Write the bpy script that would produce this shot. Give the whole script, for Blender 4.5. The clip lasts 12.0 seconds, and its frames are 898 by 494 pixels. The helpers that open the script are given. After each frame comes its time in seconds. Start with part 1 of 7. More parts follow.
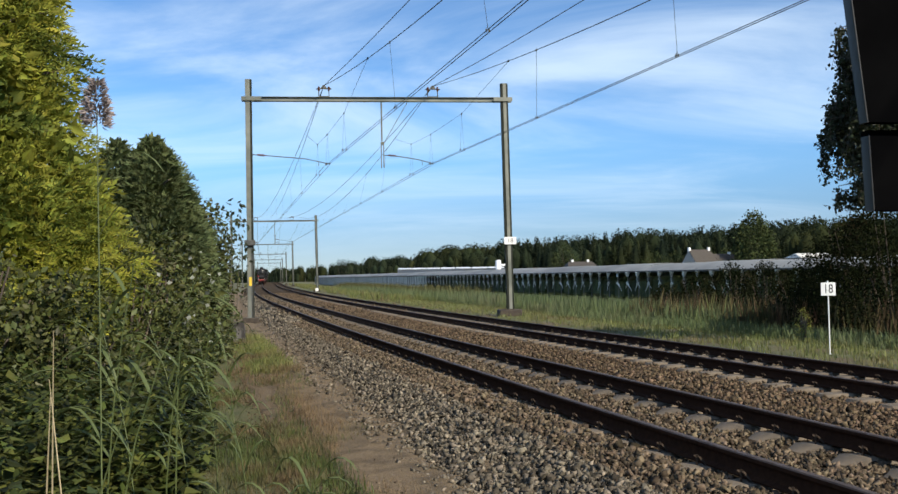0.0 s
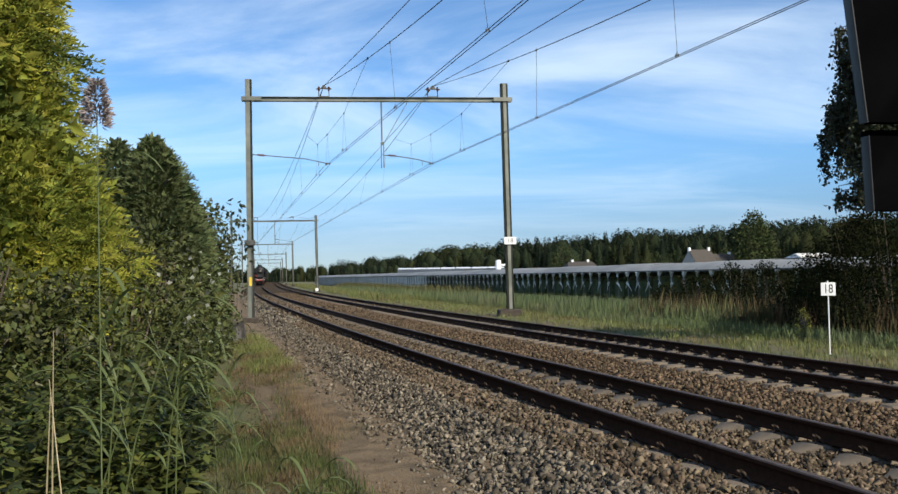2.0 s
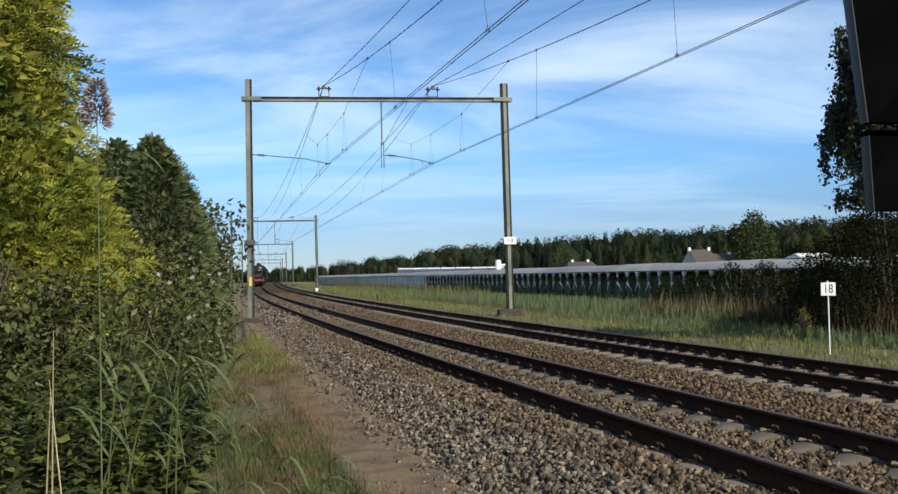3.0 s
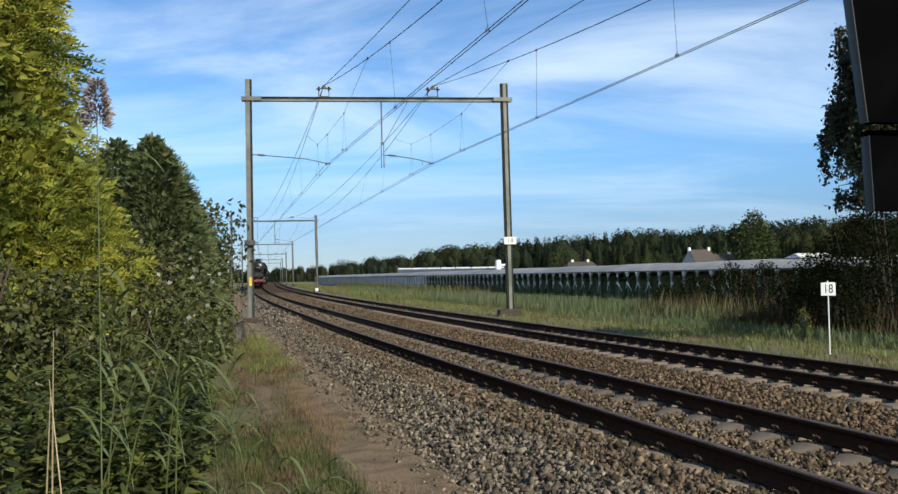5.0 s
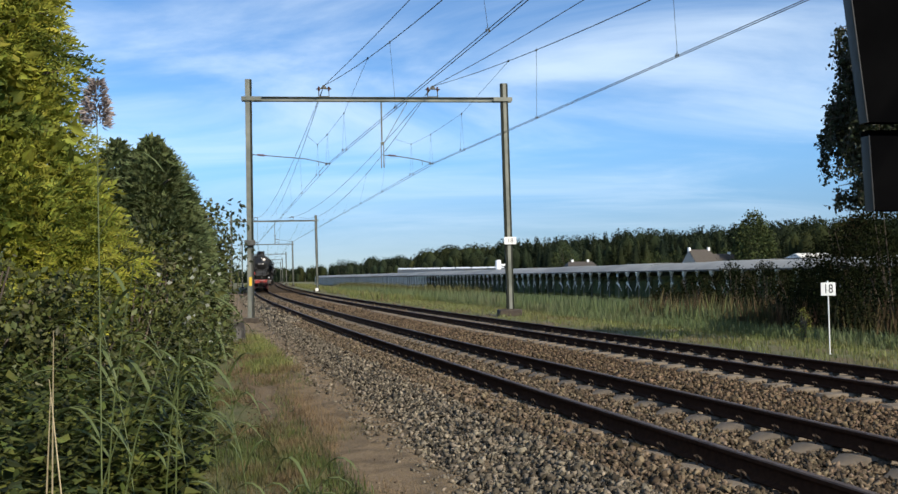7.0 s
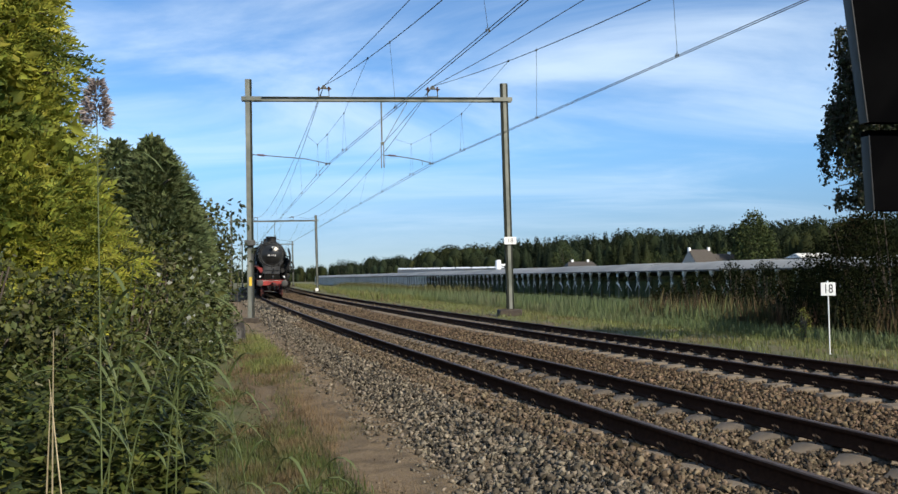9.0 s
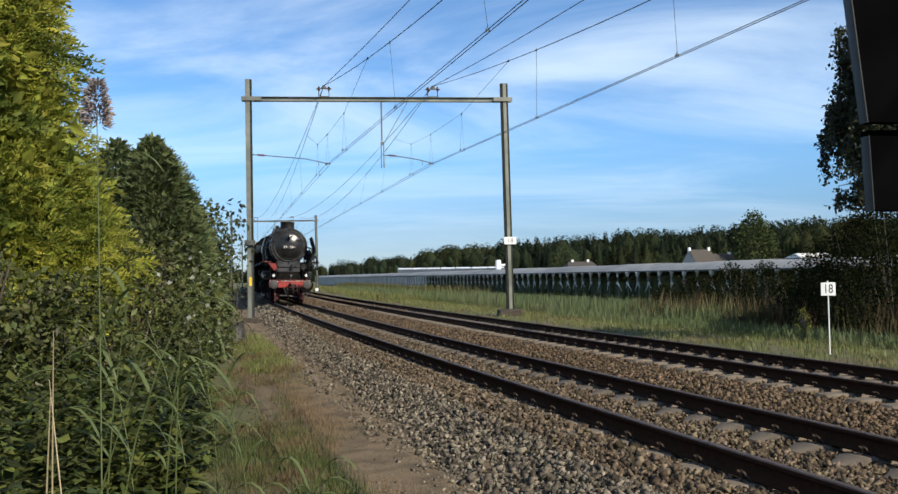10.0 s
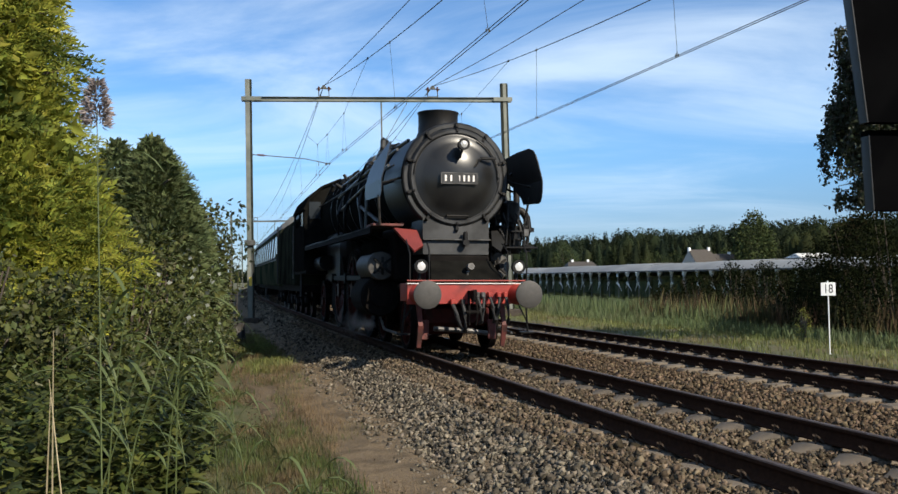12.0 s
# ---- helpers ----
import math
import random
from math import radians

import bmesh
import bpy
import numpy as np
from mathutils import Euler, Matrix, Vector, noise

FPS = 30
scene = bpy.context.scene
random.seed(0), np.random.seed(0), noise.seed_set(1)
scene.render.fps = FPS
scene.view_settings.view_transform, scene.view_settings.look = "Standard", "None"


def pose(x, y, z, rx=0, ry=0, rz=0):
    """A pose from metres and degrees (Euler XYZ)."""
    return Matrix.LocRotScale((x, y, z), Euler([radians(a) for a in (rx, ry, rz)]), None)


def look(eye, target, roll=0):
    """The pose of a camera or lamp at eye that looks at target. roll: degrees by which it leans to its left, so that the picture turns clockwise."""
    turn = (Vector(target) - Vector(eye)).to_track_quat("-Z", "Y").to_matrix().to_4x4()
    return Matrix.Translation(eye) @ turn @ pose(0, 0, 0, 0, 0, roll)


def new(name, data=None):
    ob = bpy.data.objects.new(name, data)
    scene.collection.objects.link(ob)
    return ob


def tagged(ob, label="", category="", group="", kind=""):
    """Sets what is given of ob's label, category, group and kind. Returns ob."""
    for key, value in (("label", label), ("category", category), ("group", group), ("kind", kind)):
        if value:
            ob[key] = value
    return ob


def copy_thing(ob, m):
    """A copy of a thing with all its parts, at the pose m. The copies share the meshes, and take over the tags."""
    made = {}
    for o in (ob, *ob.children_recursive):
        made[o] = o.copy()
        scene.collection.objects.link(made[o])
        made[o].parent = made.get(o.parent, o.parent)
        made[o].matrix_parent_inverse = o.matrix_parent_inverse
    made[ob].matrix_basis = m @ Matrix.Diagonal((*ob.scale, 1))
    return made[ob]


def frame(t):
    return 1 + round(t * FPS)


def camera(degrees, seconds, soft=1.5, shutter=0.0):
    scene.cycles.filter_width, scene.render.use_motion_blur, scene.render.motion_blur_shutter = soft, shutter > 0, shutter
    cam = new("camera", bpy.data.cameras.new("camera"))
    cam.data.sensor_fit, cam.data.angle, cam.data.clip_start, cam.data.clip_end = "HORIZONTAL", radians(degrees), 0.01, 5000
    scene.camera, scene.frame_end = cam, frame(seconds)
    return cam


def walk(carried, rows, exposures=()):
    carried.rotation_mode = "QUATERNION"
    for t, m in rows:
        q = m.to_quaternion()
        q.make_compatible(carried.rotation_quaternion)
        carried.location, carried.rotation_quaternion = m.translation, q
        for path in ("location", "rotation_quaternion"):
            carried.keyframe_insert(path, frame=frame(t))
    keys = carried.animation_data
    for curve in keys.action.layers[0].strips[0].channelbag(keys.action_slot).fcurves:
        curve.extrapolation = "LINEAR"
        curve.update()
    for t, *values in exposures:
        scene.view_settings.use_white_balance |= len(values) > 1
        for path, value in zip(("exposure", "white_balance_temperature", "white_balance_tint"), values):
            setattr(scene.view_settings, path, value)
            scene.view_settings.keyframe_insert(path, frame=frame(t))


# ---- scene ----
# Camera on a tripod beside a double-track main line; rail tops lie at z = 0.
cam = camera(50.4, 12.0, soft=1.5)
EYE = (0.0, 0.0, 1.349)
HOLD = look(EYE, (0.0, 100.0, 1.349 + 100 * math.tan(radians(1.695))), -1.09)
walk(cam, [(0.0, HOLD), (12.0, HOLD)])

# ---- daylight ----
SUN_AZ, SUN_EL = 42.0, 34.0      # degrees to the right of straight behind the camera, and height
SUN_DIR = Vector((math.sin(radians(SUN_AZ)) * math.cos(radians(SUN_EL)),
                  -math.cos(radians(SUN_AZ)) * math.cos(radians(SUN_EL)), math.sin(radians(SUN_EL))))
sun = new("sun", bpy.data.lights.new("sun", "SUN"))
sun.data.energy, sun.data.angle, sun.data.color = 4.9, radians(0.55), (1.0, 0.90, 0.74)
sun.matrix_world = look(SUN_DIR * 100, (0, 0, 0))
scene.view_settings.exposure = 0.42


def make_world():
    w = bpy.data.worlds.new("sky")
    scene.world = w
    w.use_nodes = True
    nt = w.node_tree
    N, L = nt.nodes, nt.links
    bg = N["Background"]
    sky = N.new("ShaderNodeTexSky")
    sky.sky_type, sky.sun_disc = "NISHITA", False
    sky.sun_elevation, sky.sun_rotation = radians(SUN_EL), radians(180 - SUN_AZ)
    sky.air_density, sky.dust_density, sky.ozone_density = 0.8, 0.0, 3.0
    # thin streaks of high cloud, on a plane far above
    tc = N.new("ShaderNodeTexCoord")
    sep = N.new("ShaderNodeSeparateXYZ")
    L.new(tc.outputs["Generated"], sep.inputs[0])
    zz = N.new("ShaderNodeMath"); zz.operation = "MAXIMUM"; zz.inputs[1].default_value = 0.0
    L.new(sep.outputs["Z"], zz.inputs[0])
    za = N.new("ShaderNodeMath"); za.operation = "ADD"; za.inputs[1].default_value = 0.10
    L.new(zz.outputs[0], za.inputs[0])
    dx = N.new("ShaderNodeMath"); dx.operation = "DIVIDE"
    dy = N.new("ShaderNodeMath"); dy.operation = "DIVIDE"
    L.new(sep.outputs["X"], dx.inputs[0]); L.new(za.outputs[0], dx.inputs[1])
    L.new(sep.outputs["Y"], dy.inputs[0]); L.new(za.outputs[0], dy.inputs[1])
    cmb = N.new("ShaderNodeCombineXYZ")
    L.new(dx.outputs[0], cmb.inputs[0]); L.new(dy.outputs[0], cmb.inputs[1])
    mp = N.new("ShaderNodeMapping")
    mp.inputs["Rotation"].default_value = (0, 0, radians(40))
    mp.inputs["Location"].default_value = (1.3, 2.2, 0)
    mp.inputs["Scale"].default_value = (0.40, 0.62, 1)
    L.new(cmb.outputs[0], mp.inputs[0])
    n1 = N.new("ShaderNodeTexNoise"); n1.inputs["Scale"].default_value = 1.1
    n1.inputs["Detail"].default_value = 9; n1.inputs["Roughness"].default_value = 0.58; n1.inputs["Distortion"].default_value = 1.3
    L.new(mp.outputs[0], n1.inputs["Vector"])
    r1 = N.new("ShaderNodeMapRange"); r1.inputs["From Min"].default_value = 0.35; r1.inputs["From Max"].default_value = 0.75
    r1.interpolation_type = "SMOOTHSTEP"
    L.new(n1.outputs["Fac"], r1.inputs["Value"])
    lift = N.new("ShaderNodeMapRange"); lift.inputs["From Min"].default_value = 0.0; lift.inputs["From Max"].default_value = 0.16
    L.new(zz.outputs[0], lift.inputs["Value"])
    amt = N.new("ShaderNodeMath"); amt.operation = "MULTIPLY"
    L.new(r1.outputs[0], amt.inputs[0]); L.new(lift.outputs[0], amt.inputs[1])
    am2 = N.new("ShaderNodeMath"); am2.operation = "MULTIPLY"; am2.inputs[1].default_value = 0.61
    L.new(amt.outputs[0], am2.inputs[0])
    mix = N.new("ShaderNodeMixRGB")
    mix.inputs["Color2"].default_value = (6.3, 7.4, 8.4, 1)
    tint = N.new("ShaderNodeMixRGB"); tint.blend_type = "MULTIPLY"; tint.inputs["Fac"].default_value = 1.0
    tint.inputs["Color2"].default_value = (0.645, 0.875, 1.03, 1)      # the clear deep blue of a dry late-summer day
    L.new(sky.outputs[0], tint.inputs["Color1"])
    low = N.new("ShaderNodeMapRange"); low.inputs["From Min"].default_value = 0.0; low.inputs["From Max"].default_value = 0.17
    low.interpolation_type = "SMOOTHERSTEP"
    L.new(zz.outputs[0], low.inputs["Value"])
    haze = N.new("ShaderNodeMixRGB")      # bluish haze towards the horizon all round
    haze.inputs["Color1"].default_value, haze.inputs["Color2"].default_value = (0.60, 0.525, 0.585, 1), (1, 1, 1, 1)
    L.new(low.outputs[0], haze.inputs["Fac"])
    tint2 = N.new("ShaderNodeMixRGB"); tint2.blend_type = "MULTIPLY"; tint2.inputs["Fac"].default_value = 1.0
    L.new(tint.outputs[0], tint2.inputs["Color1"]); L.new(haze.outputs[0], tint2.inputs["Color2"])
    L.new(am2.outputs[0], mix.inputs["Fac"]); L.new(tint2.outputs[0], mix.inputs["Color1"])
    L.new(mix.outputs[0], bg.inputs["Color"])
    bg.inputs["Strength"].default_value = 0.113


make_world()

# ---- materials ----


def material(name, c1, c2, rough=0.7, scale=8.0, metal=0.0, bump=0.2, bump_scale=None, c3=None, big=0.6,
             spot=(0.45, 0.62), island=0.0, stretch=(1, 1, 1), spec=0.5, coat=0.0, dist=0.01, trans=0.0, hue=0.0):
    """Two-scale noise between c1, c2 and large patches of c3; island varies brightness piece by piece."""
    m = bpy.data.materials.new(name)
    m.use_nodes = True
    N, L = m.node_tree.nodes, m.node_tree.links
    b = N["Principled BSDF"]
    b.inputs["Roughness"].default_value, b.inputs["Metallic"].default_value = rough, metal
    b.inputs["Specular IOR Level"].default_value = spec
    b.inputs["Coat Weight"].default_value = coat
    tc = N.new("ShaderNodeTexCoord")
    mp = N.new("ShaderNodeMapping"); mp.inputs["Scale"].default_value = stretch
    L.new(tc.outputs["Object"], mp.inputs[0])
    n = N.new("ShaderNodeTexNoise"); n.inputs["Scale"].default_value = scale; n.inputs["Detail"].default_value = 5
    L.new(mp.outputs[0], n.inputs["Vector"])
    rr = N.new("ShaderNodeMapRange"); rr.inputs["From Min"].default_value = 0.32; rr.inputs["From Max"].default_value = 0.68
    L.new(n.outputs["Fac"], rr.inputs["Value"])
    mx = N.new("ShaderNodeMixRGB"); mx.inputs["Color1"].default_value = (*c1, 1); mx.inputs["Color2"].default_value = (*c2, 1)
    L.new(rr.outputs[0], mx.inputs["Fac"])
    out = mx.outputs[0]
    if c3:
        n2 = N.new("ShaderNodeTexNoise"); n2.inputs["Scale"].default_value = big; n2.inputs["Detail"].default_value = 4
        L.new(mp.outputs[0], n2.inputs["Vector"])
        r2 = N.new("ShaderNodeMapRange"); r2.inputs["From Min"].default_value, r2.inputs["From Max"].default_value = spot
        L.new(n2.outputs["Fac"], r2.inputs["Value"])
        m2 = N.new("ShaderNodeMixRGB"); m2.inputs["Color2"].default_value = (*c3, 1)
        L.new(r2.outputs[0], m2.inputs["Fac"]); L.new(out, m2.inputs["Color1"])
        out = m2.outputs[0]
    if island:
        g = N.new("ShaderNodeNewGeometry")
        hv = N.new("ShaderNodeHueSaturation")
        vr = N.new("ShaderNodeMapRange"); vr.inputs["To Min"].default_value = 1 - island; vr.inputs["To Max"].default_value = 1 + island
        L.new(g.outputs["Random Per Island"], vr.inputs["Value"])
        L.new(vr.outputs[0], hv.inputs["Value"])
        if hue:
            hr = N.new("ShaderNodeMapRange"); hr.inputs["To Min"].default_value = 0.5 - hue; hr.inputs["To Max"].default_value = 0.5 + hue
            mm = N.new("ShaderNodeMath"); mm.operation = "FRACT"
            ml = N.new("ShaderNodeMath"); ml.operation = "MULTIPLY"; ml.inputs[1].default_value = 37.7
            L.new(g.outputs["Random Per Island"], ml.inputs[0]); L.new(ml.outputs[0], mm.inputs[0]); L.new(mm.outputs[0], hr.inputs["Value"])
            L.new(hr.outputs[0], hv.inputs["Hue"])
        L.new(out, hv.inputs["Color"])
        out = hv.outputs[0]
    L.new(out, b.inputs["Base Color"])
    if bump:
        nb = N.new("ShaderNodeTexNoise"); nb.inputs["Scale"].default_value = bump_scale or scale * 4; nb.inputs["Detail"].default_value = 4
        L.new(mp.outputs[0], nb.inputs["Vector"])
        bp = N.new("ShaderNodeBump"); bp.inputs["Strength"].default_value = bump; bp.inputs["Distance"].default_value = dist
        L.new(nb.outputs["Fac"], bp.inputs["Height"]); L.new(bp.outputs[0], b.inputs["Normal"])
    if trans:
        t = N.new("ShaderNodeBsdfTranslucent"); ms = N.new("ShaderNodeMixShader"); ms.inputs[0].default_value = trans
        L.new(out, t.inputs["Color"]); L.new(b.outputs[0], ms.inputs[1]); L.new(t.outputs[0], ms.inputs[2])
        L.new(ms.outputs[0], N["Material Output"].inputs["Surface"])
    return m


def glow(name, colour, strength):
    m = bpy.data.materials.new(name)
    m.use_nodes = True
    b = m.node_tree.nodes["Principled BSDF"]
    b.inputs["Base Color"].default_value = (*[c * 0.3 for c in colour], 1)
    b.inputs["Emission Color"].default_value, b.inputs["Emission Strength"].default_value = (*colour, 1), strength
    b.inputs["Roughness"].default_value = 0.15
    return m


M = dict(
    earth=material("grassy_ground", (0.058, 0.068, 0.02), (0.10, 0.092, 0.034), 0.95, 3.0, bump=0.6, bump_scale=40, c3=(0.10, 0.068, 0.036), big=0.35, spot=(0.52, 0.66), dist=0.03),
    path=material("sandy_path", (0.090, 0.057, 0.027), (0.215, 0.155, 0.086), 0.95, 45, bump=1.0, bump_scale=80, c3=(0.085, 0.058, 0.028), big=2.6, spot=(0.46, 0.62), dist=0.02),
    ballast=material("ballast_bed", (0.036, 0.026, 0.017), (0.075, 0.055, 0.036), 0.95, 22, bump=1.0, bump_scale=34, dist=0.05, spec=0.05),
    stone_grey=material("grey_ballast_stone", (0.054, 0.046, 0.035), (0.190, 0.161, 0.120), 0.9, 16, bump=0, island=0.8, hue=0.012, spec=0.15),
    stone_brown=material("rusty_ballast_stone", (0.052, 0.040, 0.027), (0.150, 0.115, 0.078), 0.92, 16, bump=0, island=0.7, hue=0.015, spec=0.1),
    stone_rust=material("rust_stained_ballast_stone", (0.050, 0.036, 0.023), (0.136, 0.097, 0.062), 0.92, 16, bump=0, island=0.65, hue=0.015, spec=0.1),
    rust=material("rusty_rail_steel", (0.030, 0.0145, 0.009), (0.050, 0.024, 0.014), 0.9, 20, bump=0.3, bump_scale=90, metal=0.0, spec=0.06),
    railtop=material("worn_rail_head", (0.050, 0.036, 0.030), (0.085, 0.064, 0.054), 0.62, 6, bump=0.1, metal=0.3, spec=0.2, stretch=(1, 1, 1)),
    concrete=material("weathered_concrete", (0.120, 0.094, 0.066), (0.172, 0.138, 0.100), 0.9, 9, bump=0.4, bump_scale=60, c3=(0.095, 0.076, 0.056), big=2.0),
    clip=material("dark_rusty_clip", (0.030, 0.022, 0.016), (0.055, 0.040, 0.030), 0.8, 20, bump=0.2, spec=0.1),
    footing=material("soil_stained_concrete", (0.030, 0.023, 0.017), (0.058, 0.045, 0.033), 0.9, 7, bump=0.4, bump_scale=40),
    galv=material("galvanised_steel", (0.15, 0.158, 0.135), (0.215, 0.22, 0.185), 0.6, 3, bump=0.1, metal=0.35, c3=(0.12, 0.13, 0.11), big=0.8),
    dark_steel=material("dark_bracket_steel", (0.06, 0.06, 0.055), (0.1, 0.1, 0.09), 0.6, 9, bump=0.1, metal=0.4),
    # near-black green that stands for shade along the sides of the posts
    post_shade=material("shaded_post_side", (0.016, 0.019, 0.014), (0.030, 0.033, 0.026), 0.7, 6, bump=0.1, spec=0.1),
    copper=material("tarnished_wire", (0.05, 0.055, 0.05), (0.085, 0.09, 0.08), 0.55, 5, bump=0, metal=0.5),
    porcelain=material("brown_insulator", (0.10, 0.045, 0.03), (0.13, 0.06, 0.04), 0.25, 5, bump=0),
    white=material("white_enamel", (0.78, 0.78, 0.76), (0.84, 0.84, 0.82), 0.4, 6, bump=0.05),
    black=material("black_paint", (0.008, 0.008, 0.009), (0.013, 0.013, 0.013), 0.5, 5, bump=0.05),
    # lower than black paint; the unlit face's shade is in this colour
    matt=material("shaded_matt_casing", (0.0022, 0.0022, 0.0024), (0.0034, 0.0034, 0.0036), 0.9, 5, bump=0.05, spec=0.0),
    yellow=material("yellow_label", (0.75, 0.5, 0.04), (0.85, 0.58, 0.06), 0.5, 9, bump=0.05),
)

# ---- mesh helpers ----


class Shape:
    """Collects verts and faces for one mesh."""

    def __init__(self):
        self.v, self.f, self.mi = [], [], []

    def add(self, verts, faces, mi=0):
        k = len(self.v)
        self.v.extend(tuple(p) for p in verts)
        self.f.extend(tuple(i + k for i in q) for q in faces)
        self.mi.extend([mi] * len(faces))
        return self

    def box(self, c, s, bev=0.0, m=None, mi=0):
        """A box round c of size s with chamfered edges; m turns it about c."""
        h = [a / 2 for a in s]
        b = min(bev, min(h) * 0.9)
        pts = []
        if b <= 0:
            pts = [(x, y, z) for x in (-h[0], h[0]) for y in (-h[1], h[1]) for z in (-h[2], h[2])]
            fs = [(0, 1, 3, 2), (4, 6, 7, 5), (0, 4, 5, 1), (2, 3, 7, 6), (0, 2, 6, 4), (1, 5, 7, 3)]
        else:
            for x in (-1, 1):
                for y in (-1, 1):
                    for z in (-1, 1):
                        pts += [(x * h[0], y * (h[1] - b), z * (h[2] - b)), (x * (h[0] - b), y * h[1], z * (h[2] - b)), (x * (h[0] - b), y * (h[1] - b), z * h[2])]
            fs = None
        if fs is None:
            pts, fs = hull(pts)
        if m is not None:
            pts = [m @ Vector(p) for p in pts]
        return self.add([(p[0] + c[0], p[1] + c[1], p[2] + c[2]) for p in pts], fs, mi)

    def cyl(self, a, b, r, r2=None, seg=12, cap=True, mi=0):
        r2 = r if r2 is None else r2
        a, b = Vector(a), Vector(b)
        q = (b - a).to_track_quat("Z", "Y")
        vs, fs = [], []
        for p, rr in ((a, r), (b, r2)):
            for i in range(seg):
                t = 2 * math.pi * i / seg
                vs.append(p + q @ Vector((rr * math.cos(t), rr * math.sin(t), 0)))
        fs = [(i, (i + 1) % seg, seg + (i + 1) % seg, seg + i) for i in range(seg)]
        if cap:
            fs += [tuple(range(seg - 1, -1, -1)), tuple(range(seg, 2 * seg))]
        return self.add(vs, fs, mi)

    def tube(self, pts, r, seg=6, mi=0):
        pts = [Vector(p) for p in pts]
        vs, fs = [], []
        for i, p in enumerate(pts):
            d = (pts[min(i + 1, len(pts) - 1)] - pts[max(i - 1, 0)]).normalized()
            q = d.to_track_quat("Z", "Y")
            rr = r[i] if isinstance(r, (list, tuple)) else r
            for j in range(seg):
                t = 2 * math.pi * j / seg
                vs.append(p + q @ Vector((rr * math.cos(t), rr * math.sin(t), 0)))
        for i in range(len(pts) - 1):
            for j in range(seg):
                fs.append((i * seg + j, i * seg + (j + 1) % seg, (i + 1) * seg + (j + 1) % seg, (i + 1) * seg + j))
        n = len(pts)
        fs += [tuple(range(seg - 1, -1, -1)), tuple(range((n - 1) * seg, n * seg))]
        return self.add(vs, fs, mi)

    def lathe(self, prof, m, seg=32, mi=0):
        """prof: (radius, height) pairs turned about the local z axis of m."""
        vs, fs = [], []
        for r, z in prof:
            for j in range(seg):
                t = 2 * math.pi * j / seg
                vs.append(m @ Vector((r * math.cos(t), r * math.sin(t), z)))
        for i in range(len(prof) - 1):
            for j in range(seg):
                fs.append((i * seg + j, i * seg + (j + 1) % seg, (i + 1) * seg + (j + 1) % seg, (i + 1) * seg + j))
        if prof[0][0] > 1e-6:
            fs.append(tuple(range(seg - 1, -1, -1)))
        if prof[-1][0] > 1e-6:
            fs.append(tuple(range((len(prof) - 1) * seg, len(prof) * seg)))
        return self.add(vs, fs, mi)

    def hull(self, pts, mi=0):
        p, f = hull(pts)
        return self.add(p, f, mi)

    def plate(self, outline, axis, lo, hi, mi=0):
        """An outline of (u, v) pairs pushed out along axis 0, 1 or 2 from lo to hi."""
        def at(u, v, w):
            p = [u, v]
            p.insert(axis, w)
            return tuple(p)
        n = len(outline)
        vs = [at(u, v, lo) for u, v in outline] + [at(u, v, hi) for u, v in outline]
        fs = [(i, (i + 1) % n, n + (i + 1) % n, n + i) for i in range(n)] + [tuple(range(n - 1, -1, -1)), tuple(range(n, 2 * n))]
        return self.add(vs, fs, mi)

    def mesh(self, name, *mats, smooth=40):
        me = bpy.data.meshes.new(name)
        me.from_pydata([tuple(p) for p in self.v], [], self.f)
        for m in mats:
            me.materials.append(m)
        if any(self.mi):
            me.polygons.foreach_set("material_index", self.mi)
        bm = bmesh.new()
        bm.from_mesh(me)
        bmesh.ops.recalc_face_normals(bm, faces=bm.faces)
        bm.to_mesh(me)
        bm.free()
        if smooth:
            me.shade_smooth()
            me.set_sharp_from_angle(angle=radians(smooth))
        return me


def hull(pts):
    bm = bmesh.new()
    for p in pts:
        bm.verts.new(p)
    r = bmesh.ops.convex_hull(bm, input=bm.verts)
    drop = list({g for g in r["geom_interior"] + r["geom_unused"] if isinstance(g, bmesh.types.BMVert)})
    if drop:
        bmesh.ops.delete(bm, geom=drop, context="VERTS")
    bmesh.ops.dissolve_limit(bm, angle_limit=0.02, verts=bm.verts, edges=bm.edges)
    bm.verts.index_update()
    out = [tuple(v.co) for v in bm.verts], [tuple(v.index for v in f.verts) for f in bm.faces]
    bm.free()
    return out


def fast_mesh(name, verts, faces, mat, smooth=False):
    """Mesh from numpy arrays: verts (n, 3), faces (m, k)."""
    me = bpy.data.meshes.new(name)
    verts, faces = np.asarray(verts, np.float32), np.asarray(faces, np.int32)
    k = faces.shape[1]
    me.vertices.add(len(verts)); me.loops.add(faces.size); me.polygons.add(len(faces))
    me.vertices.foreach_set("co", verts.ravel())
    me.loops.foreach_set("vertex_index", faces.ravel())
    me.polygons.foreach_set("loop_start", np.arange(0, faces.size, k, dtype=np.int32))
    me.update(calc_edges=True)
    me.validate()
    me.materials.append(mat)
    if smooth:
        me.shade_smooth()
    return me


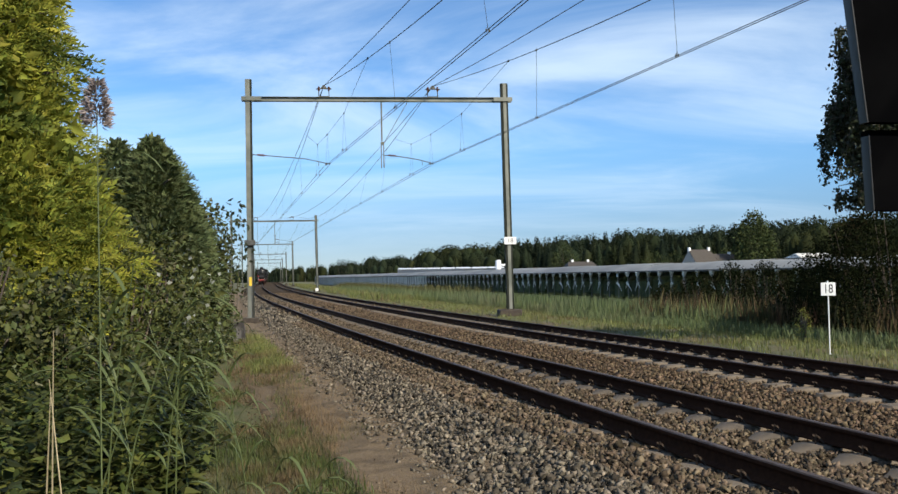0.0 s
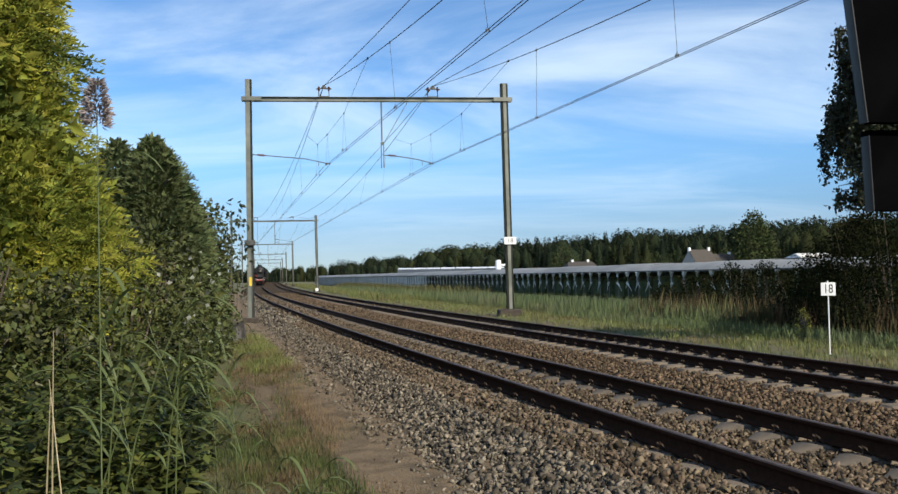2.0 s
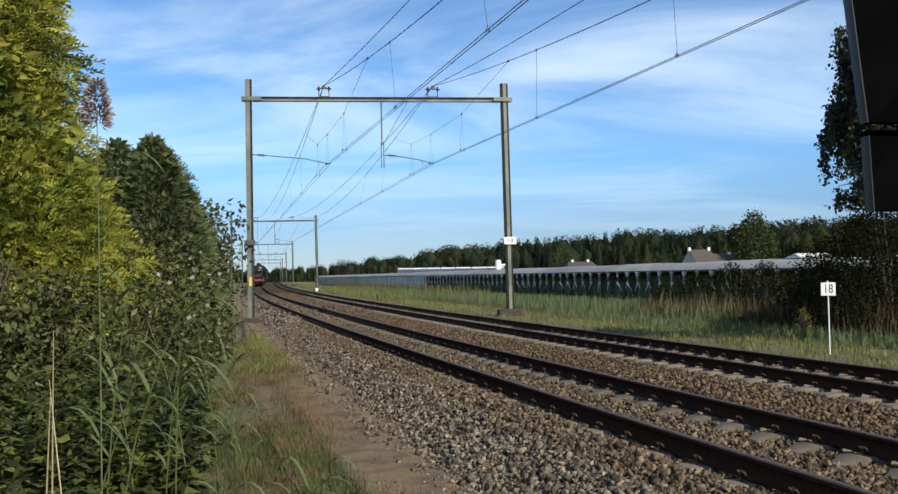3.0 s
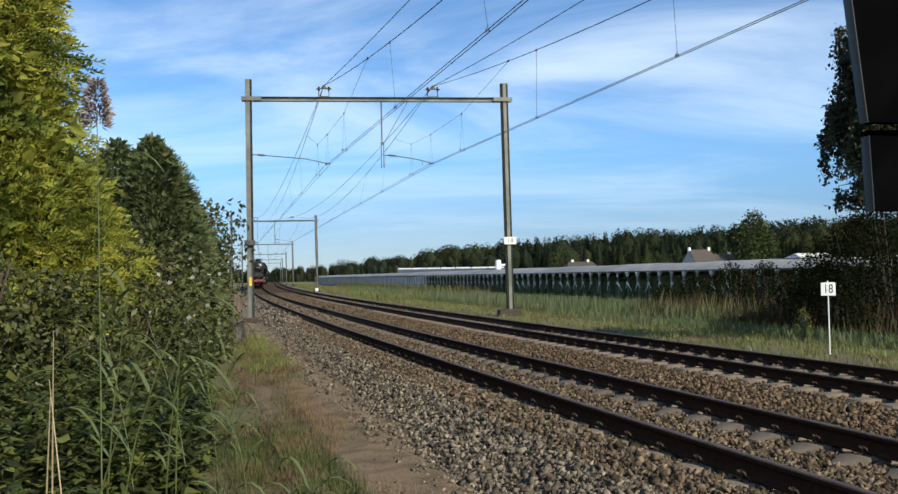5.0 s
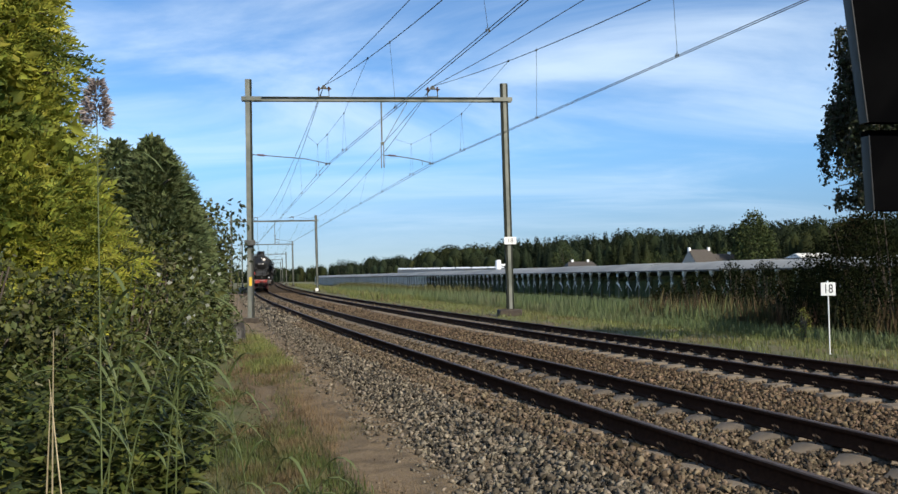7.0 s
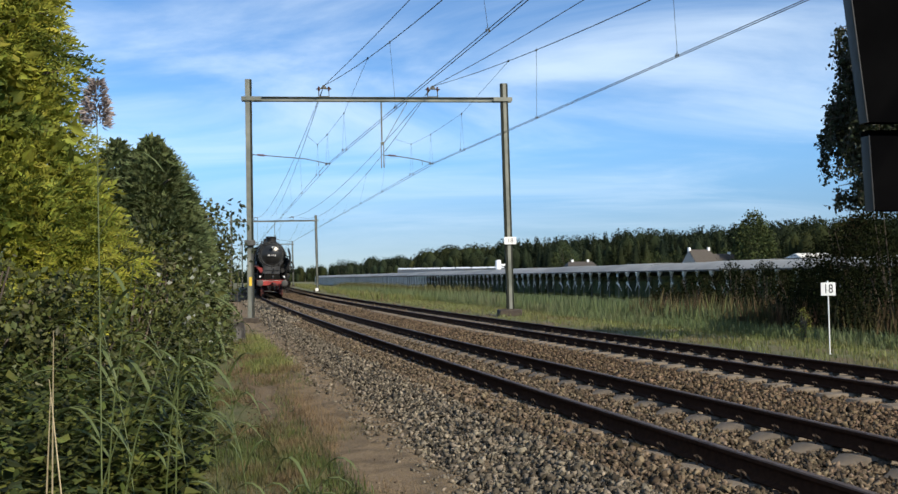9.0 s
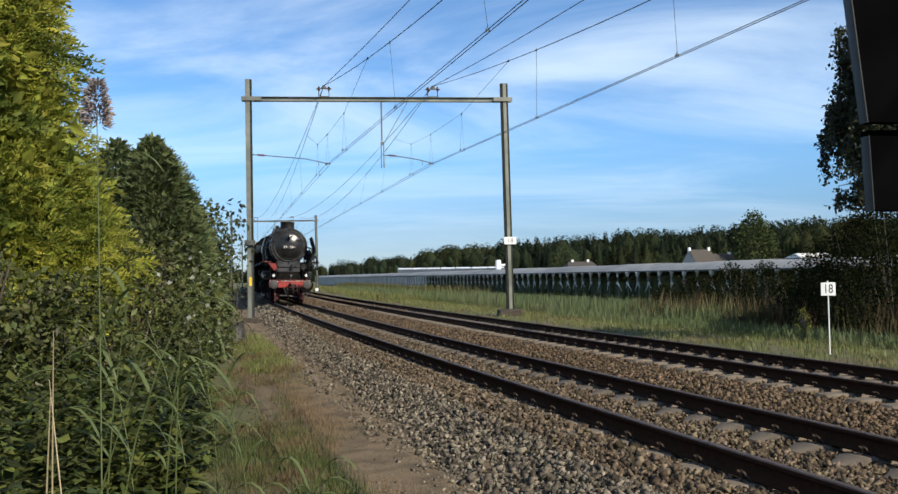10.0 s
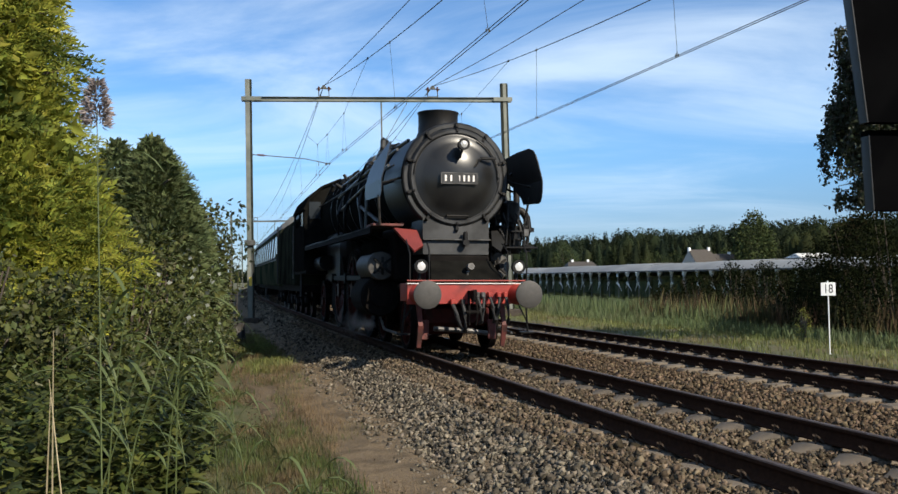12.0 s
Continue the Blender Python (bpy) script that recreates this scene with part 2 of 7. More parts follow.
def part(name, shape, mat, parent, label="", m=None, smooth=40):
    me = shape if isinstance(shape, bpy.types.Mesh) else shape.mesh(name, *(mat if isinstance(mat, tuple) else (mat,)), smooth=smooth)
    ob = new(name, me)
    ob.parent = parent
    if m is not None:
        ob.matrix_basis = m
    if label:
        ob["label"] = label
    return ob


def thing(name, label, category, group="", kind="", m=None, data=None):
    ob = new(name, data)
    if m is not None:
        ob.matrix_basis = m
    return tagged(ob, label, category, group, kind)


rng = np.random.default_rng(7)

# ---- the line: plan of track 1, by its curvature ----
KNOTS = (0, 20, 40, 70, 110, 150, 200, 260, 330)
CURVE = (0.00088, 0.00092, 0.00036, 0.00082, 0.0, 0.00035, 0.00013, -0.00006, 0.00004)
GAP, DROP2, CANT = 4.437, -0.116, 1.168      # to track 2: across, down; both lean to the inside of the curve
LS = np.arange(-140.0, 460.0, 0.5)
_k = np.interp(LS, KNOTS, CURVE)
_th = np.concatenate([[0], np.cumsum((_k[1:] + _k[:-1]) / 2 * 0.5)])
_i0 = int(np.argmin(abs(LS)))
LT = radians(15.566) - (_th - _th[_i0])
_tm = (LT[1:] + LT[:-1]) / 2
LX = np.concatenate([[0], np.cumsum(-np.sin(_tm) * 0.5)])
LY = np.concatenate([[0], np.cumsum(np.cos(_tm) * 0.5)])
LX, LY = LX - LX[_i0] + 2.616, LY - LY[_i0] + 8.0


def line(s, o, z=0.0):
    """Place at s metres along the line, o metres to its right, looking away from the camera."""
    t = np.interp(s, LS, LT)
    return Vector((float(np.interp(s, LS, LX) + math.cos(t) * o), float(np.interp(s, LS, LY) + math.sin(t) * o), z))


def lines(s, o):
    t = np.interp(s, LS, LT)
    return np.interp(s, LS, LX) + np.cos(t) * o, np.interp(s, LS, LY) + np.sin(t) * o


def on_track(s, track=0):
    """Pose on a track's centre: x to the right, y along the line away from the camera, z up, leaning with the cant."""
    t = float(np.interp(s, LS, LT))
    return Matrix.Translation(line(s, GAP * track, DROP2 * track)) @ pose(0, 0, 0, 0, 0, math.degrees(t)) @ pose(0, 0, 0, 0, CANT, 0)


def level(s, o, z=0.0):
    """Upright pose at a place of the line, y along it."""
    return Matrix.Translation(line(s, o, z)) @ pose(0, 0, 0, 0, 0, math.degrees(float(np.interp(s, LS, LT))))


def ground_z(o):
    """Height of the natural ground at o metres right of track 1."""
    return np.interp(o, (-40, -9, -4.6, -2.6, -1.6, 6.2, 7.0, 9.0, 14.0, 22.0), (-0.9, -0.6, -0.45, -0.42, -0.60, -0.60, -0.36, -0.42, -0.75, -0.85))

# ---- ground ----


def track_coords(X, Y):
    """Offset from the line for arrays of places (its straight run on past the ends)."""
    P = np.stack([LX[::4], LY[::4]], 1)
    T = LT[::4]
    d2 = (X[:, None] - P[None, :, 0]) ** 2 + (Y[:, None] - P[None, :, 1]) ** 2
    i = d2.argmin(1)
    return LS[::4][i], (X - P[i, 0]) * np.cos(T[i]) + (Y - P[i, 1]) * np.sin(T[i])


def make_ground():
    near = np.concatenate([np.arange(-60, -12, 4.0), np.arange(-12, 20, 0.4), np.arange(20, 60, 2.0)])
    xs = np.concatenate([[-4000, -2000, -1000, -500, -250, -140, -90], near, [62, 80, 110, 160, 250, 500, 1000, 2000, 4000]])
    ys = np.concatenate([[-4000, -2000, -1000, -400, -150, -60, -30, -14], np.arange(-8, 48, 0.5), np.arange(48, 140, 2.0), np.arange(140, 440, 8.0), [480, 600, 900, 1500, 2500, 4500]])
    X, Y = np.meshgrid(xs, ys)
    s, o = track_coords(X.ravel(), Y.ravel())
    z = ground_z(o)
    r = np.random.default_rng(3)
    wob = np.where((abs(o) > 3) & (o < 60), r.normal(0, 0.018, z.shape), 0)
    v = np.stack([X.ravel(), Y.ravel(), z + wob], 1)
    nx, ny = len(xs), len(ys)
    i = (np.arange(ny - 1)[:, None] * nx + np.arange(nx - 1)[None]).ravel()
    f = np.stack([i, i + 1, i + nx + 1, i + nx], 1)
    ob = new("ground", fast_mesh("ground", v, f, M["earth"], True))
    tagged(ob, "dry grassy ground with bare brown patches", "ground", kind="structure")


make_ground()


def ribbon(name, prof, s0, s1, step, mat, label, cat, rough=0.0, cant=None):
    """A surface of the cross-section prof, (offset, z) pairs, swept along the line."""
    S = np.arange(s0, s1 + step, step)
    po, pz = np.array([p[0] for p in prof]), np.array([p[1] for p in prof])
    vs = []
    r = np.random.default_rng(5)
    for s in S:
        x, y = lines(np.full(len(po), s), po + (r.normal(0, rough, len(po)) if rough else 0))
        vs.append(np.stack([x, y, pz + (r.normal(0, rough * 0.4, len(po)) if rough else 0)], 1))
    n = len(po)
    i = (np.arange(len(S) - 1)[:, None] * n + np.arange(n - 1)[None]).ravel()
    f = np.stack([i, i + 1, i + n + 1, i + n], 1)
    ob = new(name, fast_mesh(name, np.concatenate(vs), f, mat, True))
    return tagged(ob, label, cat, kind="structure")


def bed_z(o):
    """Top of the ballast: flat between the rails, shoulders falling away on both sides."""
    c = math.sin(radians(CANT))
    return np.interp(o, (-2.75, -2.45, -1.6, -1.1, -0.95, 0, 1.2, 2.2, 3.1, GAP, GAP + 1.25, GAP + 1.8, GAP + 2.7),
                     (-0.62, -0.45, -0.225, -0.168, -0.172, -0.215, -0.232, -0.27, -0.305, -0.335, -0.355, -0.41, -0.62))


bed_o = np.concatenate([np.arange(-2.75, GAP + 2.71, 0.16), [GAP + 2.7]])
ribbon("ballast_bed", [(o, float(bed_z(o)) - 0.012) for o in bed_o], -60, 420, 1.0, M["ballast"], "brown and grey crushed-stone ballast bed", "ballast", 0.012)
path_o = [-3.95, -3.7, -3.4, -3.1, -2.8, -2.55, -2.4, -2.25, -2.1, -1.98, -1.9]
ribbon("path", [(o, max(float(ground_z(o)) + 0.045, float(bed_z(o)) + 0.02) if -3.8 < o < -1.95 else min(float(ground_z(o)), float(bed_z(o))) - 0.06) for o in path_o], -12, 120, 0.5, M["path"], "trodden sandy path along the ballast", "path", 0.022)


def scatter_stones(name, n, s_rng, o_rng, size, mat, label, near=1.0, seed=1):
    """Broken stones: squashed, skewed sharp-edged lumps lying on the bed."""
    r = np.random.default_rng(seed)
    s = s_rng[0] + (s_rng[1] - s_rng[0]) * r.random(n) ** near
    o = r.uniform(o_rng[0], o_rng[1], n)
    toe = np.interp(s, (-2, 1, 4, 6, 9.5, 13), (-2.55, -2.46, -2.34, -2.26, -2.14, -2.08)) + 0.06 * np.sin(s * 1.9) + 0.05 * np.sin(s * 4.3 + 1) + r.normal(0, 0.06, n)      # ragged foot of the shoulder
    if name == "ballast_stones":
        s, o = s[o > toe], o[o > toe]
    for track, phase in ((0, 0.21), (1, 0.02)):      # the sleepers' ends are swept clear
        u = abs((s - phase) / 0.6 - np.round((s - phase) / 0.6)) * 0.6
        q = abs(o - GAP * track)
        keep = ~((u < 0.175) & (q > 0.28) & (q < np.where(o < -0.8, 1.0, 1.14))) | (r.random(len(s)) < 0.04)
        keep &= ~((abs(q - 0.7525) < 0.075))
        s, o = s[keep], o[keep]
    n = len(s)
    x, y = lines(s, o)
    sz = r.uniform(size[0], size[1], n) * (1 + 0.7 * (r.random(n) ** 4))
    z = np.maximum(bed_z(o), ground_z(o) + 0.02) + sz * r.uniform(-0.2, 0.95, n) * np.where((o > -1.0) & (o < GAP + 1.2), 0.35, 1.0)
    wedge = np.array([(0.62, 0, -0.42), (-0.36, 0.54, -0.42), (-0.36, -0.54, -0.42), (0.58, 0.1, 0.42), (-0.32, 0.5, 0.42), (-0.38, -0.46, 0.42)])
    f0 = np.array([(0, 2, 1), (3, 4, 5), (0, 1, 4), (0, 4, 3), (1, 2, 5), (1, 5, 4), (2, 0, 3), (2, 3, 5)])
    v = wedge[None] * r.uniform(0.7, 1.25, (n, 6, 1)) + r.uniform(-0.2, 0.2, (n, 6, 3))
    v = v * r.uniform(0.5, 1.45, (n, 1, 3)) * sz[:, None, None]
    q = r.normal(size=(n, 4)); q /= np.linalg.norm(q, axis=1, keepdims=True)
    w, a, b, c = q.T
    R = np.stack([np.stack([1 - 2 * (b * b + c * c), 2 * (a * b - c * w), 2 * (a * c + b * w)], 1),
                  np.stack([2 * (a * b + c * w), 1 - 2 * (a * a + c * c), 2 * (b * c - a * w)], 1),
                  np.stack([2 * (a * c - b * w), 2 * (b * c + a * w), 1 - 2 * (a * a + b * b)], 1)], 1)
    v = np.einsum("nij,nkj->nki", R, v) + np.stack([x, y, z], 1)[:, None]
    f = (f0[None] + 6 * np.arange(n)[:, None, None]).reshape(-1, 3)
    ob = new(name, fast_mesh(name, v.reshape(-1, 3), f, mat))
    return tagged(ob, label, "ballast", kind="stuff")


scatter_stones("ballast_stones", 58000, (-2.0, 26.0), (-2.8, -1.5), (0.020, 0.040), M["stone_grey"], "loose grey crushed stones on the ballast shoulder", 1.5, 11)
scatter_stones("ballast_stones", 19000, (-2.0, 28.0), (-1.62, -0.85), (0.018, 0.036), M["stone_brown"], "dusty brown crushed stones beside the rail", 1.4, 17)
scatter_stones("ballast_stones", 8000, (26.0, 80.0), (-2.62, -1.1), (0.045, 0.08), M["stone_grey"], "loose grey crushed stones on the ballast shoulder", 1.3, 12)
scatter_stones("ballast_stones", 36000, (-2.0, 28.0), (-1.5, 1.5), (0.020, 0.040), M["stone_brown"], "rust-brown crushed stones between the rails", 1.4, 13)
scatter_stones("ballast_stones", 33000, (-1.0, 38.0), (1.4, GAP + 1.9), (0.024, 0.044), M["stone_rust"], "rust-brown crushed stones round the far track", 1.4, 14)
scatter_stones("ballast_stones", 7000, (28.0, 85.0), (-1.3, 1.3), (0.045, 0.08), M["stone_brown"], "rust-brown crushed stones between the rails", 1.4, 18)
scatter_stones("ballast_stones", 8000, (38.0, 95.0), (1.3, GAP + 1.9), (0.05, 0.085), M["stone_rust"], "rust-brown crushed stones round the far track", 1.4, 19)
scatter_stones("stray_stones", 5200, (-2.0, 26.0), (-2.8, -2.05), (0.010, 0.040), M["stone_grey"], "stray stones at the foot of the ballast", 1.3, 15)

scatter_stones("path_grit", 7000, (-2.0, 18.0), (-3.9, -2.45), (0.006, 0.019), M["stone_brown"], "fine grit and chips on the path", 1.3, 16)

# ---- tracks ----
RAIL = [(-0.07, -0.159), (0.07, -0.159), (0.07, -0.148), (0.02, -0.132), (0.0085, -0.11), (0.0085, -0.055), (0.03, -0.042),
        (0.035, -0.034), (0.035, -0.010), (0.026, -0.001), (-0.026, -0.001), (-0.035, -0.010), (-0.035, -0.034), (-0.03, -0.042), (-0.0085, -0.055), (-0.0085, -0.11), (-0.02, -0.132), (-0.07, -0.148)]


def rail_mesh(track, o):
    S = np.concatenate([np.arange(-60, 120, 1.0), np.arange(120, 440, 4.0)])
    sh = Shape()
    n = len(RAIL)
    for s in S:
        m = on_track(float(s), track)
        sh.v.extend(tuple(m @ Vector((o + a, 0, b))) for a, b in RAIL)
    for i in range(len(S) - 1):
        for j in range(n):
            sh.f.append((i * n + j, i * n + (j + 1) % n, (i + 1) * n + (j + 1) % n, (i + 1) * n + j))
            sh.mi.append(1 if j in (8, 9, 10) else 0)
    return sh.mesh("rail", M["rust"], M["railtop"], smooth=30)


def sleeper_mesh():
    """Concrete sleeper: raised rail seats, a lower waist, tapered ends."""
    sh = Shape()
    st = [(-1.27, -0.205, 0.10), (-1.22, -0.166, 0.125), (-0.98, -0.160, 0.135), (-0.50, -0.160, 0.135), (-0.3, -0.27, 0.10), (0.3, -0.27, 0.10), (0.50, -0.160, 0.135), (0.98, -0.160, 0.135), (1.22, -0.166, 0.125), (1.27, -0.205, 0.10)]
    for o, top, hw in st:
        sh.v += [(o, -hw - 0.025, -0.36), (o, -hw, top - 0.02), (o, -hw + 0.025, top), (o, hw - 0.025, top), (o, hw, top - 0.02), (o, hw + 0.025, -0.36)]
    for i in range(len(st) - 1):
        for j in range(5):
            sh.f.append((i * 6 + j, i * 6 + j + 1, i * 6 + j + 7, i * 6 + j + 6))
    sh.f += [tuple(range(5, -1, -1)), tuple(range(len(st) * 6 - 6, len(st) * 6))]
    sh.mi = [0] * len(sh.f)
    return sh.mesh("sleeper", M["concrete"], smooth=35)


SLEEPER = sleeper_mesh()


def make_track(i, phase, label):
    tr = thing("railway_track", label, "track", kind="structure")
    for o in (-0.7525, 0.7525):
        part("rail", rail_mesh(i, o), None, tr, "rusty rail with a worn running surface")
    clips = Shape()
    for k in range(-12, 130):
        s = phase + 0.6 * k
        m = on_track(s, i)
        ob = part("sleeper", SLEEPER, None, tr, m=m @ pose(0, 0, random.uniform(-0.014, -0.002), 0, 0, random.uniform(-0.6, 0.6)))
        if s < 45:
            for o in (-0.7525, 0.7525):
                for d in (-1, 1):
                    for p, q in (((o + d * 0.075, -0.05, -0.16), (o + d * 0.115, -0.02, -0.10)), ((o + d * 0.115, -0.02, -0.10), (o + d * 0.09, 0.02, -0.125)), ((o + d * 0.09, 0.02, -0.125), (o + d * 0.12, 0.05, -0.10)), ((o + d * 0.12, 0, -0.17), (o + d * 0.12, 0, -0.085))):
                        clips.cyl(m @ Vector(p), m @ Vector(q), 0.011, seg=4)
    ob = part("rail_clip", clips, M["clip"], tr, "rusty spring clips")
    ob["kind"] = "stuff"


make_track(0, 0.21, "ballasted main-line track on concrete sleepers")
make_track(1, 0.02, "second ballasted track on concrete sleepers")

# ---- overhead line ----
PORTALS = [31.35 + 82.0 * k for k in range(-1, 6)]
HALF_L, HALF_R = -2.556, 7.87
BEAM_Z = 8.548
SUPPORT = (0.44, 4.86)      # where the upper wires of both tracks rest
SKEW = -7.07      # the portals stand a little askew to the line


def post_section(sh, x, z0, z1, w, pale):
    """Built-up upright: a pale face between side strips coloured dark for shade; pale is its span across the width."""
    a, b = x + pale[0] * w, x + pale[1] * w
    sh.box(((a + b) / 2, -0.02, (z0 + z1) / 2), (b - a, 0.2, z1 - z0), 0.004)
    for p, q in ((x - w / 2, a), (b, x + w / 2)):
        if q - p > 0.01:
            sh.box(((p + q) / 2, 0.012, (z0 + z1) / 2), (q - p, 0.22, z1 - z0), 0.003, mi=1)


def insulator(sh, a, b, mi=1):
    a, b = Vector(a), Vector(b)
    d = b - a
    for k in range(5):
        p = a + d * (0.12 + 0.76 * k / 4)
        sh.cyl(p - d * 0.055, p + d * 0.055, 0.055, 0.035, 8, mi=mi)
    sh.cyl(a, b, 0.025, seg=6, mi=mi)


def make_portal():
    root = thing("catenary_portal", "grey-green steel overhead-line portal on two posts", "catenary portal", "overhead-line portals")
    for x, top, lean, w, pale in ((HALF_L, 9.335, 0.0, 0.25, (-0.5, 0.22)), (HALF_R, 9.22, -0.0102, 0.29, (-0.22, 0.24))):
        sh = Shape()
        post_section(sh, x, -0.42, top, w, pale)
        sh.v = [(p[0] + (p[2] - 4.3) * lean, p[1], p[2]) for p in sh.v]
        part("post", sh, (M["galv"], M["post_shade"]), root)
        sh = Shape()
        if x < 0:
            sh.box((x, 0, -0.36), (0.62, 0.62, 0.34), 0.03)
        else:
            sh.box((x, 0, -0.32), (0.92, 0.8, 0.44), 0.04).box((x, 0, -0.085), (0.42, 0.42, 0.03), 0.006)
        part("foundation", sh, M["footing"], root, "stained concrete footing")
        sh = Shape()
        d = 1 if x < 0 else -1
        sh.box((x + d * 0.12, -0.15, BEAM_Z), (0.78, 0.05, 0.17), 0.006).box((x + d * 0.12, 0.15, BEAM_Z), (0.78, 0.05, 0.17), 0.006)
        for k in (-1, 1):
            for u in (-0.2, 0.2):
                sh.cyl((x + d * 0.1 + u, -0.19, BEAM_Z + k * 0.045), (x + d * 0.1 + u, 0.19, BEAM_Z + k * 0.045), 0.014, seg=6)
        part("bracket", sh, M["galv"], root)
    sh = Shape()
    x0, x1 = HALF_L + 0.3, HALF_R - 0.3
    for z in (BEAM_Z - 0.085, BEAM_Z + 0.085):
        sh.box(((x0 + x1) / 2, 0, z), (x1 - x0, 0.19, 0.016), 0.003)
    sh.box(((x0 + x1) / 2, 0, BEAM_Z), (x1 - x0, 0.012, 0.154))
    part("beam", sh, M["galv"], root)
    for o in SUPPORT:
        sh = Shape()
        for d in (-1, 1):
            sh.cyl((o + d * 0.21, 0, BEAM_Z + 0.09), (o + d * 0.2, 0, 8.93), 0.02, seg=6)
            insulator(sh, (o + d * 0.2, 0, 8.89), (o + d * 0.2, 0, 9.07))
        sh.tube([(o - 0.3, 0, 8.97), (o, 0, 9.0), (o + 0.3, 0, 8.97)], 0.026)
        sh.tube([(o - 0.2, 0, 8.67), (o + 0.2, 0, 8.67)], 0.016)
        sh.hull([(o - 0.14, -0.06, 8.97), (o + 0.14, -0.06, 8.97), (o - 0.14, 0.06, 8.97), (o + 0.14, 0.06, 8.97), (o - 0.04, 0, 9.13), (o + 0.04, 0, 9.13)])
        part("wire_support", sh, (M["dark_steel"], M["porcelain"]), root, "paired insulators on a small frame")
    sh = Shape()
    sh.cyl((2.75, 0, 8.46), (2.75, 0, 6.85), 0.033, seg=8)
    sh.box((2.72, 0, 6.25), (0.04, 0.08, 1.0), 0.005).box((2.82, 0, 6.25), (0.04, 0.08, 1.0), 0.005)
    sh.box((2.77, 0, 6.76), (0.15, 0.09, 0.12), 0.01)
    sh.tube([(3.83, 0, 8.47), (2.84, 0, 6.78)], 0.014, 6)
    part("drop_post", sh, M["galv"], root, "hanging post for the registration arm")
    for x, o, z in ((HALF_L + 0.12, 0.56, 6.31), (2.82, 4.75, 6.27)):
        sh = Shape()
        insulator(sh, (x + 0.18, 0, z + 0.0), (x + 0.5, 0, z - 0.03))
        sh.tube([(x, 0, z + 0.01), (x + 0.5, 0, z - 0.03), (x + (o - x) * 0.7, 0, z - 0.17), (o + 0.1, 0, 5.92)], 0.019)
        for dd in (-0.32, 0.02):
            sh.cyl((o + dd - 0.05, 0, 6.02), (o + dd - 0.05, 0, 5.86), 0.013, seg=5)
        part("registration_arm", sh, (M["dark_steel"], M["porcelain"]), root, "slender arm steadying the contact wire")
    return root


first = make_portal()
first.matrix_basis = level(PORTALS[1], 0) @ pose(0, 0, 0, 0, 0, SKEW)
for s in PORTALS[:1] + PORTALS[2:]:
    copy_thing(first, level(s, -0.85 if s > 60 else 0.0, -0.08 if s > 60 else 0.0) @ pose(0, 0, 0, 0, 0, SKEW))

# offset from track 1 of each wire at the portals one after another, and its sag in each span
OFFSET = {("feeder", 0): (0.59, 0.44, 1.3, -0.3), ("feeder", 1): (3.05, 4.86, 2.6, 4.1),
          ("messenger", 0): (-0.76, 0.44, -0.2, -0.3), ("messenger", 1): (3.4, 4.86, 5.1, 4.1),
          ("contact", 0): (-0.57, 0.55, -0.22, 0.2), ("contact", 1): (5.44, 4.75, 3.78, 4.3)}
SAG = {("feeder", 0): (1.09, 1.02, 1.0), ("feeder", 1): (1.5, 1.65, 1.5), ("messenger", 0): (2.6, 1.2, 1.6), ("messenger", 1): (2.65, 1.81, 1.8),
       ("contact", 0): (0.0, 0.0, 0.0), ("contact", 1): (0.0, 0.0, 0.0)}
HEIGHT = {"feeder": (9.1, 9.1, 8.95, 8.95), "messenger": (9.1, 9.1, 8.95, 8.95), "contact": (5.9, 5.9, 5.75, 5.75)}


def wire_end(kind, tr, q, d=0.0):
    k = min(q, 3)
    o, z = OFFSET[kind, tr][k] + d, HEIGHT[kind][k]
    return first.matrix_basis @ Vector((o, 0, z)) if q == 1 else line(PORTALS[q], o, z)


def wire_points(kind, tr, q, n=40, da=0.0, db=0.0):
    a, b, sag = wire_end(kind, tr, q, da), wire_end(kind, tr, q + 1, db), SAG[kind, tr][min(q, 2)]
    return [a.lerp(b, k / n) - Vector((0, 0, 4 * sag * (k / n) * (1 - k / n))) for k in range(n + 1)]


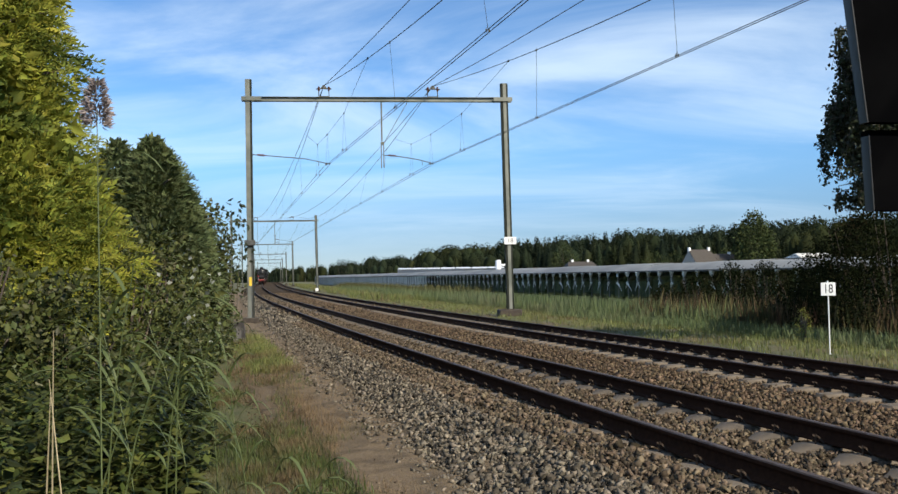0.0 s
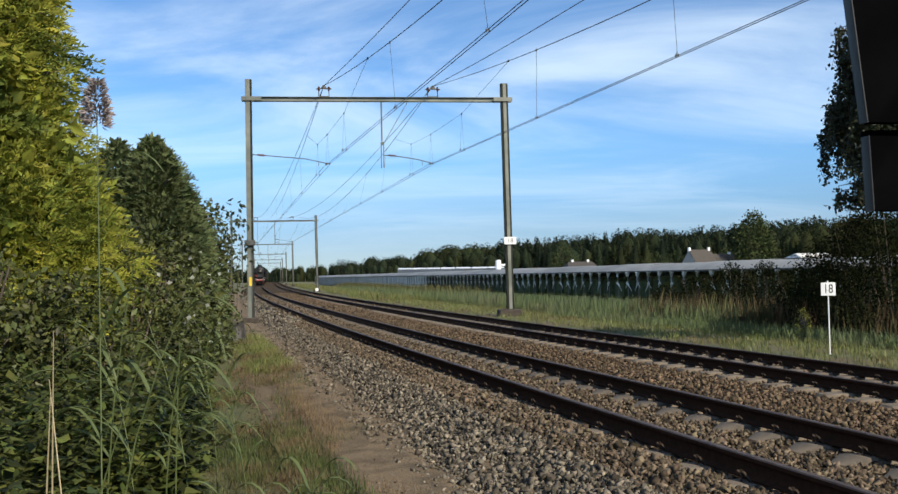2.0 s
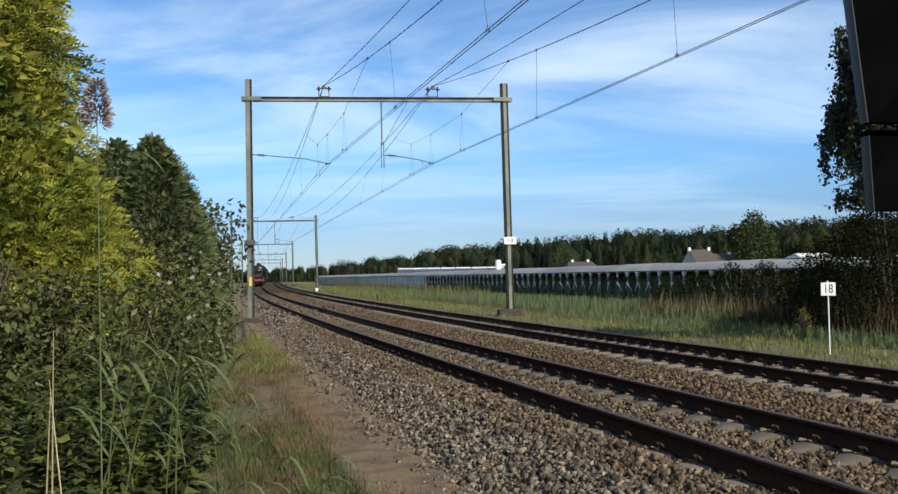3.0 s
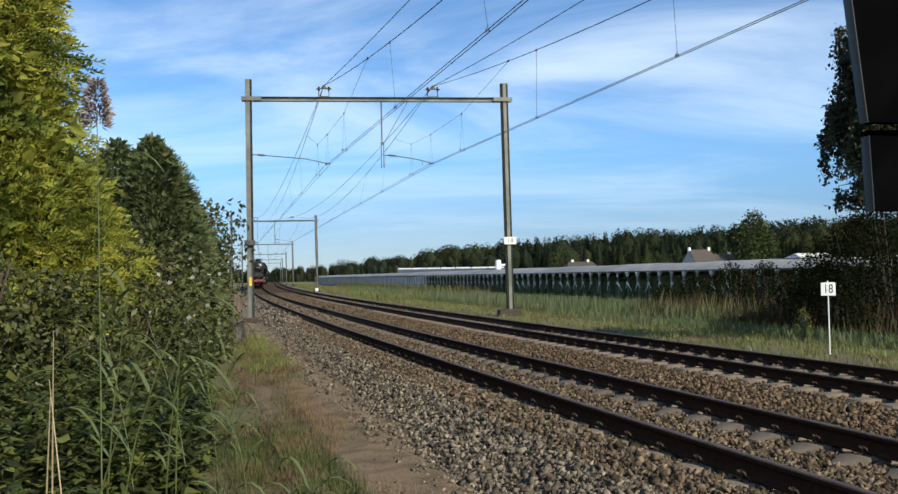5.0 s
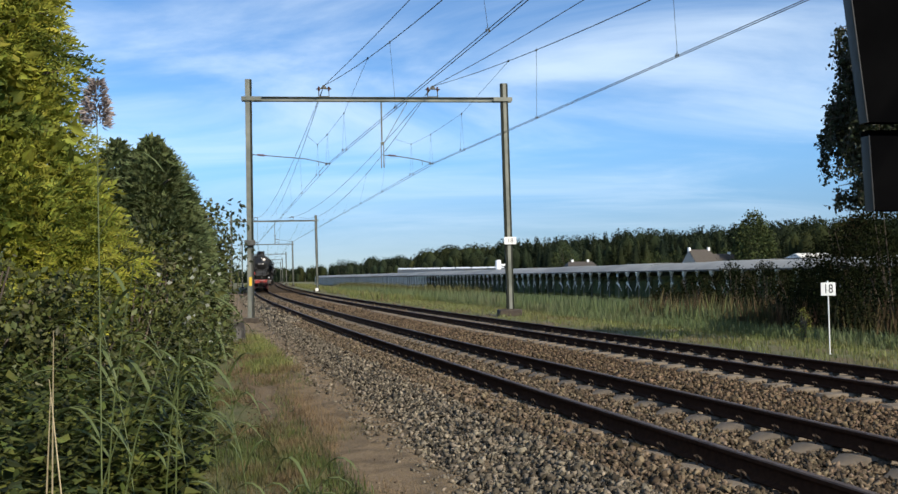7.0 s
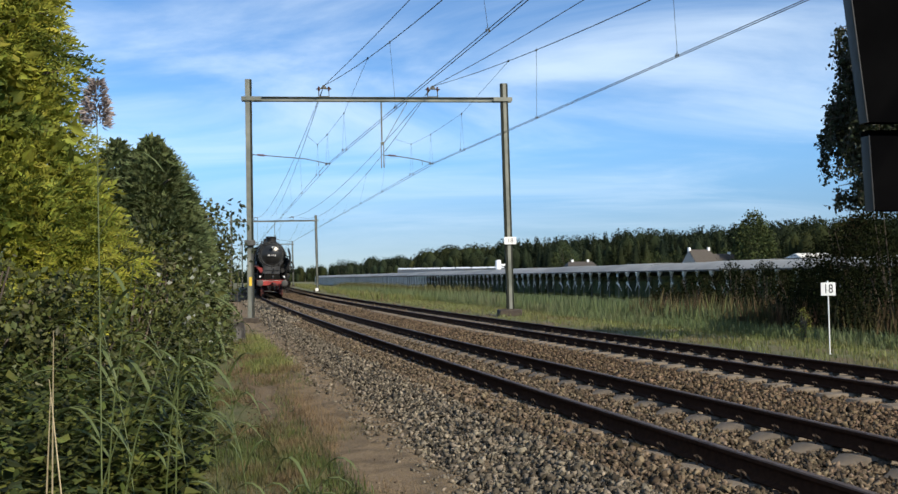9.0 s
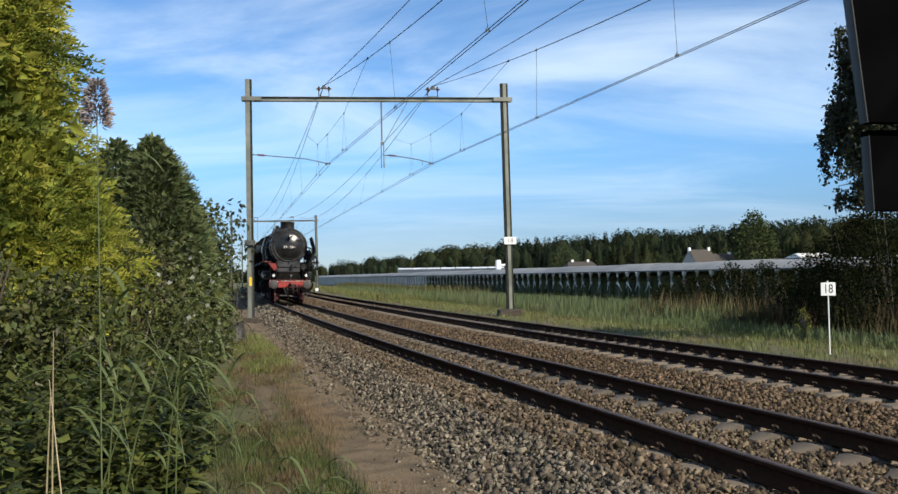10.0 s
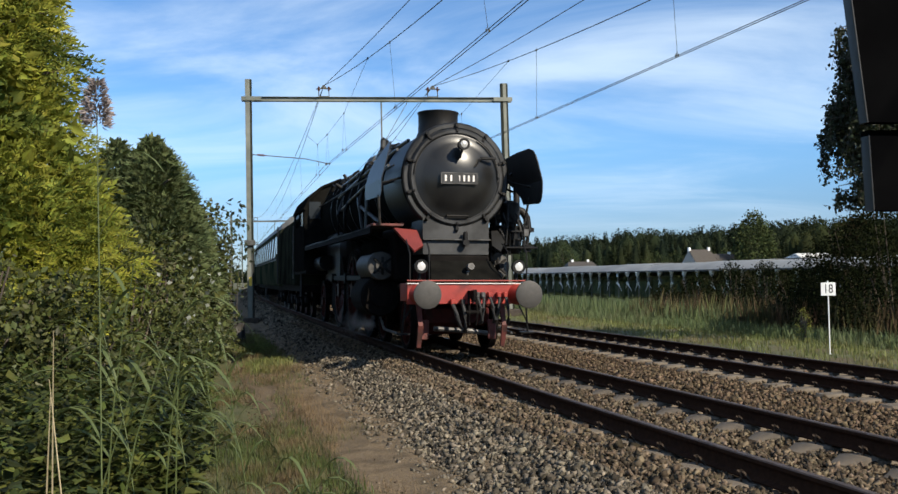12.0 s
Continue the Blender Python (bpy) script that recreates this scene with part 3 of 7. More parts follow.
def make_wires():
    for tr in (0, 1):
        w = thing("overhead_wires", "catenary with feeder, messenger and twin contact wires", "overhead wires", "overhead wires of both tracks")
        for q in range(len(PORTALS) - 1):
            part("feeder_wire", Shape().tube(wire_points("feeder", tr, q), 0.012, 5), M["copper"], w)
            part("messenger_wire", Shape().tube(wire_points("messenger", tr, q), 0.012, 5), M["copper"], w)
            for d in (-1, 1):
                e = [0.02 if k != 1 else (0.05, 0.085)[q] for k in (q, q + 1)]
                part("contact_wire", Shape().tube(wire_points("contact", tr, q, 40, d * e[0], d * e[1]), 0.009, 5), M["copper"], w)
            if q > 2:
                continue
            top, low = wire_points("messenger", tr, q, 820), wire_points("contact", tr, q, 820)
            for k in range(10):
                u = (48, 42)[tr] + (83, 81)[tr] * k
                if u < 100 or u > 740:
                    continue
                i = 820 - u if q == 0 else u
                j = i + (6 if tr and q == 0 else 0)      # the dropper's foot
                thin = 0.0045 if q == 0 else 0.003
                sh = Shape().tube([top[i], low[j] + Vector((0, 0, 0.12))], thin, 4)
                for d in (-0.025, 0.025):
                    sh.tube([low[j] + Vector((0, 0, 0.12)), low[j] + Vector((d, 0, 0))], thin, 4)
                    sh.box(low[j] + Vector((d, 0, 0.02)), (0.03, 0.05, 0.06))
                sh.box(top[i], (0.04, 0.06, 0.06))
                part("dropper", sh, M["copper"], w)
        # bridle wire slung under the support of the near portal, with its own short droppers
        mn, mf, cn, cf = (wire_points(k, tr, q, 820) for k, q in (("messenger", 0), ("messenger", 1), ("contact", 0), ("contact", 1)))
        at = [(mn[722], None), (cn[777], 7.25), (cf[0], 7.12), (cf[41], 7.28), (mf[96], None)]
        pts = [p if z is None else Vector((p.x, p.y, z)) for p, z in at]
        part("bridle_wire", Shape().tube(pts, 0.006, 5), M["copper"], w, "thin bridle wire under the support")
        for k in (1, 2, 3):
            low = at[k][0]
            sh = Shape().box(pts[k], (0.045, 0.06, 0.06)).box(pts[0], (0.045, 0.08, 0.05))
            for d in (-0.07, 0.07):
                sh.tube([pts[k], low + Vector((d, 0, 0))], 0.003, 4).box(low + Vector((d, 0, 0.03)), (0.04, 0.06, 0.08))
            part("dropper", sh, M["copper"], w)


make_wires()


def digits(text, size, mat, parent, m, name="lettering"):
    cu = bpy.data.curves.new(name, "FONT")
    cu.body, cu.size, cu.align_x, cu.align_y, cu.extrude = text, size, "CENTER", "CENTER", 0.001
    cu.materials.append(mat)
    tmp = new(name, cu)
    dg = bpy.context.evaluated_depsgraph_get()
    me = bpy.data.meshes.new_from_object(tmp.evaluated_get(dg))
    bpy.data.objects.remove(tmp)
    ob = new(name, me)
    ob.parent = parent
    ob.matrix_basis = m
    return ob


def make_km_sign():
    P = line(9.34, 7.64)
    root = thing("kilometre_sign", "small white board with black 18 on a thin post", "sign", m=Matrix.Translation((P.x, P.y, -0.36)) @ pose(0, 0, 0, 0, 0, -12))
    part("post", Shape().cyl((0, 0.02, -0.2), (0, 0.02, 1.46), 0.013, seg=10), M["white"], root, "pale painted post")
    part("board", Shape().box((0, 0, 1.29), (0.275, 0.014, 0.262), 0.004), M["white"], root, "white enamel board")
    digits("18", 0.235, M["black"], root, pose(0, -0.009, 1.29, 90, 0, 0) @ Matrix.Diagonal((0.8, 1.05, 1, 1)))


make_km_sign()


def make_post_fittings():
    """A kilometre plate on the far post; a switch box and a yellow tag on the near one."""
    m = first.matrix_basis @ pose(HALF_R, 0, 0)
    root = thing("post_plate", "white plate with black 18 on the portal post", "sign", m=m)
    part("plate", Shape().box((0.06, -0.17, 2.72), (0.50, 0.02, 0.30), 0.004), M["white"], root)
    digits("18", 0.26, M["black"], root, pose(0.06, -0.182, 2.72, 90, 0, 0))
    part("strap", Shape().box((0.0, -0.14, 2.72), (0.26, 0.03, 0.06), 0.004), M["dark_steel"], root)
    m = first.matrix_basis @ pose(HALF_L, 0, 0)
    box = thing("switch_box", "small dark switch box clamped to the post", "switch box", m=m)
    part("case", Shape().box((-0.0, -0.2, 2.78), (0.42, 0.14, 0.22), 0.02), M["dark_steel"], box)
    part("conduit", Shape().cyl((0.08, -0.15, 2.7), (0.08, -0.15, -0.3), 0.02, seg=6), M["dark_steel"], box)
    tag = thing("yellow_tag", "yellow warning tag on the portal post", "label", m=m)
    part("plate", Shape().box((0.02, -0.135, 1.25), (0.14, 0.012, 0.34), 0.003), M["yellow"], tag)


make_post_fittings()

# ---- greenery ----
M.update(
    golden=material("golden_conifer_foliage", (0.122, 0.150, 0.026), (0.315, 0.312, 0.042), 0.65, 1.6, bump=0, spec=0.2, c3=(0.05, 0.08, 0.018), big=1.1, spot=(0.50, 0.66), island=0.4, hue=0.02, trans=0.32),
    conifer=material("dark_conifer_foliage", (0.050, 0.072, 0.030), (0.122, 0.145, 0.058), 0.65, 2.0, bump=0, spec=0.2, island=0.45, hue=0.02, trans=0.1),
    leaf=material("broadleaf_foliage", (0.036, 0.046, 0.013), (0.086, 0.096, 0.030), 0.5, 1.5, bump=0, spec=0.18, c3=(0.105, 0.105, 0.056), big=2.6, spot=(0.55, 0.66), island=0.6, hue=0.025, trans=0.2),
    herb=material("nettle_foliage", (0.032, 0.043, 0.010), (0.094, 0.106, 0.027), 0.5, 2.2, bump=0, spec=0.15, c3=(0.034, 0.045, 0.02), big=1.3, spot=(0.5, 0.65), island=0.7, hue=0.025, trans=0.28),
    # dark leaves, toned lower still to hold the shade of neighbouring trees
    dark_leaf=material("dark_shaded_bush_foliage", (0.009, 0.013, 0.0055), (0.020, 0.023, 0.0095), 0.8, 0.8, bump=0, spec=0.0, c3=(0.028, 0.022, 0.012), big=0.5, spot=(0.5, 0.64), island=0.3, hue=0.03, trans=0.12),
    sapling=material("dark_sapling_leaf", (0.018, 0.026, 0.012), (0.042, 0.052, 0.022), 0.5, 3, bump=0, spec=0.2, island=0.5, hue=0.02, trans=0.15),
    yellow_leaf=material("yellow_flowers", (0.16, 0.17, 0.015), (0.26, 0.24, 0.03), 0.6, 9, bump=0, island=0.3),
    birch_leaf=material("dark_birch_leaf", (0.015, 0.021, 0.009), (0.034, 0.042, 0.017), 0.5, 3, bump=0, spec=0.3, island=0.5, hue=0.02, trans=0.2),
    forest=material("distant_tree_foliage", (0.014, 0.022, 0.014), (0.030, 0.040, 0.021), 0.95, 0.06, bump=0, spec=0.05, c3=(0.030, 0.036, 0.014), big=0.03, spot=(0.5, 0.62), island=0.3, hue=0.02, trans=0.2),
    mid_leaf=material("mid_green_foliage", (0.030, 0.042, 0.014), (0.056, 0.07, 0.026), 0.9, 0.3, bump=0, spec=0.1, island=0.35, hue=0.02),
    bark=material("brown_bark", (0.06, 0.045, 0.032), (0.12, 0.095, 0.07), 0.95, 12, bump=0.8, bump_scale=30, stretch=(1, 1, 0.25)),
    bark_dark=material("dark_wet_bark", (0.018, 0.016, 0.014), (0.05, 0.045, 0.04), 0.95, 14, bump=0.8, bump_scale=30, stretch=(1, 1, 0.3), c3=(0.13, 0.125, 0.115), big=3.0, spot=(0.55, 0.68)),
    pale_leaf=material("pale_leaf_underside", (0.17, 0.19, 0.14), (0.40, 0.41, 0.36), 0.6, 9, bump=0, island=0.3, trans=0.2),
    straw=material("dry_straw", (0.25, 0.20, 0.11), (0.36, 0.30, 0.18), 0.7, 9, bump=0, island=0.2),
    reed=material("reed_leaf", (0.065, 0.090, 0.026), (0.125, 0.150, 0.052), 0.5, 4, bump=0, island=0.25, trans=0.25),
    plume=material("reed_plume", (0.17, 0.14, 0.135), (0.27, 0.23, 0.22), 0.9, 30, bump=0, island=0.3),
    grass=material("verge_grass", (0.10, 0.122, 0.026), (0.17, 0.178, 0.054), 0.6, 0.9, bump=0, c3=(0.13, 0.092, 0.042), big=0.55, spot=(0.5, 0.66), island=0.4, hue=0.02, trans=0.25),
    tall=material("tall_grass", (0.056, 0.084, 0.026), (0.100, 0.130, 0.050), 0.6, 0.7, bump=0, c3=(0.105, 0.105, 0.052), big=0.25, spot=(0.52, 0.68), island=0.4, hue=0.02, trans=0.2),
    film_side=material("dull_side_film", (0.60, 0.58, 0.52), (0.80, 0.78, 0.71), 0.7, 1.3, bump=0.3, bump_scale=4, c3=(0.42, 0.41, 0.37), big=0.5, stretch=(1, 1, 0.3), spec=0.1),
    lawn=material("green_path_grass", (0.044, 0.066, 0.014), (0.088, 0.108, 0.028), 0.6, 1.2, bump=0, c3=(0.12, 0.085, 0.04), big=1.0, spot=(0.5, 0.66), island=0.4, hue=0.02, trans=0.25),
    dry=material("withered_path_grass", (0.12, 0.078, 0.038), (0.20, 0.14, 0.075), 0.75, 2.0, bump=0, c3=(0.085, 0.085, 0.03), big=1.2, spot=(0.55, 0.7), island=0.4, trans=0.2),
    weeds=material("brown_weeds", (0.044, 0.048, 0.018), (0.088, 0.082, 0.036), 0.8, 0.9, bump=0, spec=0.1, island=0.4, hue=0.02),
    dead=material("dead_dock_stalks", (0.050, 0.034, 0.020), (0.090, 0.062, 0.036), 0.85, 0.9, bump=0, spec=0.1, c3=(0.05, 0.055, 0.022), big=0.5, island=0.5, hue=0.02),
    film_old=material("weathered_film", (0.76, 0.77, 0.70), (0.86, 0.87, 0.80), 0.7, 5, bump=0.3, trans=0.12, spec=0.1),
    film=material("pale_plastic_film", (0.34, 0.345, 0.335), (0.44, 0.445, 0.43), 0.5, 0.8, bump=0.15, bump_scale=3, c3=(0.28, 0.285, 0.28), big=0.15, trans=0.4),
    roofwhite=material("white_roof_sheet", (0.75, 0.76, 0.78), (0.82, 0.83, 0.84), 0.4, 1, bump=0.05),
    rooftile=material("grey_brown_roof_tiles", (0.045, 0.038, 0.032), (0.065, 0.056, 0.046), 0.85, 3, bump=0.4),
    plaster=material("pale_plaster", (0.34, 0.33, 0.31), (0.40, 0.39, 0.365), 0.9, 2, bump=0.1),
    glassdark=material("dark_window_glass", (0.02, 0.025, 0.03), (0.035, 0.04, 0.045), 0.08, 1, bump=0),
)


def kites(P, D, U, ln, wd, fold=0.12):
    """Leaves: n bases P, directions D, side vectors U, lengths and widths; returns verts and faces."""
    n = len(P)
    Nn = np.cross(D, U)
    a = P
    mid = P + D * (ln * 0.42)[:, None]
    b = mid + U * (wd * 0.5)[:, None] + Nn * (ln * fold)[:, None]
    c = P + D * ln[:, None]
    d = mid - U * (wd * 0.5)[:, None] + Nn * (ln * fold)[:, None]
    v = np.stack([a, b, c, d], 1).reshape(-1, 3)
    i = 4 * np.arange(n)
    f = np.concatenate([np.stack([i, i + 1, i + 2], 1), np.stack([i, i + 2, i + 3], 1)])
    return v, f


def unit(a):
    return a / np.maximum(np.linalg.norm(a, axis=-1, keepdims=True), 1e-9)


def leaf_mesh(name, P, D, ln, wd, mat, r, fold=0.12):
    U = unit(np.cross(D, r.normal(size=D.shape)))
    v, f = kites(P, D, U, ln, wd, fold)
    return fast_mesh(name, v, f, mat)


def crown_points(n, prof, r, lump=0.16, inner=0.62, freq=2.2, phase=0.0):
    """Places in the outer shell of a crown whose radius over height is prof; also their outward directions."""
    zs, rs = np.array([p[0] for p in prof]), np.array([p[1] for p in prof])
    zz = np.linspace(zs[0], zs[-1], 200)
    w = np.interp(zz, zs, rs) + 0.12
    z = np.interp(r.random(n), np.cumsum(w) / w.sum(), zz)
    a = r.uniform(0, 2 * math.pi, n)
    R = np.interp(z, zs, rs)
    bump = np.sin(a * 3 + z * freq + phase) * 0.5 + np.sin(a * 7 - z * freq * 2.1 + phase * 2) * 0.35 + np.sin(a * 13 + z * freq * 3.7) * 0.25
    R = R * (1 + lump * bump)
    q = inner + (1.03 - inner) * r.random(n) ** 0.55
    P = np.stack([np.cos(a) * R * q, np.sin(a) * R * q, z], 1)
    slope = np.gradient(np.interp(zz, zs, rs), zz)
    nz = -np.interp(z, zz, slope)
    O = unit(np.stack([np.cos(a), np.sin(a), np.clip(nz, -0.6, 1.2)], 1))
    return P, O


def trunk(h, r0, seed, lean=0.03):
    r = random.Random(seed)
    sh = Shape()
    pts = [(r.uniform(-1, 1) * lean * k, r.uniform(-1, 1) * lean * k, h * k / 6) for k in range(7)]
    sh.tube(pts, [r0 * (1 - 0.12 * k) for k in range(7)], 8)
    for k in range(9):
        z = h * (0.25 + 0.07 * k)
        a = r.uniform(0, 6.28)
        L = h * 0.22
        b = Vector((0, 0, z))
        sh.tube([b, b + Vector((math.cos(a) * L * 0.5, math.sin(a) * L * 0.5, L * 0.25)), b + Vector((math.cos(a) * L, math.sin(a) * L, L * 0.35))], [r0 * 0.35, r0 * 0.25, r0 * 0.1], 5)
    return sh


def make_conifer(name, label, x, y, prof, sprays, size, mat, seed, leaflets=9, group="", lump=0.17):
    """Conifer: each spray is a drooping fan of narrow leaflets."""
    r = np.random.default_rng(seed)
    root = thing(name, label, "conifer", group, m=pose(x, y, -0.6))
    h = prof[-1][0]
    part("trunk", trunk(h * 0.92, 0.16, seed), M["bark"], root)
    P, O = crown_points(sprays, prof, r, lump, 0.66, 2.4, seed)
    axis = unit(O + np.array([0, 0, 0.25]) + r.normal(0, 0.35, O.shape))
    side = unit(np.cross(axis, r.normal(size=O.shape)))
    k = leaflets
    t = np.linspace(0, 1, k)
    ang = (np.arange(k) % 2 * 2 - 1) * np.linspace(1.0, 0.25, k)
    L = size * r.uniform(0.7, 1.3, sprays)
    base = P[:, None] + axis[:, None] * (t[None, :, None] * L[:, None, None]) - np.array([0, 0, 1]) * (t ** 2)[None, :, None] * (L * 0.45)[:, None, None]
    D = unit(axis[:, None] * np.cos(ang)[None, :, None] + side[:, None] * np.sin(ang)[None, :, None] - np.array([0, 0, 0.25]) * t[None, :, None])
    U = unit(np.cross(D, np.broadcast_to(np.cross(axis, side)[:, None], D.shape)))
    ln = np.repeat(L, k) * r.uniform(0.3, 0.6, sprays * k)
    v, f = kites(base.reshape(-1, 3), D.reshape(-1, 3), U.reshape(-1, 3), ln, ln * 0.36, 0.05)
    part("crown", fast_mesh("crown", v, f, mat), None, root)
    # deep foliage that closes the heart of the crown
    P, O = crown_points(int(sprays * 1.5), [(z, q * 0.88) for z, q in prof], r, 0.15, 0.5)
    part("inner_foliage", leaf_mesh("inner_foliage", P, unit(O + r.normal(0, 0.8, O.shape)), r.uniform(0.9, 1.7, len(P)) * size, r.uniform(0.45, 0.8, len(P)) * size, mat, r), None, root)
    return root


def make_shrub(name, label, x, y, prof, n, size, mat, seed, category="shrub", group="", z=-0.55, inner=0.35, lump=0.25, wide=0.55, stretch=(1, 1), stems=9, thick=0.03):
    """Broad-leaved bush: stems and single leaves round them."""
    r = np.random.default_rng(seed)
    root = thing(name, label, category, group, m=pose(x, y, z))
    sh = Shape()
    h = prof[-1][0]
    rr = random.Random(seed)
    for k in range(stems):
        a, q = rr.uniform(0, 6.28), rr.uniform(0.2, 0.75) * max(p[1] for p in prof)
        sh.tube([(0.05 * math.cos(a), 0.05 * math.sin(a), 0), (q * 0.5 * math.cos(a) * stretch[0], q * 0.5 * math.sin(a) * stretch[1], h * 0.45), (q * math.cos(a) * stretch[0], q * math.sin(a) * stretch[1], h * rr.uniform(0.7, 0.92))], [thick, thick * 0.67, thick * 0.27], 5)
    part("branchwork", sh, M["bark"], root, "thin brown stems")
    P, O = crown_points(n, prof, r, lump, inner, 3.1, seed * 0.7)
    P[:, 0] *= stretch[0]
    P[:, 1] *= stretch[1]
    P += r.normal(0, size * 0.9, P.shape)
    D = unit(O * 0.6 + r.normal(0, 0.75, O.shape) - np.array([0, 0, 0.25]))
    ln = size * r.uniform(0.55, 1.35, n)
    part("crown", leaf_mesh("crown", P, D, ln, ln * wide, mat, r), None, root)
    return root


# the hedge side
make_conifer("golden_conifer", "tall golden-green cypress with yellow tips", -6.75, 11.6, [(0.2, 2.1), (1.2, 2.6), (2.3, 2.62), (3.0, 2.44), (3.6, 2.16), (4.2, 1.98), (4.8, 1.95), (5.6, 1.8), (7.2, 1.45), (9.4, 0.05)], 24000, 0.15, M["golden"], 21, 8, "", 0.12)
make_conifer("cypress", "dark green cypress in the hedge", -5.9, 19.0, [(0.2, 1.0), (1.6, 1.12), (2.9, 1.0), (3.7, 0.72), (4.3, 0.42), (4.75, 0.03)], 9500, 0.15, M["conifer"], 22, 7, "dark cypresses in the hedge", 0.22)
make_conifer("cypress", "dark green cypress in the hedge", -7.1, 20.5, [(0.2, 1.3), (1.6, 1.3), (3.2, 1.0), (4.2, 0.65), (4.95, 0.03)], 5000, 0.15, M["conifer"], 23, 7, "dark cypresses in the hedge", 0.25)
make_conifer("cypress", "dark green cypress in the hedge", -6.45, 22.5, [(0.2, 0.9), (1.6, 1.0), (3.0, 0.75), (4.2, 0.03)], 4500, 0.15, M["conifer"], 24, 7, "dark cypresses in the hedge", 0.2)
make_shrub("shrub", "dense dark green shrub in front of the hedge", -5.6, 17.0, [(0.05, 1.1), (1.0, 1.5), (2.0, 1.2), (2.9, 0.3)], 8000, 0.085, M["leaf"], 31)
make_shrub("shrub", "green shrub with small leaves along the path", -4.35, 12.6, [(0.05, 0.8), (0.8, 1.15), (1.5, 0.9), (2.15, 0.2)], 7500, 0.075, M["leaf"], 32)
make_shrub("shrub", "tall loose shrub with open twigs on top", -7.45, 25.5, [(0.05, 1.1), (1.4, 1.4), (2.8, 1.1), (3.8, 0.3)], 7000, 0.09, M["leaf"], 33)
make_shrub("shrub", "twiggy shrub reaching over the path", -8.0, 29.5, [(0.05, 0.8), (1.4, 1.1), (2.8, 0.95), (4.0, 0.35)], 2600, 0.11, M["leaf"], 34)
make_shrub("shrub", "low dark green shrub beside the path", -5.55, 20.3, [(0.05, 0.7), (0.7, 0.85), (1.3, 0.65), (1.8, 0.1)], 5000, 0.08, M["leaf"], 35)
make_shrub("shrub", "shaded shrub under the golden cypress", -4.9, 9.3, [(0.05, 1.3), (0.8, 1.5), (1.6, 1.2), (2.3, 0.3)], 9000, 0.08, M["leaf"], 36)
make_shrub("shrub", "dark shrub by the portal post", -11.2, 37.5, [(0.05, 1.0), (1.0, 1.2), (2.2, 0.3)], 2500, 0.11, M["leaf"], 37)
for k in range(22):
    s = 40 + 4.2 * k + 0.12 * k * k
    h = 2.7 + 0.9 * abs(math.sin(k * 1.7)) + 0.03 * k
    p = line(s, -7.3 - 0.05 * k - 0.5 * math.sin(k * 2.3))
    make_shrub("trackside_bush", "dark green bush in the row along the line", p.x, p.y, [(0.05, h * 0.42), (h * 0.4, h * 0.55), (h * 0.8, h * 0.36), (h, 0.1)], 1700, 0.17 + 0.004 * k, M["conifer"], 60 + k, "bush", "bushes along the line", -0.7)

make_shrub("sapling", "thin sapling with sparse dark leaves", -6.12, 27.0, [(2.2, 0.12), (2.6, 0.36), (3.3, 0.42), (3.95, 0.12)], 190, 0.16, M["sapling"], 38, "sapling", "", -0.55, 0.1, 0.4, 0.55, (1, 1), 3, 0.012)
make_shrub("shrub", "leafy shrub with twigs leaning to the line", -6.15, 23.6, [(0.05, 0.55), (1.2, 0.75), (2.4, 0.8), (3.1, 0.6), (3.75, 0.3)], 4600, 0.12, M["leaf"], 39)
make_shrub("shrub", "loose shrub with large mixed leaves", -4.75, 14.9, [(0.05, 0.7), (1.1, 1.0), (2.0, 0.8), (2.7, 0.2)], 3600, 0.12, M["leaf"], 40)


def make_stump():
    """Weathered stump with a torn top at the edge of the path."""
    r = random.Random(91)
    p = line(19.4, -3.48)
    root = thing("tree_stump", "dark weathered tree stump beside the path", "stump", m=pose(p.x, p.y, -0.5))
    n = 14
    sh = Shape()
    vs = []
    for z, q in ((0.0, 0.30), (0.1, 0.25), (0.3, 0.22), (0.5, 0.21), (0.64, 0.19)):
        for k in range(n):
            a = 2 * math.pi * k / n
            w = q * (1 + 0.13 * math.sin(3 * a + 1) + r.uniform(-0.06, 0.06))
            vs.append((w * math.cos(a), w * math.sin(a), z + (r.uniform(-0.08, 0.08) if z > 0.6 else 0)))
    fs = [(i * n + k, i * n + (k + 1) % n, (i + 1) * n + (k + 1) % n, (i + 1) * n + k) for i in range(4) for k in range(n)]
    sh.add(vs + [(0, 0, 0.5)], fs + [(4 * n + k, 4 * n + (k + 1) % n, 5 * n) for k in range(n)])
    part("trunk", sh, M["bark_dark"], root, smooth=25)
    for k in range(5):
        a = k * 1.3
        part("root", Shape().tube([(0.2 * math.cos(a), 0.2 * math.sin(a), 0.12), (0.36 * math.cos(a), 0.36 * math.sin(a), 0.05), (0.5 * math.cos(a), 0.5 * math.sin(a), 0.0)], [0.07, 0.05, 0.02], 6), M["bark_dark"], root)


make_shrub("shrub", "green shrub before the golden cypress", -3.85, 9.7, [(0.05, 0.55), (0.8, 0.8), (1.4, 0.6), (1.95, 0.15)], 4200, 0.085, M["leaf"], 43)
make_stump()


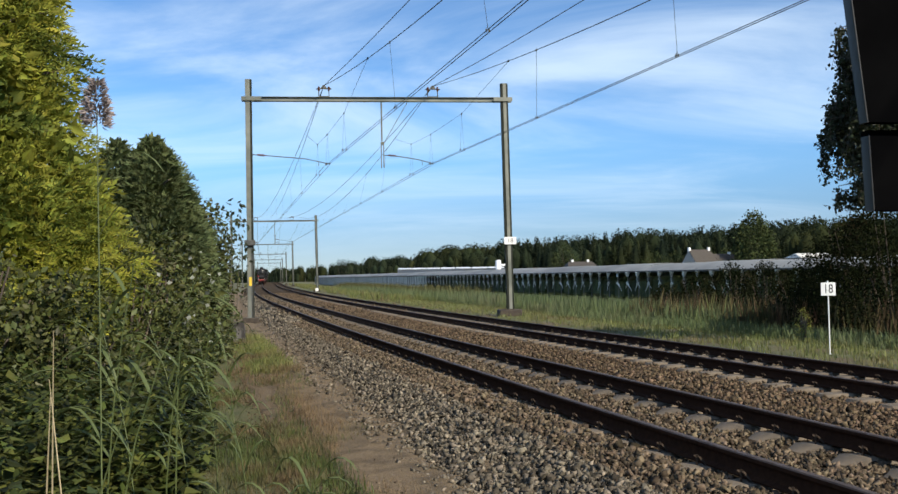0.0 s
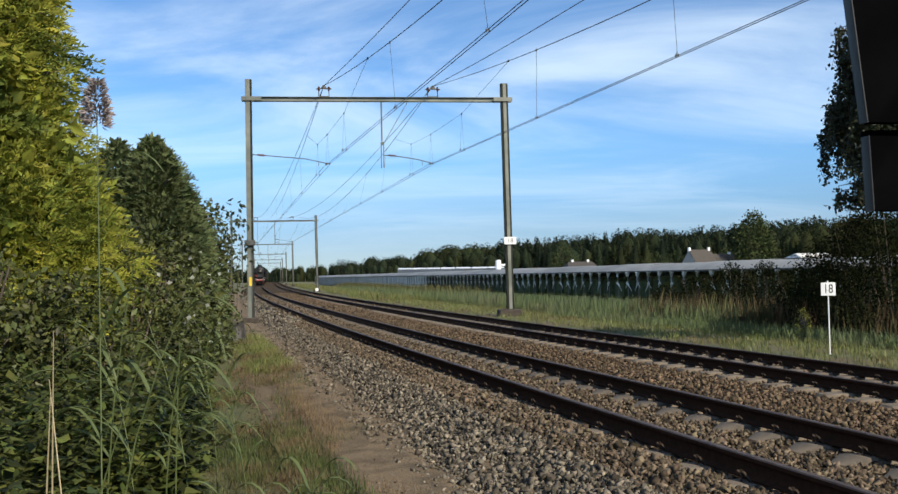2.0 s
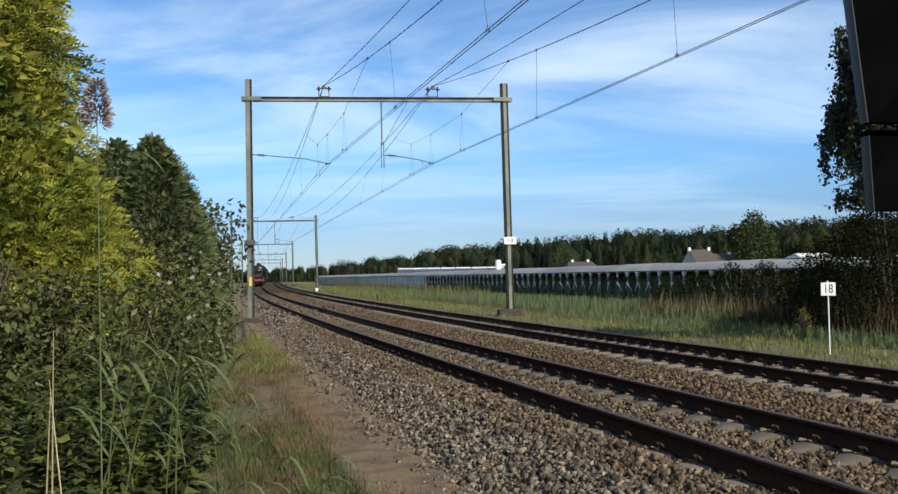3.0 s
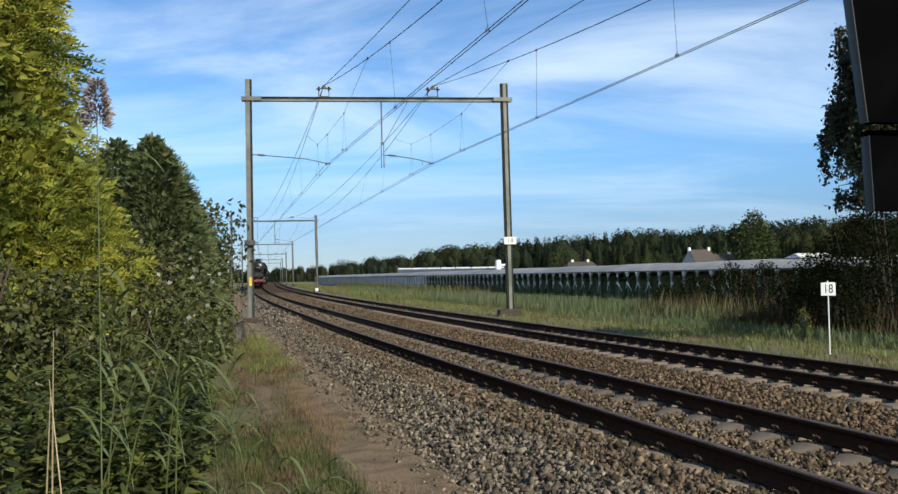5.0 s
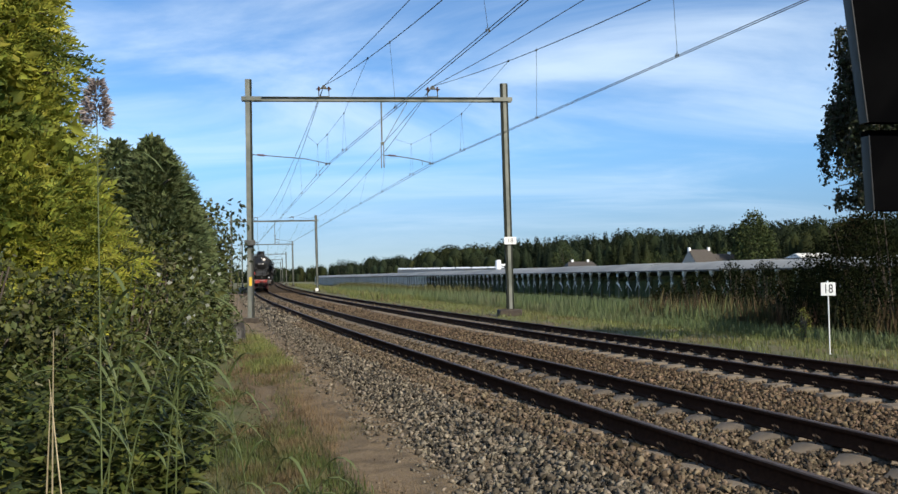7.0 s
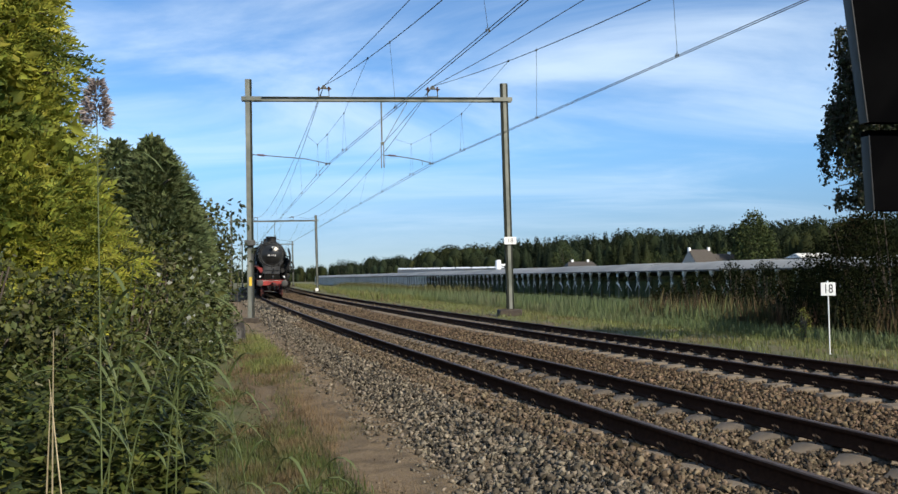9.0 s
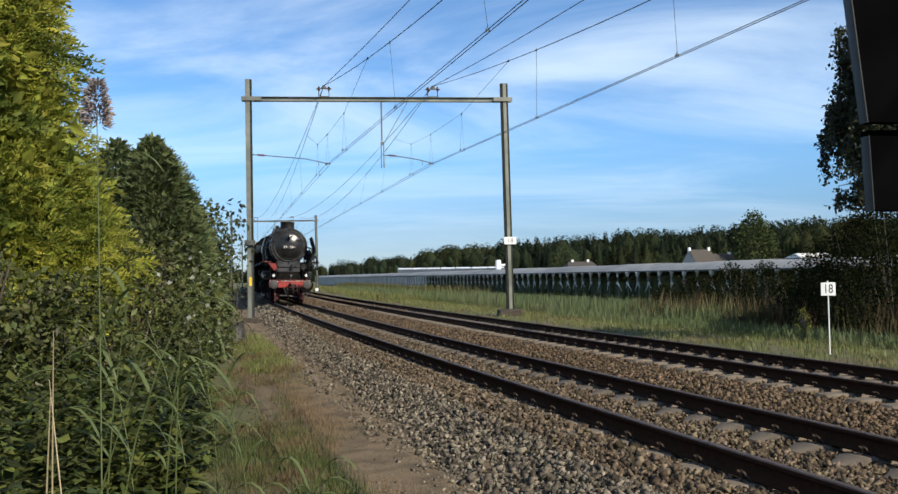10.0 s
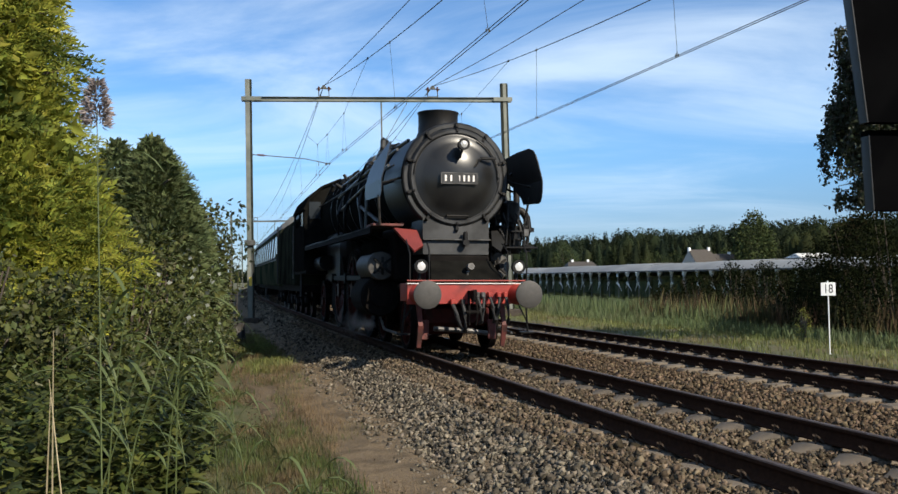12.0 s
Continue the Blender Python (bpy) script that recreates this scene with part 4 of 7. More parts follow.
def make_bindweed():
    """Pale leaf undersides and white bindweed blossoms on the hedge shrubs."""
    r = np.random.default_rng(92)
    for x, y, R, z0, z1, n in ((-4.75, 14.9, 1.05, 0.7, 2.1, 90), (-5.6, 17.0, 1.5, 1.0, 2.5, 80), (-4.35, 12.6, 1.15, 0.3, 1.5, 50)):
        a = r.uniform(-2.8, -0.2, n)
        z = r.uniform(z0, z1, n)
        P = np.stack([x + R * np.cos(a), y + R * np.sin(a), z - 0.55], 1) + r.normal(0, 0.08, (n, 3))
        D = unit(np.stack([np.cos(a), np.sin(a), r.uniform(-0.6, 0.6, n)], 1) + r.normal(0, 0.8, (n, 3)))
        ln = r.uniform(0.05, 0.11, n)
        ob = new("bindweed", leaf_mesh("bindweed", P, D, ln, ln * 0.8, M["pale_leaf"], r))
        tagged(ob, "pale bindweed leaves and blossoms on the shrub", "bindweed", kind="stuff")


make_bindweed()


def make_nettle_bank():
    """Tall herbs: upright stems with opposite drooping leaves."""
    r = np.random.default_rng(41)
    ss = np.array([-3.2, -1.6, 1.0, 4.4, 11.4, 22.0])
    oo = np.array([-6.3, -5.45, -4.5, -4.35, -4.15, -3.85])
    n = 950
    s = r.uniform(-2.6, 14.0, n)
    back = r.random(n) ** 1.2 * 1.7
    o = np.interp(s, ss, oo) - back - 0.12
    x, y = lines(s, o)
    h = r.uniform(0.7, 1.25, n) * (0.65 + 0.4 * np.minimum(back / 0.7, 1))
    k = 15
    t = np.linspace(0.12, 1, k)
    lean = r.normal(0, 0.26, (n, 2))
    P = np.stack([x[:, None] + lean[:, :1] * t ** 2 * h[:, None], y[:, None] + lean[:, 1:] * t ** 2 * h[:, None], -0.5 + t[None] * h[:, None]], 2)
    a0 = r.uniform(0, 6.28, n)
    a = a0[:, None] + (np.arange(k) % 2) * 1.57 + r.normal(0, 0.3, (n, k))
    vs, fs, off = [], [], 0
    for d in (0, math.pi):
        D = unit(np.stack([np.cos(a + d), np.sin(a + d), r.uniform(-0.9, 0.5, (n, k))], 2)).reshape(-1, 3)
        ln = (r.uniform(0.09, 0.22, (n, k)) * (1.15 - 0.55 * t)[None]).ravel()
        U = unit(np.cross(D, np.array([0, 0, 1.0])) + r.normal(0, 0.25, D.shape))
        v, f = kites(P.reshape(-1, 3), D, U, ln, ln * 0.54, 0.08)
        vs.append(v); fs.append(f + off); off += len(v)
    ob = new("nettles", fast_mesh("nettles", np.concatenate(vs), np.concatenate(fs), M["herb"]))
    tagged(ob, "thick bank of green nettles and herbs", "herbs", kind="stuff")


make_nettle_bank()


def blade(sh, base, tip, w, sag, n=6):
    """A long grass leaf: a folded ribbon from base to tip, sagging."""
    base, tip = Vector(base), Vector(tip)
    d = tip - base
    side = d.cross(Vector((0, 0, 1)))
    side = side.normalized() if side.length > 1e-4 else Vector((1, 0, 0))
    vs, fs = [], []
    for i in range(n + 1):
        u = i / n
        p = base + d * u + Vector((0, 0, sag * 4 * u * (1 - u)))
        ww = w * (0.5 + 1.2 * u) * (1 - u) ** 0.6 if u > 0.15 else w * 0.6
        vs += [p - side * ww, p + Vector((0, 0, -ww * 0.5)), p + side * ww]
    for i in range(n):
        for j in (0, 1):
            fs.append((i * 3 + j, i * 3 + j + 1, i * 3 + j + 4, i * 3 + j + 3))
    sh.add(vs, fs)


def make_reed(x, y, h, seed, plume=False, leaves=6):
    r = random.Random(seed)
    root = thing("reed", "green reed with long bent leaves" + (" and a brown plume" if plume else ""), "reed", "reeds in front of the hedge", m=pose(x, y, -0.5))
    lean = r.uniform(-0.05, 0.12) if plume else r.uniform(-0.25, 0.45)
    st = Shape()
    st.tube([(lean * h * u * u, 0, h * u) for u in (0, 0.25, 0.5, 0.75, 1)], [0.006, 0.0055, 0.005, 0.004, 0.002], 5)
    part("stem", st, M["reed"], root)
    for k in range(leaves):
        u = 0.35 + 0.6 * k / leaves
        a = r.choice((0, math.pi)) + r.uniform(-0.7, 0.7)
        L = r.uniform(0.28, 0.48) * min(1, 0.5 + h * 0.3)
        b = (lean * h * u * u, 0, h * u)
        up = r.uniform(0.05, 0.6)
        sh = Shape()
        blade(sh, b, (b[0] + math.cos(a) * L, b[1] + math.sin(a) * L, b[2] + L * up * r.choice((1, 0.6, -0.5))), 0.022, r.uniform(0.08, 0.24))
        part("leaf", sh, M["reed"], root, smooth=60)
    if plume:
        rr = np.random.default_rng(seed)
        n = 800
        t = rr.random(n)
        R = 0.062 * np.sin(np.pi * np.clip((1 - t) * 0.62 + 0.06, 0, 1)) * (0.6 + 0.4 * rr.random(n))
        a = rr.uniform(0, 6.28, n)
        P = np.stack([lean * h + R * np.cos(a), R * np.sin(a), h - 0.06 + t * 0.24 - R * 0.5], 1)
        D = unit(np.stack([np.cos(a), np.sin(a), rr.uniform(-0.4, 1.0, n)], 1))
        ln = rr.uniform(0.02, 0.05, n)
        part("plume", leaf_mesh("plume", P, D, ln, ln * 0.3, M["plume"], rr), None, root, "feathery brown plume")


for k, (px, yy, h, pl, lv) in enumerate(((-0.366, 5.3, 2.80, True, 6), (-0.362, 6.2, 2.05, False, 6), (-0.33, 6.4, 1.6, False, 6), (-0.30, 6.9, 1.45, False, 6),
                                         (-0.352, 5.6, 1.85, False, 6), (-0.245, 7.9, 1.4, False, 6), (-0.168, 6.0, 0.66, False, 6), (-0.178, 5.9, 0.5, False, 5), (-0.29, 6.0, 1.5, False, 5),
                                         (-0.275, 7.2, 1.55, False, 7), (-0.225, 8.6, 1.5, False, 6), (-0.215, 7.6, 0.9, False, 6))):
    make_reed(px * yy, yy, h, 80 + k, pl, lv)


def make_straws():
    root = thing("dry_stalks", "pale dry straw stalks among the nettles", "dry stalks")
    for k, (a, b, yy) in enumerate((((88, 862), (92, 575), 4.6), ((104, 862), (84, 660), 4.4), ((78, 862), (86, 690), 4.7), ((170, 862), (250, 610), 5.0))):
        sh = Shape()
        pts = []
        for u in (0, 0.33, 0.66, 1):
            px, py = a[0] + (b[0] - a[0]) * u, a[1] + (b[1] - a[1]) * u
            pts.append(((px - 784) / 1666 * yy, yy, 1.349 - (py - 492) / 1666 * yy))
        pts.insert(0, (pts[0][0], yy, -0.55))
        sh.tube(pts, [0.0042, 0.0042, 0.0036, 0.003, 0.0016], 5)
        part("stalk", sh, M["straw"] if k < 3 else M["reed"], root)


make_straws()


def make_grass(name, n, s_rng, o_rng, h_rng, w, mat, label, seed, near=1.0, clump=0, patch=False, spread=0.07):
    """Grass blades: narrow bent triangles in tufts."""
    r = np.random.default_rng(seed)
    if clump:
        c = n // clump
        s0 = s_rng[0] + (s_rng[1] - s_rng[0]) * r.random(c) ** near
        o0 = r.uniform(o_rng[0], o_rng[1], c)
        hc = r.uniform(0.6, 1.2, c)
        s = np.repeat(s0, clump) + r.normal(0, spread, c * clump)
        o = np.repeat(o0, clump) + r.normal(0, spread, c * clump)
        hm = np.repeat(hc, clump)
        n = c * clump
    else:
        s = s_rng[0] + (s_rng[1] - s_rng[0]) * r.random(n) ** near
        o = r.uniform(o_rng[0], o_rng[1], n)
        hm = 1
    x, y = lines(s, o)
    h = r.uniform(h_rng[0], h_rng[1], n) * hm
    if patch:
        keep = np.array([noise.noise((float(a) * 0.45, float(b) * 0.9, 3.0)) > r.uniform(-0.25, 0.3) for a, b in zip(s, o)])
        s, o, x, y, h = s[keep], o[keep], x[keep], y[keep], h[keep]
        n = len(s)
    P = np.stack([x, y, ground_z(o) + np.where((o > -3.8) & (o < -2.4), 0.04, 0.0)], 1)
    a = r.uniform(0, 6.28, n)
    side = np.stack([np.cos(a), np.sin(a), 0 * a], 1)
    bend = np.stack([-np.sin(a), np.cos(a), 0 * a], 1) * (h * r.uniform(0.02, 0.38 if h_rng[1] < 0.5 else 0.2, n))[:, None]
    ww = w * r.uniform(0.6, 1.4, n)[:, None]
    v = np.stack([P - side * ww, P + side * ww, P + bend * 0.35 + side * ww * 0.7 + np.array([0, 0, 1.0]) * (h * 0.6)[:, None], P + bend + np.array([0, 0, 1.0]) * h[:, None]], 1)
    i = 4 * np.arange(n)
    f = np.concatenate([np.stack([i, i + 1, i + 2], 1), np.stack([i, i + 2, i + 3], 1)])
    ob = new(name, fast_mesh(name, v.reshape(-1, 3), f, mat))
    tagged(ob, label, "grass", kind="stuff")


make_grass("path_grass", 6500, (-2.0, 2.6), (-4.7, -3.3), (0.03, 0.10), 0.0035, M["lawn"], "short green grass beside the path", 57, 1.0, 14)
make_grass("verge_grass", 64000, (4, 75), (6.1, 14.5), (0.05, 0.19), 0.007, M["grass"], "short sunlit grass on the far verge", 51, 1.2, 13, False, 0.12)
make_grass("tall_grass", 75000, (20, 130), (11.3, 17.5), (0.35, 0.9), 0.0028, M["tall"], "tall pale grass before the greenhouse", 52, 1.3, 8, False, 0.35)
make_grass("tall_grass", 44000, (6, 32), (10.3, 14.0), (0.12, 0.42), 0.003, M["tall"], "tall pale grass at the foot of the bushes", 53, 1.0, 5, False, 0.5)
make_grass("tall_grass", 7000, (6, 30), (12.0, 15.5), (0.3, 0.8), 0.003, M["weeds"], "brownish dead stalks before the bushes", 60, 1.0, 6, False, 0.3)
make_grass("tall_grass", 16000, (70, 170), (14.0, 18.5), (0.6, 1.3), 0.006, M["weeds"], "brownish weeds before the closed greenhouse side", 61, 1.0, 9, False, 0.5)
make_grass("tall_grass", 15000, (7, 28), (11.9, 16.5), (0.4, 1.2), 0.004, M["dead"], "reddish-brown dead dock stalks before the bushes", 62, 1.0, 5, False, 0.25)
make_grass("far_grass", 14000, (60, 260), (7.2, 14.0), (0.25, 0.6), 0.018, M["grass"], "grassy verge further along the line", 54, 1.2, 9)
make_grass("path_grass", 34000, (-0.5, 9.0), (-4.7, -3.45), (0.03, 0.12), 0.003, M["lawn"], "short green grass beside the path", 55, 1.0, 14, True, 0.1)
make_grass("dry_grass", 15000, (-1.5, 14.0), (-3.75, -2.95), (0.02, 0.08), 0.0022, M["dry"], "withered brown grass at the edge of the path", 58, 1.1, 12, True, 0.12)
make_grass("dry_grass", 5000, (-1.5, 12.0), (-3.1, -2.6), (0.015, 0.05), 0.0018, M["dry"], "withered brown grass at the edge of the path", 59, 1.1, 10, True, 0.1)
make_grass("path_grass", 20000, (8.0, 60.0), (-4.6, -2.75), (0.05, 0.18), 0.004, M["lawn"], "short green grass beside the path", 56, 1.2, 14, True)

make_grass("path_grass", 14000, (10.5, 22.0), (-3.5, -2.8), (0.06, 0.17), 0.0035, M["grass"], "yellow-green grass tufts on the path", 63, 1.0, 16, False, 0.12)
make_grass("dry_grass", 15000, (2.5, 10.5), (-3.95, -3.2), (0.03, 0.10), 0.0024, M["dry"], "withered reddish grass beside the path", 64, 1.0, 14, True, 0.12)
make_grass("path_grass", 7000, (0.3, 4.6), (-4.2, -3.4), (0.03, 0.11), 0.003, M["lawn"], "short green grass beside the path", 65, 1.0, 16, False, 0.1)
make_shrub("yellow_weed", "small yellow-flowering weed in the verge", 8.85, 24.0, [(0.02, 0.14), (0.45, 0.24), (0.85, 0.05)], 650, 0.04, M["yellow_leaf"], 130, "weed", "", -0.52)

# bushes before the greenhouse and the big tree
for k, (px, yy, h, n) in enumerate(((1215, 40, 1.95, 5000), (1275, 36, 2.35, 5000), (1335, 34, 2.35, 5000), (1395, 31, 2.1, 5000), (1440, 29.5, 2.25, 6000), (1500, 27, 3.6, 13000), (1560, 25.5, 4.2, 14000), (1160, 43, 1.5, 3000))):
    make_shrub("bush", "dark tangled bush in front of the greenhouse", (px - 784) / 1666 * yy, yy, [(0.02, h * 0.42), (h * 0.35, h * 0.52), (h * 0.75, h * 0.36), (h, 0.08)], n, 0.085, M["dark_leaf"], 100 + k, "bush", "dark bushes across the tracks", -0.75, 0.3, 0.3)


def make_birch():
    """Birch with hanging twigs; its trunk stands just outside the view."""
    r = np.random.default_rng(120)
    rr = random.Random(120)
    root = thing("birch_tree", "birch with hanging twigs and dark leaves", "tree", m=pose(10.85, 21.5, -0.6))
    sh = Shape()
    sh.tube([(0, 0, 0), (0.05, 0, 2.5), (-0.05, 0.1, 5), (0.1, 0, 7.2), (0.1, 0, 8.6)], [0.2, 0.17, 0.13, 0.07, 0.02], 9)
    P, D = [], []
    for k in range(66):
        low = 15 <= k < 35      # the side towards the line hangs lowest
        top = k >= 56           # loose sprays near the top lean towards the line
        z = rr.uniform(3.6, 6.9) if low else rr.uniform(3.0, 7.7)
        a = rr.uniform(0, 6.28) if 34 < k < 56 else rr.uniform(2.6, 3.7)
        L = rr.uniform(0.75, 1.0) * (2.28 - 0.24 * abs(z - 4.6))
        if top:
            z, L = rr.uniform(6.5, 7.15), rr.uniform(1.5, 1.95)
        b = Vector((0, 0, z))
        tip = b + Vector((math.cos(a) * L, math.sin(a) * L, 0.35))
        mid = b.lerp(tip, 0.55) + Vector((0, 0, 0.3))
        sh.tube([b, mid, tip], [0.035, 0.02, 0.008], 5)
        for q in range(9):
            u = rr.uniform(0.25, 1.0) if q > 1 else 1.0
            st = mid.lerp(tip, (u - 0.55) / 0.45) if u > 0.55 else b.lerp(mid, u / 0.55)
            hang = min(rr.uniform(0.4, 1.3), max(0.15, st.z - 3.35))
            n = int(52 * hang)
            t = r.random(n)
            off = np.array([rr.uniform(-0.22, 0.22), rr.uniform(-0.22, 0.22), -hang])
            P.append(np.array(st)[None] + t[:, None] * off + r.normal(0, 0.06, (n, 3)))
            sh.tube([st, st + Vector(off)], 0.004, 3)
    P = np.concatenate(P)
    D = unit(r.normal(0, 0.6, P.shape) - np.array([0, 0, 0.7]))
    ln = r.uniform(0.07, 0.13, len(P))
    part("trunk", sh, M["bark"], root)
    part("crown", leaf_mesh("crown", P, D, ln, ln * 0.7, M["birch_leaf"], r), None, root)


make_birch()


def make_greenhouse():
    """Long film-covered growing shed, open at the side, its front parallel to the line."""
    m = Matrix.Translation((7.05, 98.7, -0.85)) @ pose(0, 0, 0, 0, 0, math.degrees(math.atan2(-0.9705, 0.2412)))
    root = thing("greenhouse", "long low greenhouse with pale film roof and open dark side", "greenhouse", m=m)
    EV, SP = 2.26, 1.8
    i0, i1 = -112, 33
    for i in range(i0, i1, 4):
        sh = Shape()
        x0, x1 = i * SP, (i + 4) * SP
        sag = random.uniform(-0.03, 0.03)
        prof = [(0.0, EV), (0.5, EV + 0.24), (1.3, EV + 0.44 + sag), (2.4, EV + 0.53 + sag), (4.0, EV + 0.45)]
        vs = [(x, y, z) for x in (x0, x1) for y, z in prof] + [(x, y, z - 0.02) for x in (x0, x1) for y, z in prof]
        n = len(prof)
        fs = [(j, j + 1, n + j + 1, n + j) for j in range(n - 1)] + [(2 * n + j, 3 * n + j, 3 * n + j + 1, 2 * n + j + 1) for j in range(n - 1)]
        fs += [(0, n, 3 * n, 2 * n), (n - 1, 3 * n - 1, 4 * n - 1, 2 * n - 1)] + [(k, 2 * n + k, 2 * n + k + 1, k + 1) for k in range(n - 1)] + [(n + k, n + k + 1, 3 * n + k + 1, 3 * n + k) for k in range(n - 1)]
        sh.add(vs, fs)
        part("film_panel", sh, M["film"], root)
    for i in range(i0, -25, 4):
        part("side_film", Shape().box((i * SP + 2 * SP, 0.06, 1.2 + random.uniform(-0.03, 0.03)), (4 * SP - 0.06, 0.03, 1.95), 0.01), M["film_side"], root, "dull film closing the side")
    L0, L1 = i0 * SP, i1 * SP
    part("gutter", Shape().box(((L0 + L1) / 2, -0.05, EV - 0.06), (L1 - L0, 0.12, 0.11), 0.01), M["dark_steel"], root, "dark eaves gutter")
    sh = Shape()
    sh.box(((L0 + L1) / 2, 12.0, EV + 0.3), (L1 - L0, 16, 0.12))
    part("back_roof", sh, M["film"], root)
    sh = Shape()
    r = random.Random(9)
    for k in range(int((L1 - L0) / 2.4)):
        x = L0 + 1.2 + 2.4 * k
        sh.box((x, 3.0, 0.9 + r.uniform(-0.1, 0.1)), (2.45, 1.6, 1.75 + r.uniform(-0.2, 0.2)), 0.3)
    sh.box(((L0 + L1) / 2, 8.0, 1.2), (L1 - L0, 0.2, 2.3))
    part("planting", sh, M["conifer"], root, "dark rows of plants inside")
    post = Shape()
    post.cyl((0, 0, -0.1), (0, 0, EV - 0.1), 0.035, seg=6)
    post.tube([(0, 0, EV - 0.95), (0.3, 0, EV - 0.6)], 0.015, 4)
    pm = post.mesh("post", M["galv"])
    for v in range(7):
        sh = Shape()
        q = random.Random(v)
        e = q.choice((-1, 1)) * q.uniform(0.5, 1.2)
        sh.tube([(0, -0.06, EV - 0.1), (0.05 * q.uniform(-1, 1), -0.08, EV - 0.35), (0.16 * e, -0.07, EV - 0.62), (-0.06 * e, -0.08, EV - 0.9), (0.22 * e, -0.06, EV - 1.12)], [0.19, 0.12, 0.085, 0.11, 0.05], 7)
        sh.tube([(0.2 * e, -0.06, EV - 1.1), (0.62 * e, -0.05, EV - 1.5)], [0.035, 0.02], 4)
        if v % 2:
            sh.tube([(-0.05 * e, -0.06, EV - 0.9), (-0.4 * e, -0.05, EV - 1.3)], [0.03, 0.02], 4)
        if v == 0:
            fm = []
        fm.append(sh.mesh("film_roll", M["film_old"]))
    for i in range(i0, i1 + 1):
        part("post", pm, None, root, m=pose(i * SP, 0, 0))
        if -28 < i < 30:
            part("film_roll", fm[(i * 5) % 7], None, root, m=pose(i * SP, 0, 0))
    # end wall
    part("end_wall", Shape().box((L0 + 0.05, 10.0, 1.15), (0.1, 19.8, 2.3)), M["film"], root)


make_greenhouse()


def far(px, py, Y):
    """World place Y metres ahead in the direction of a sight line."""
    u, v = (px - 784.0) / 1666, (py - 431.0) / 1666
    c, s = math.cos(radians(1.09)), math.sin(radians(1.09))
    u, v = u * c - v * s, u * s + v * c
    a = radians(1.695)
    return Vector((u, math.cos(a) + v * math.sin(a), math.sin(a) - v * math.cos(a))) * Y + Vector(EYE)


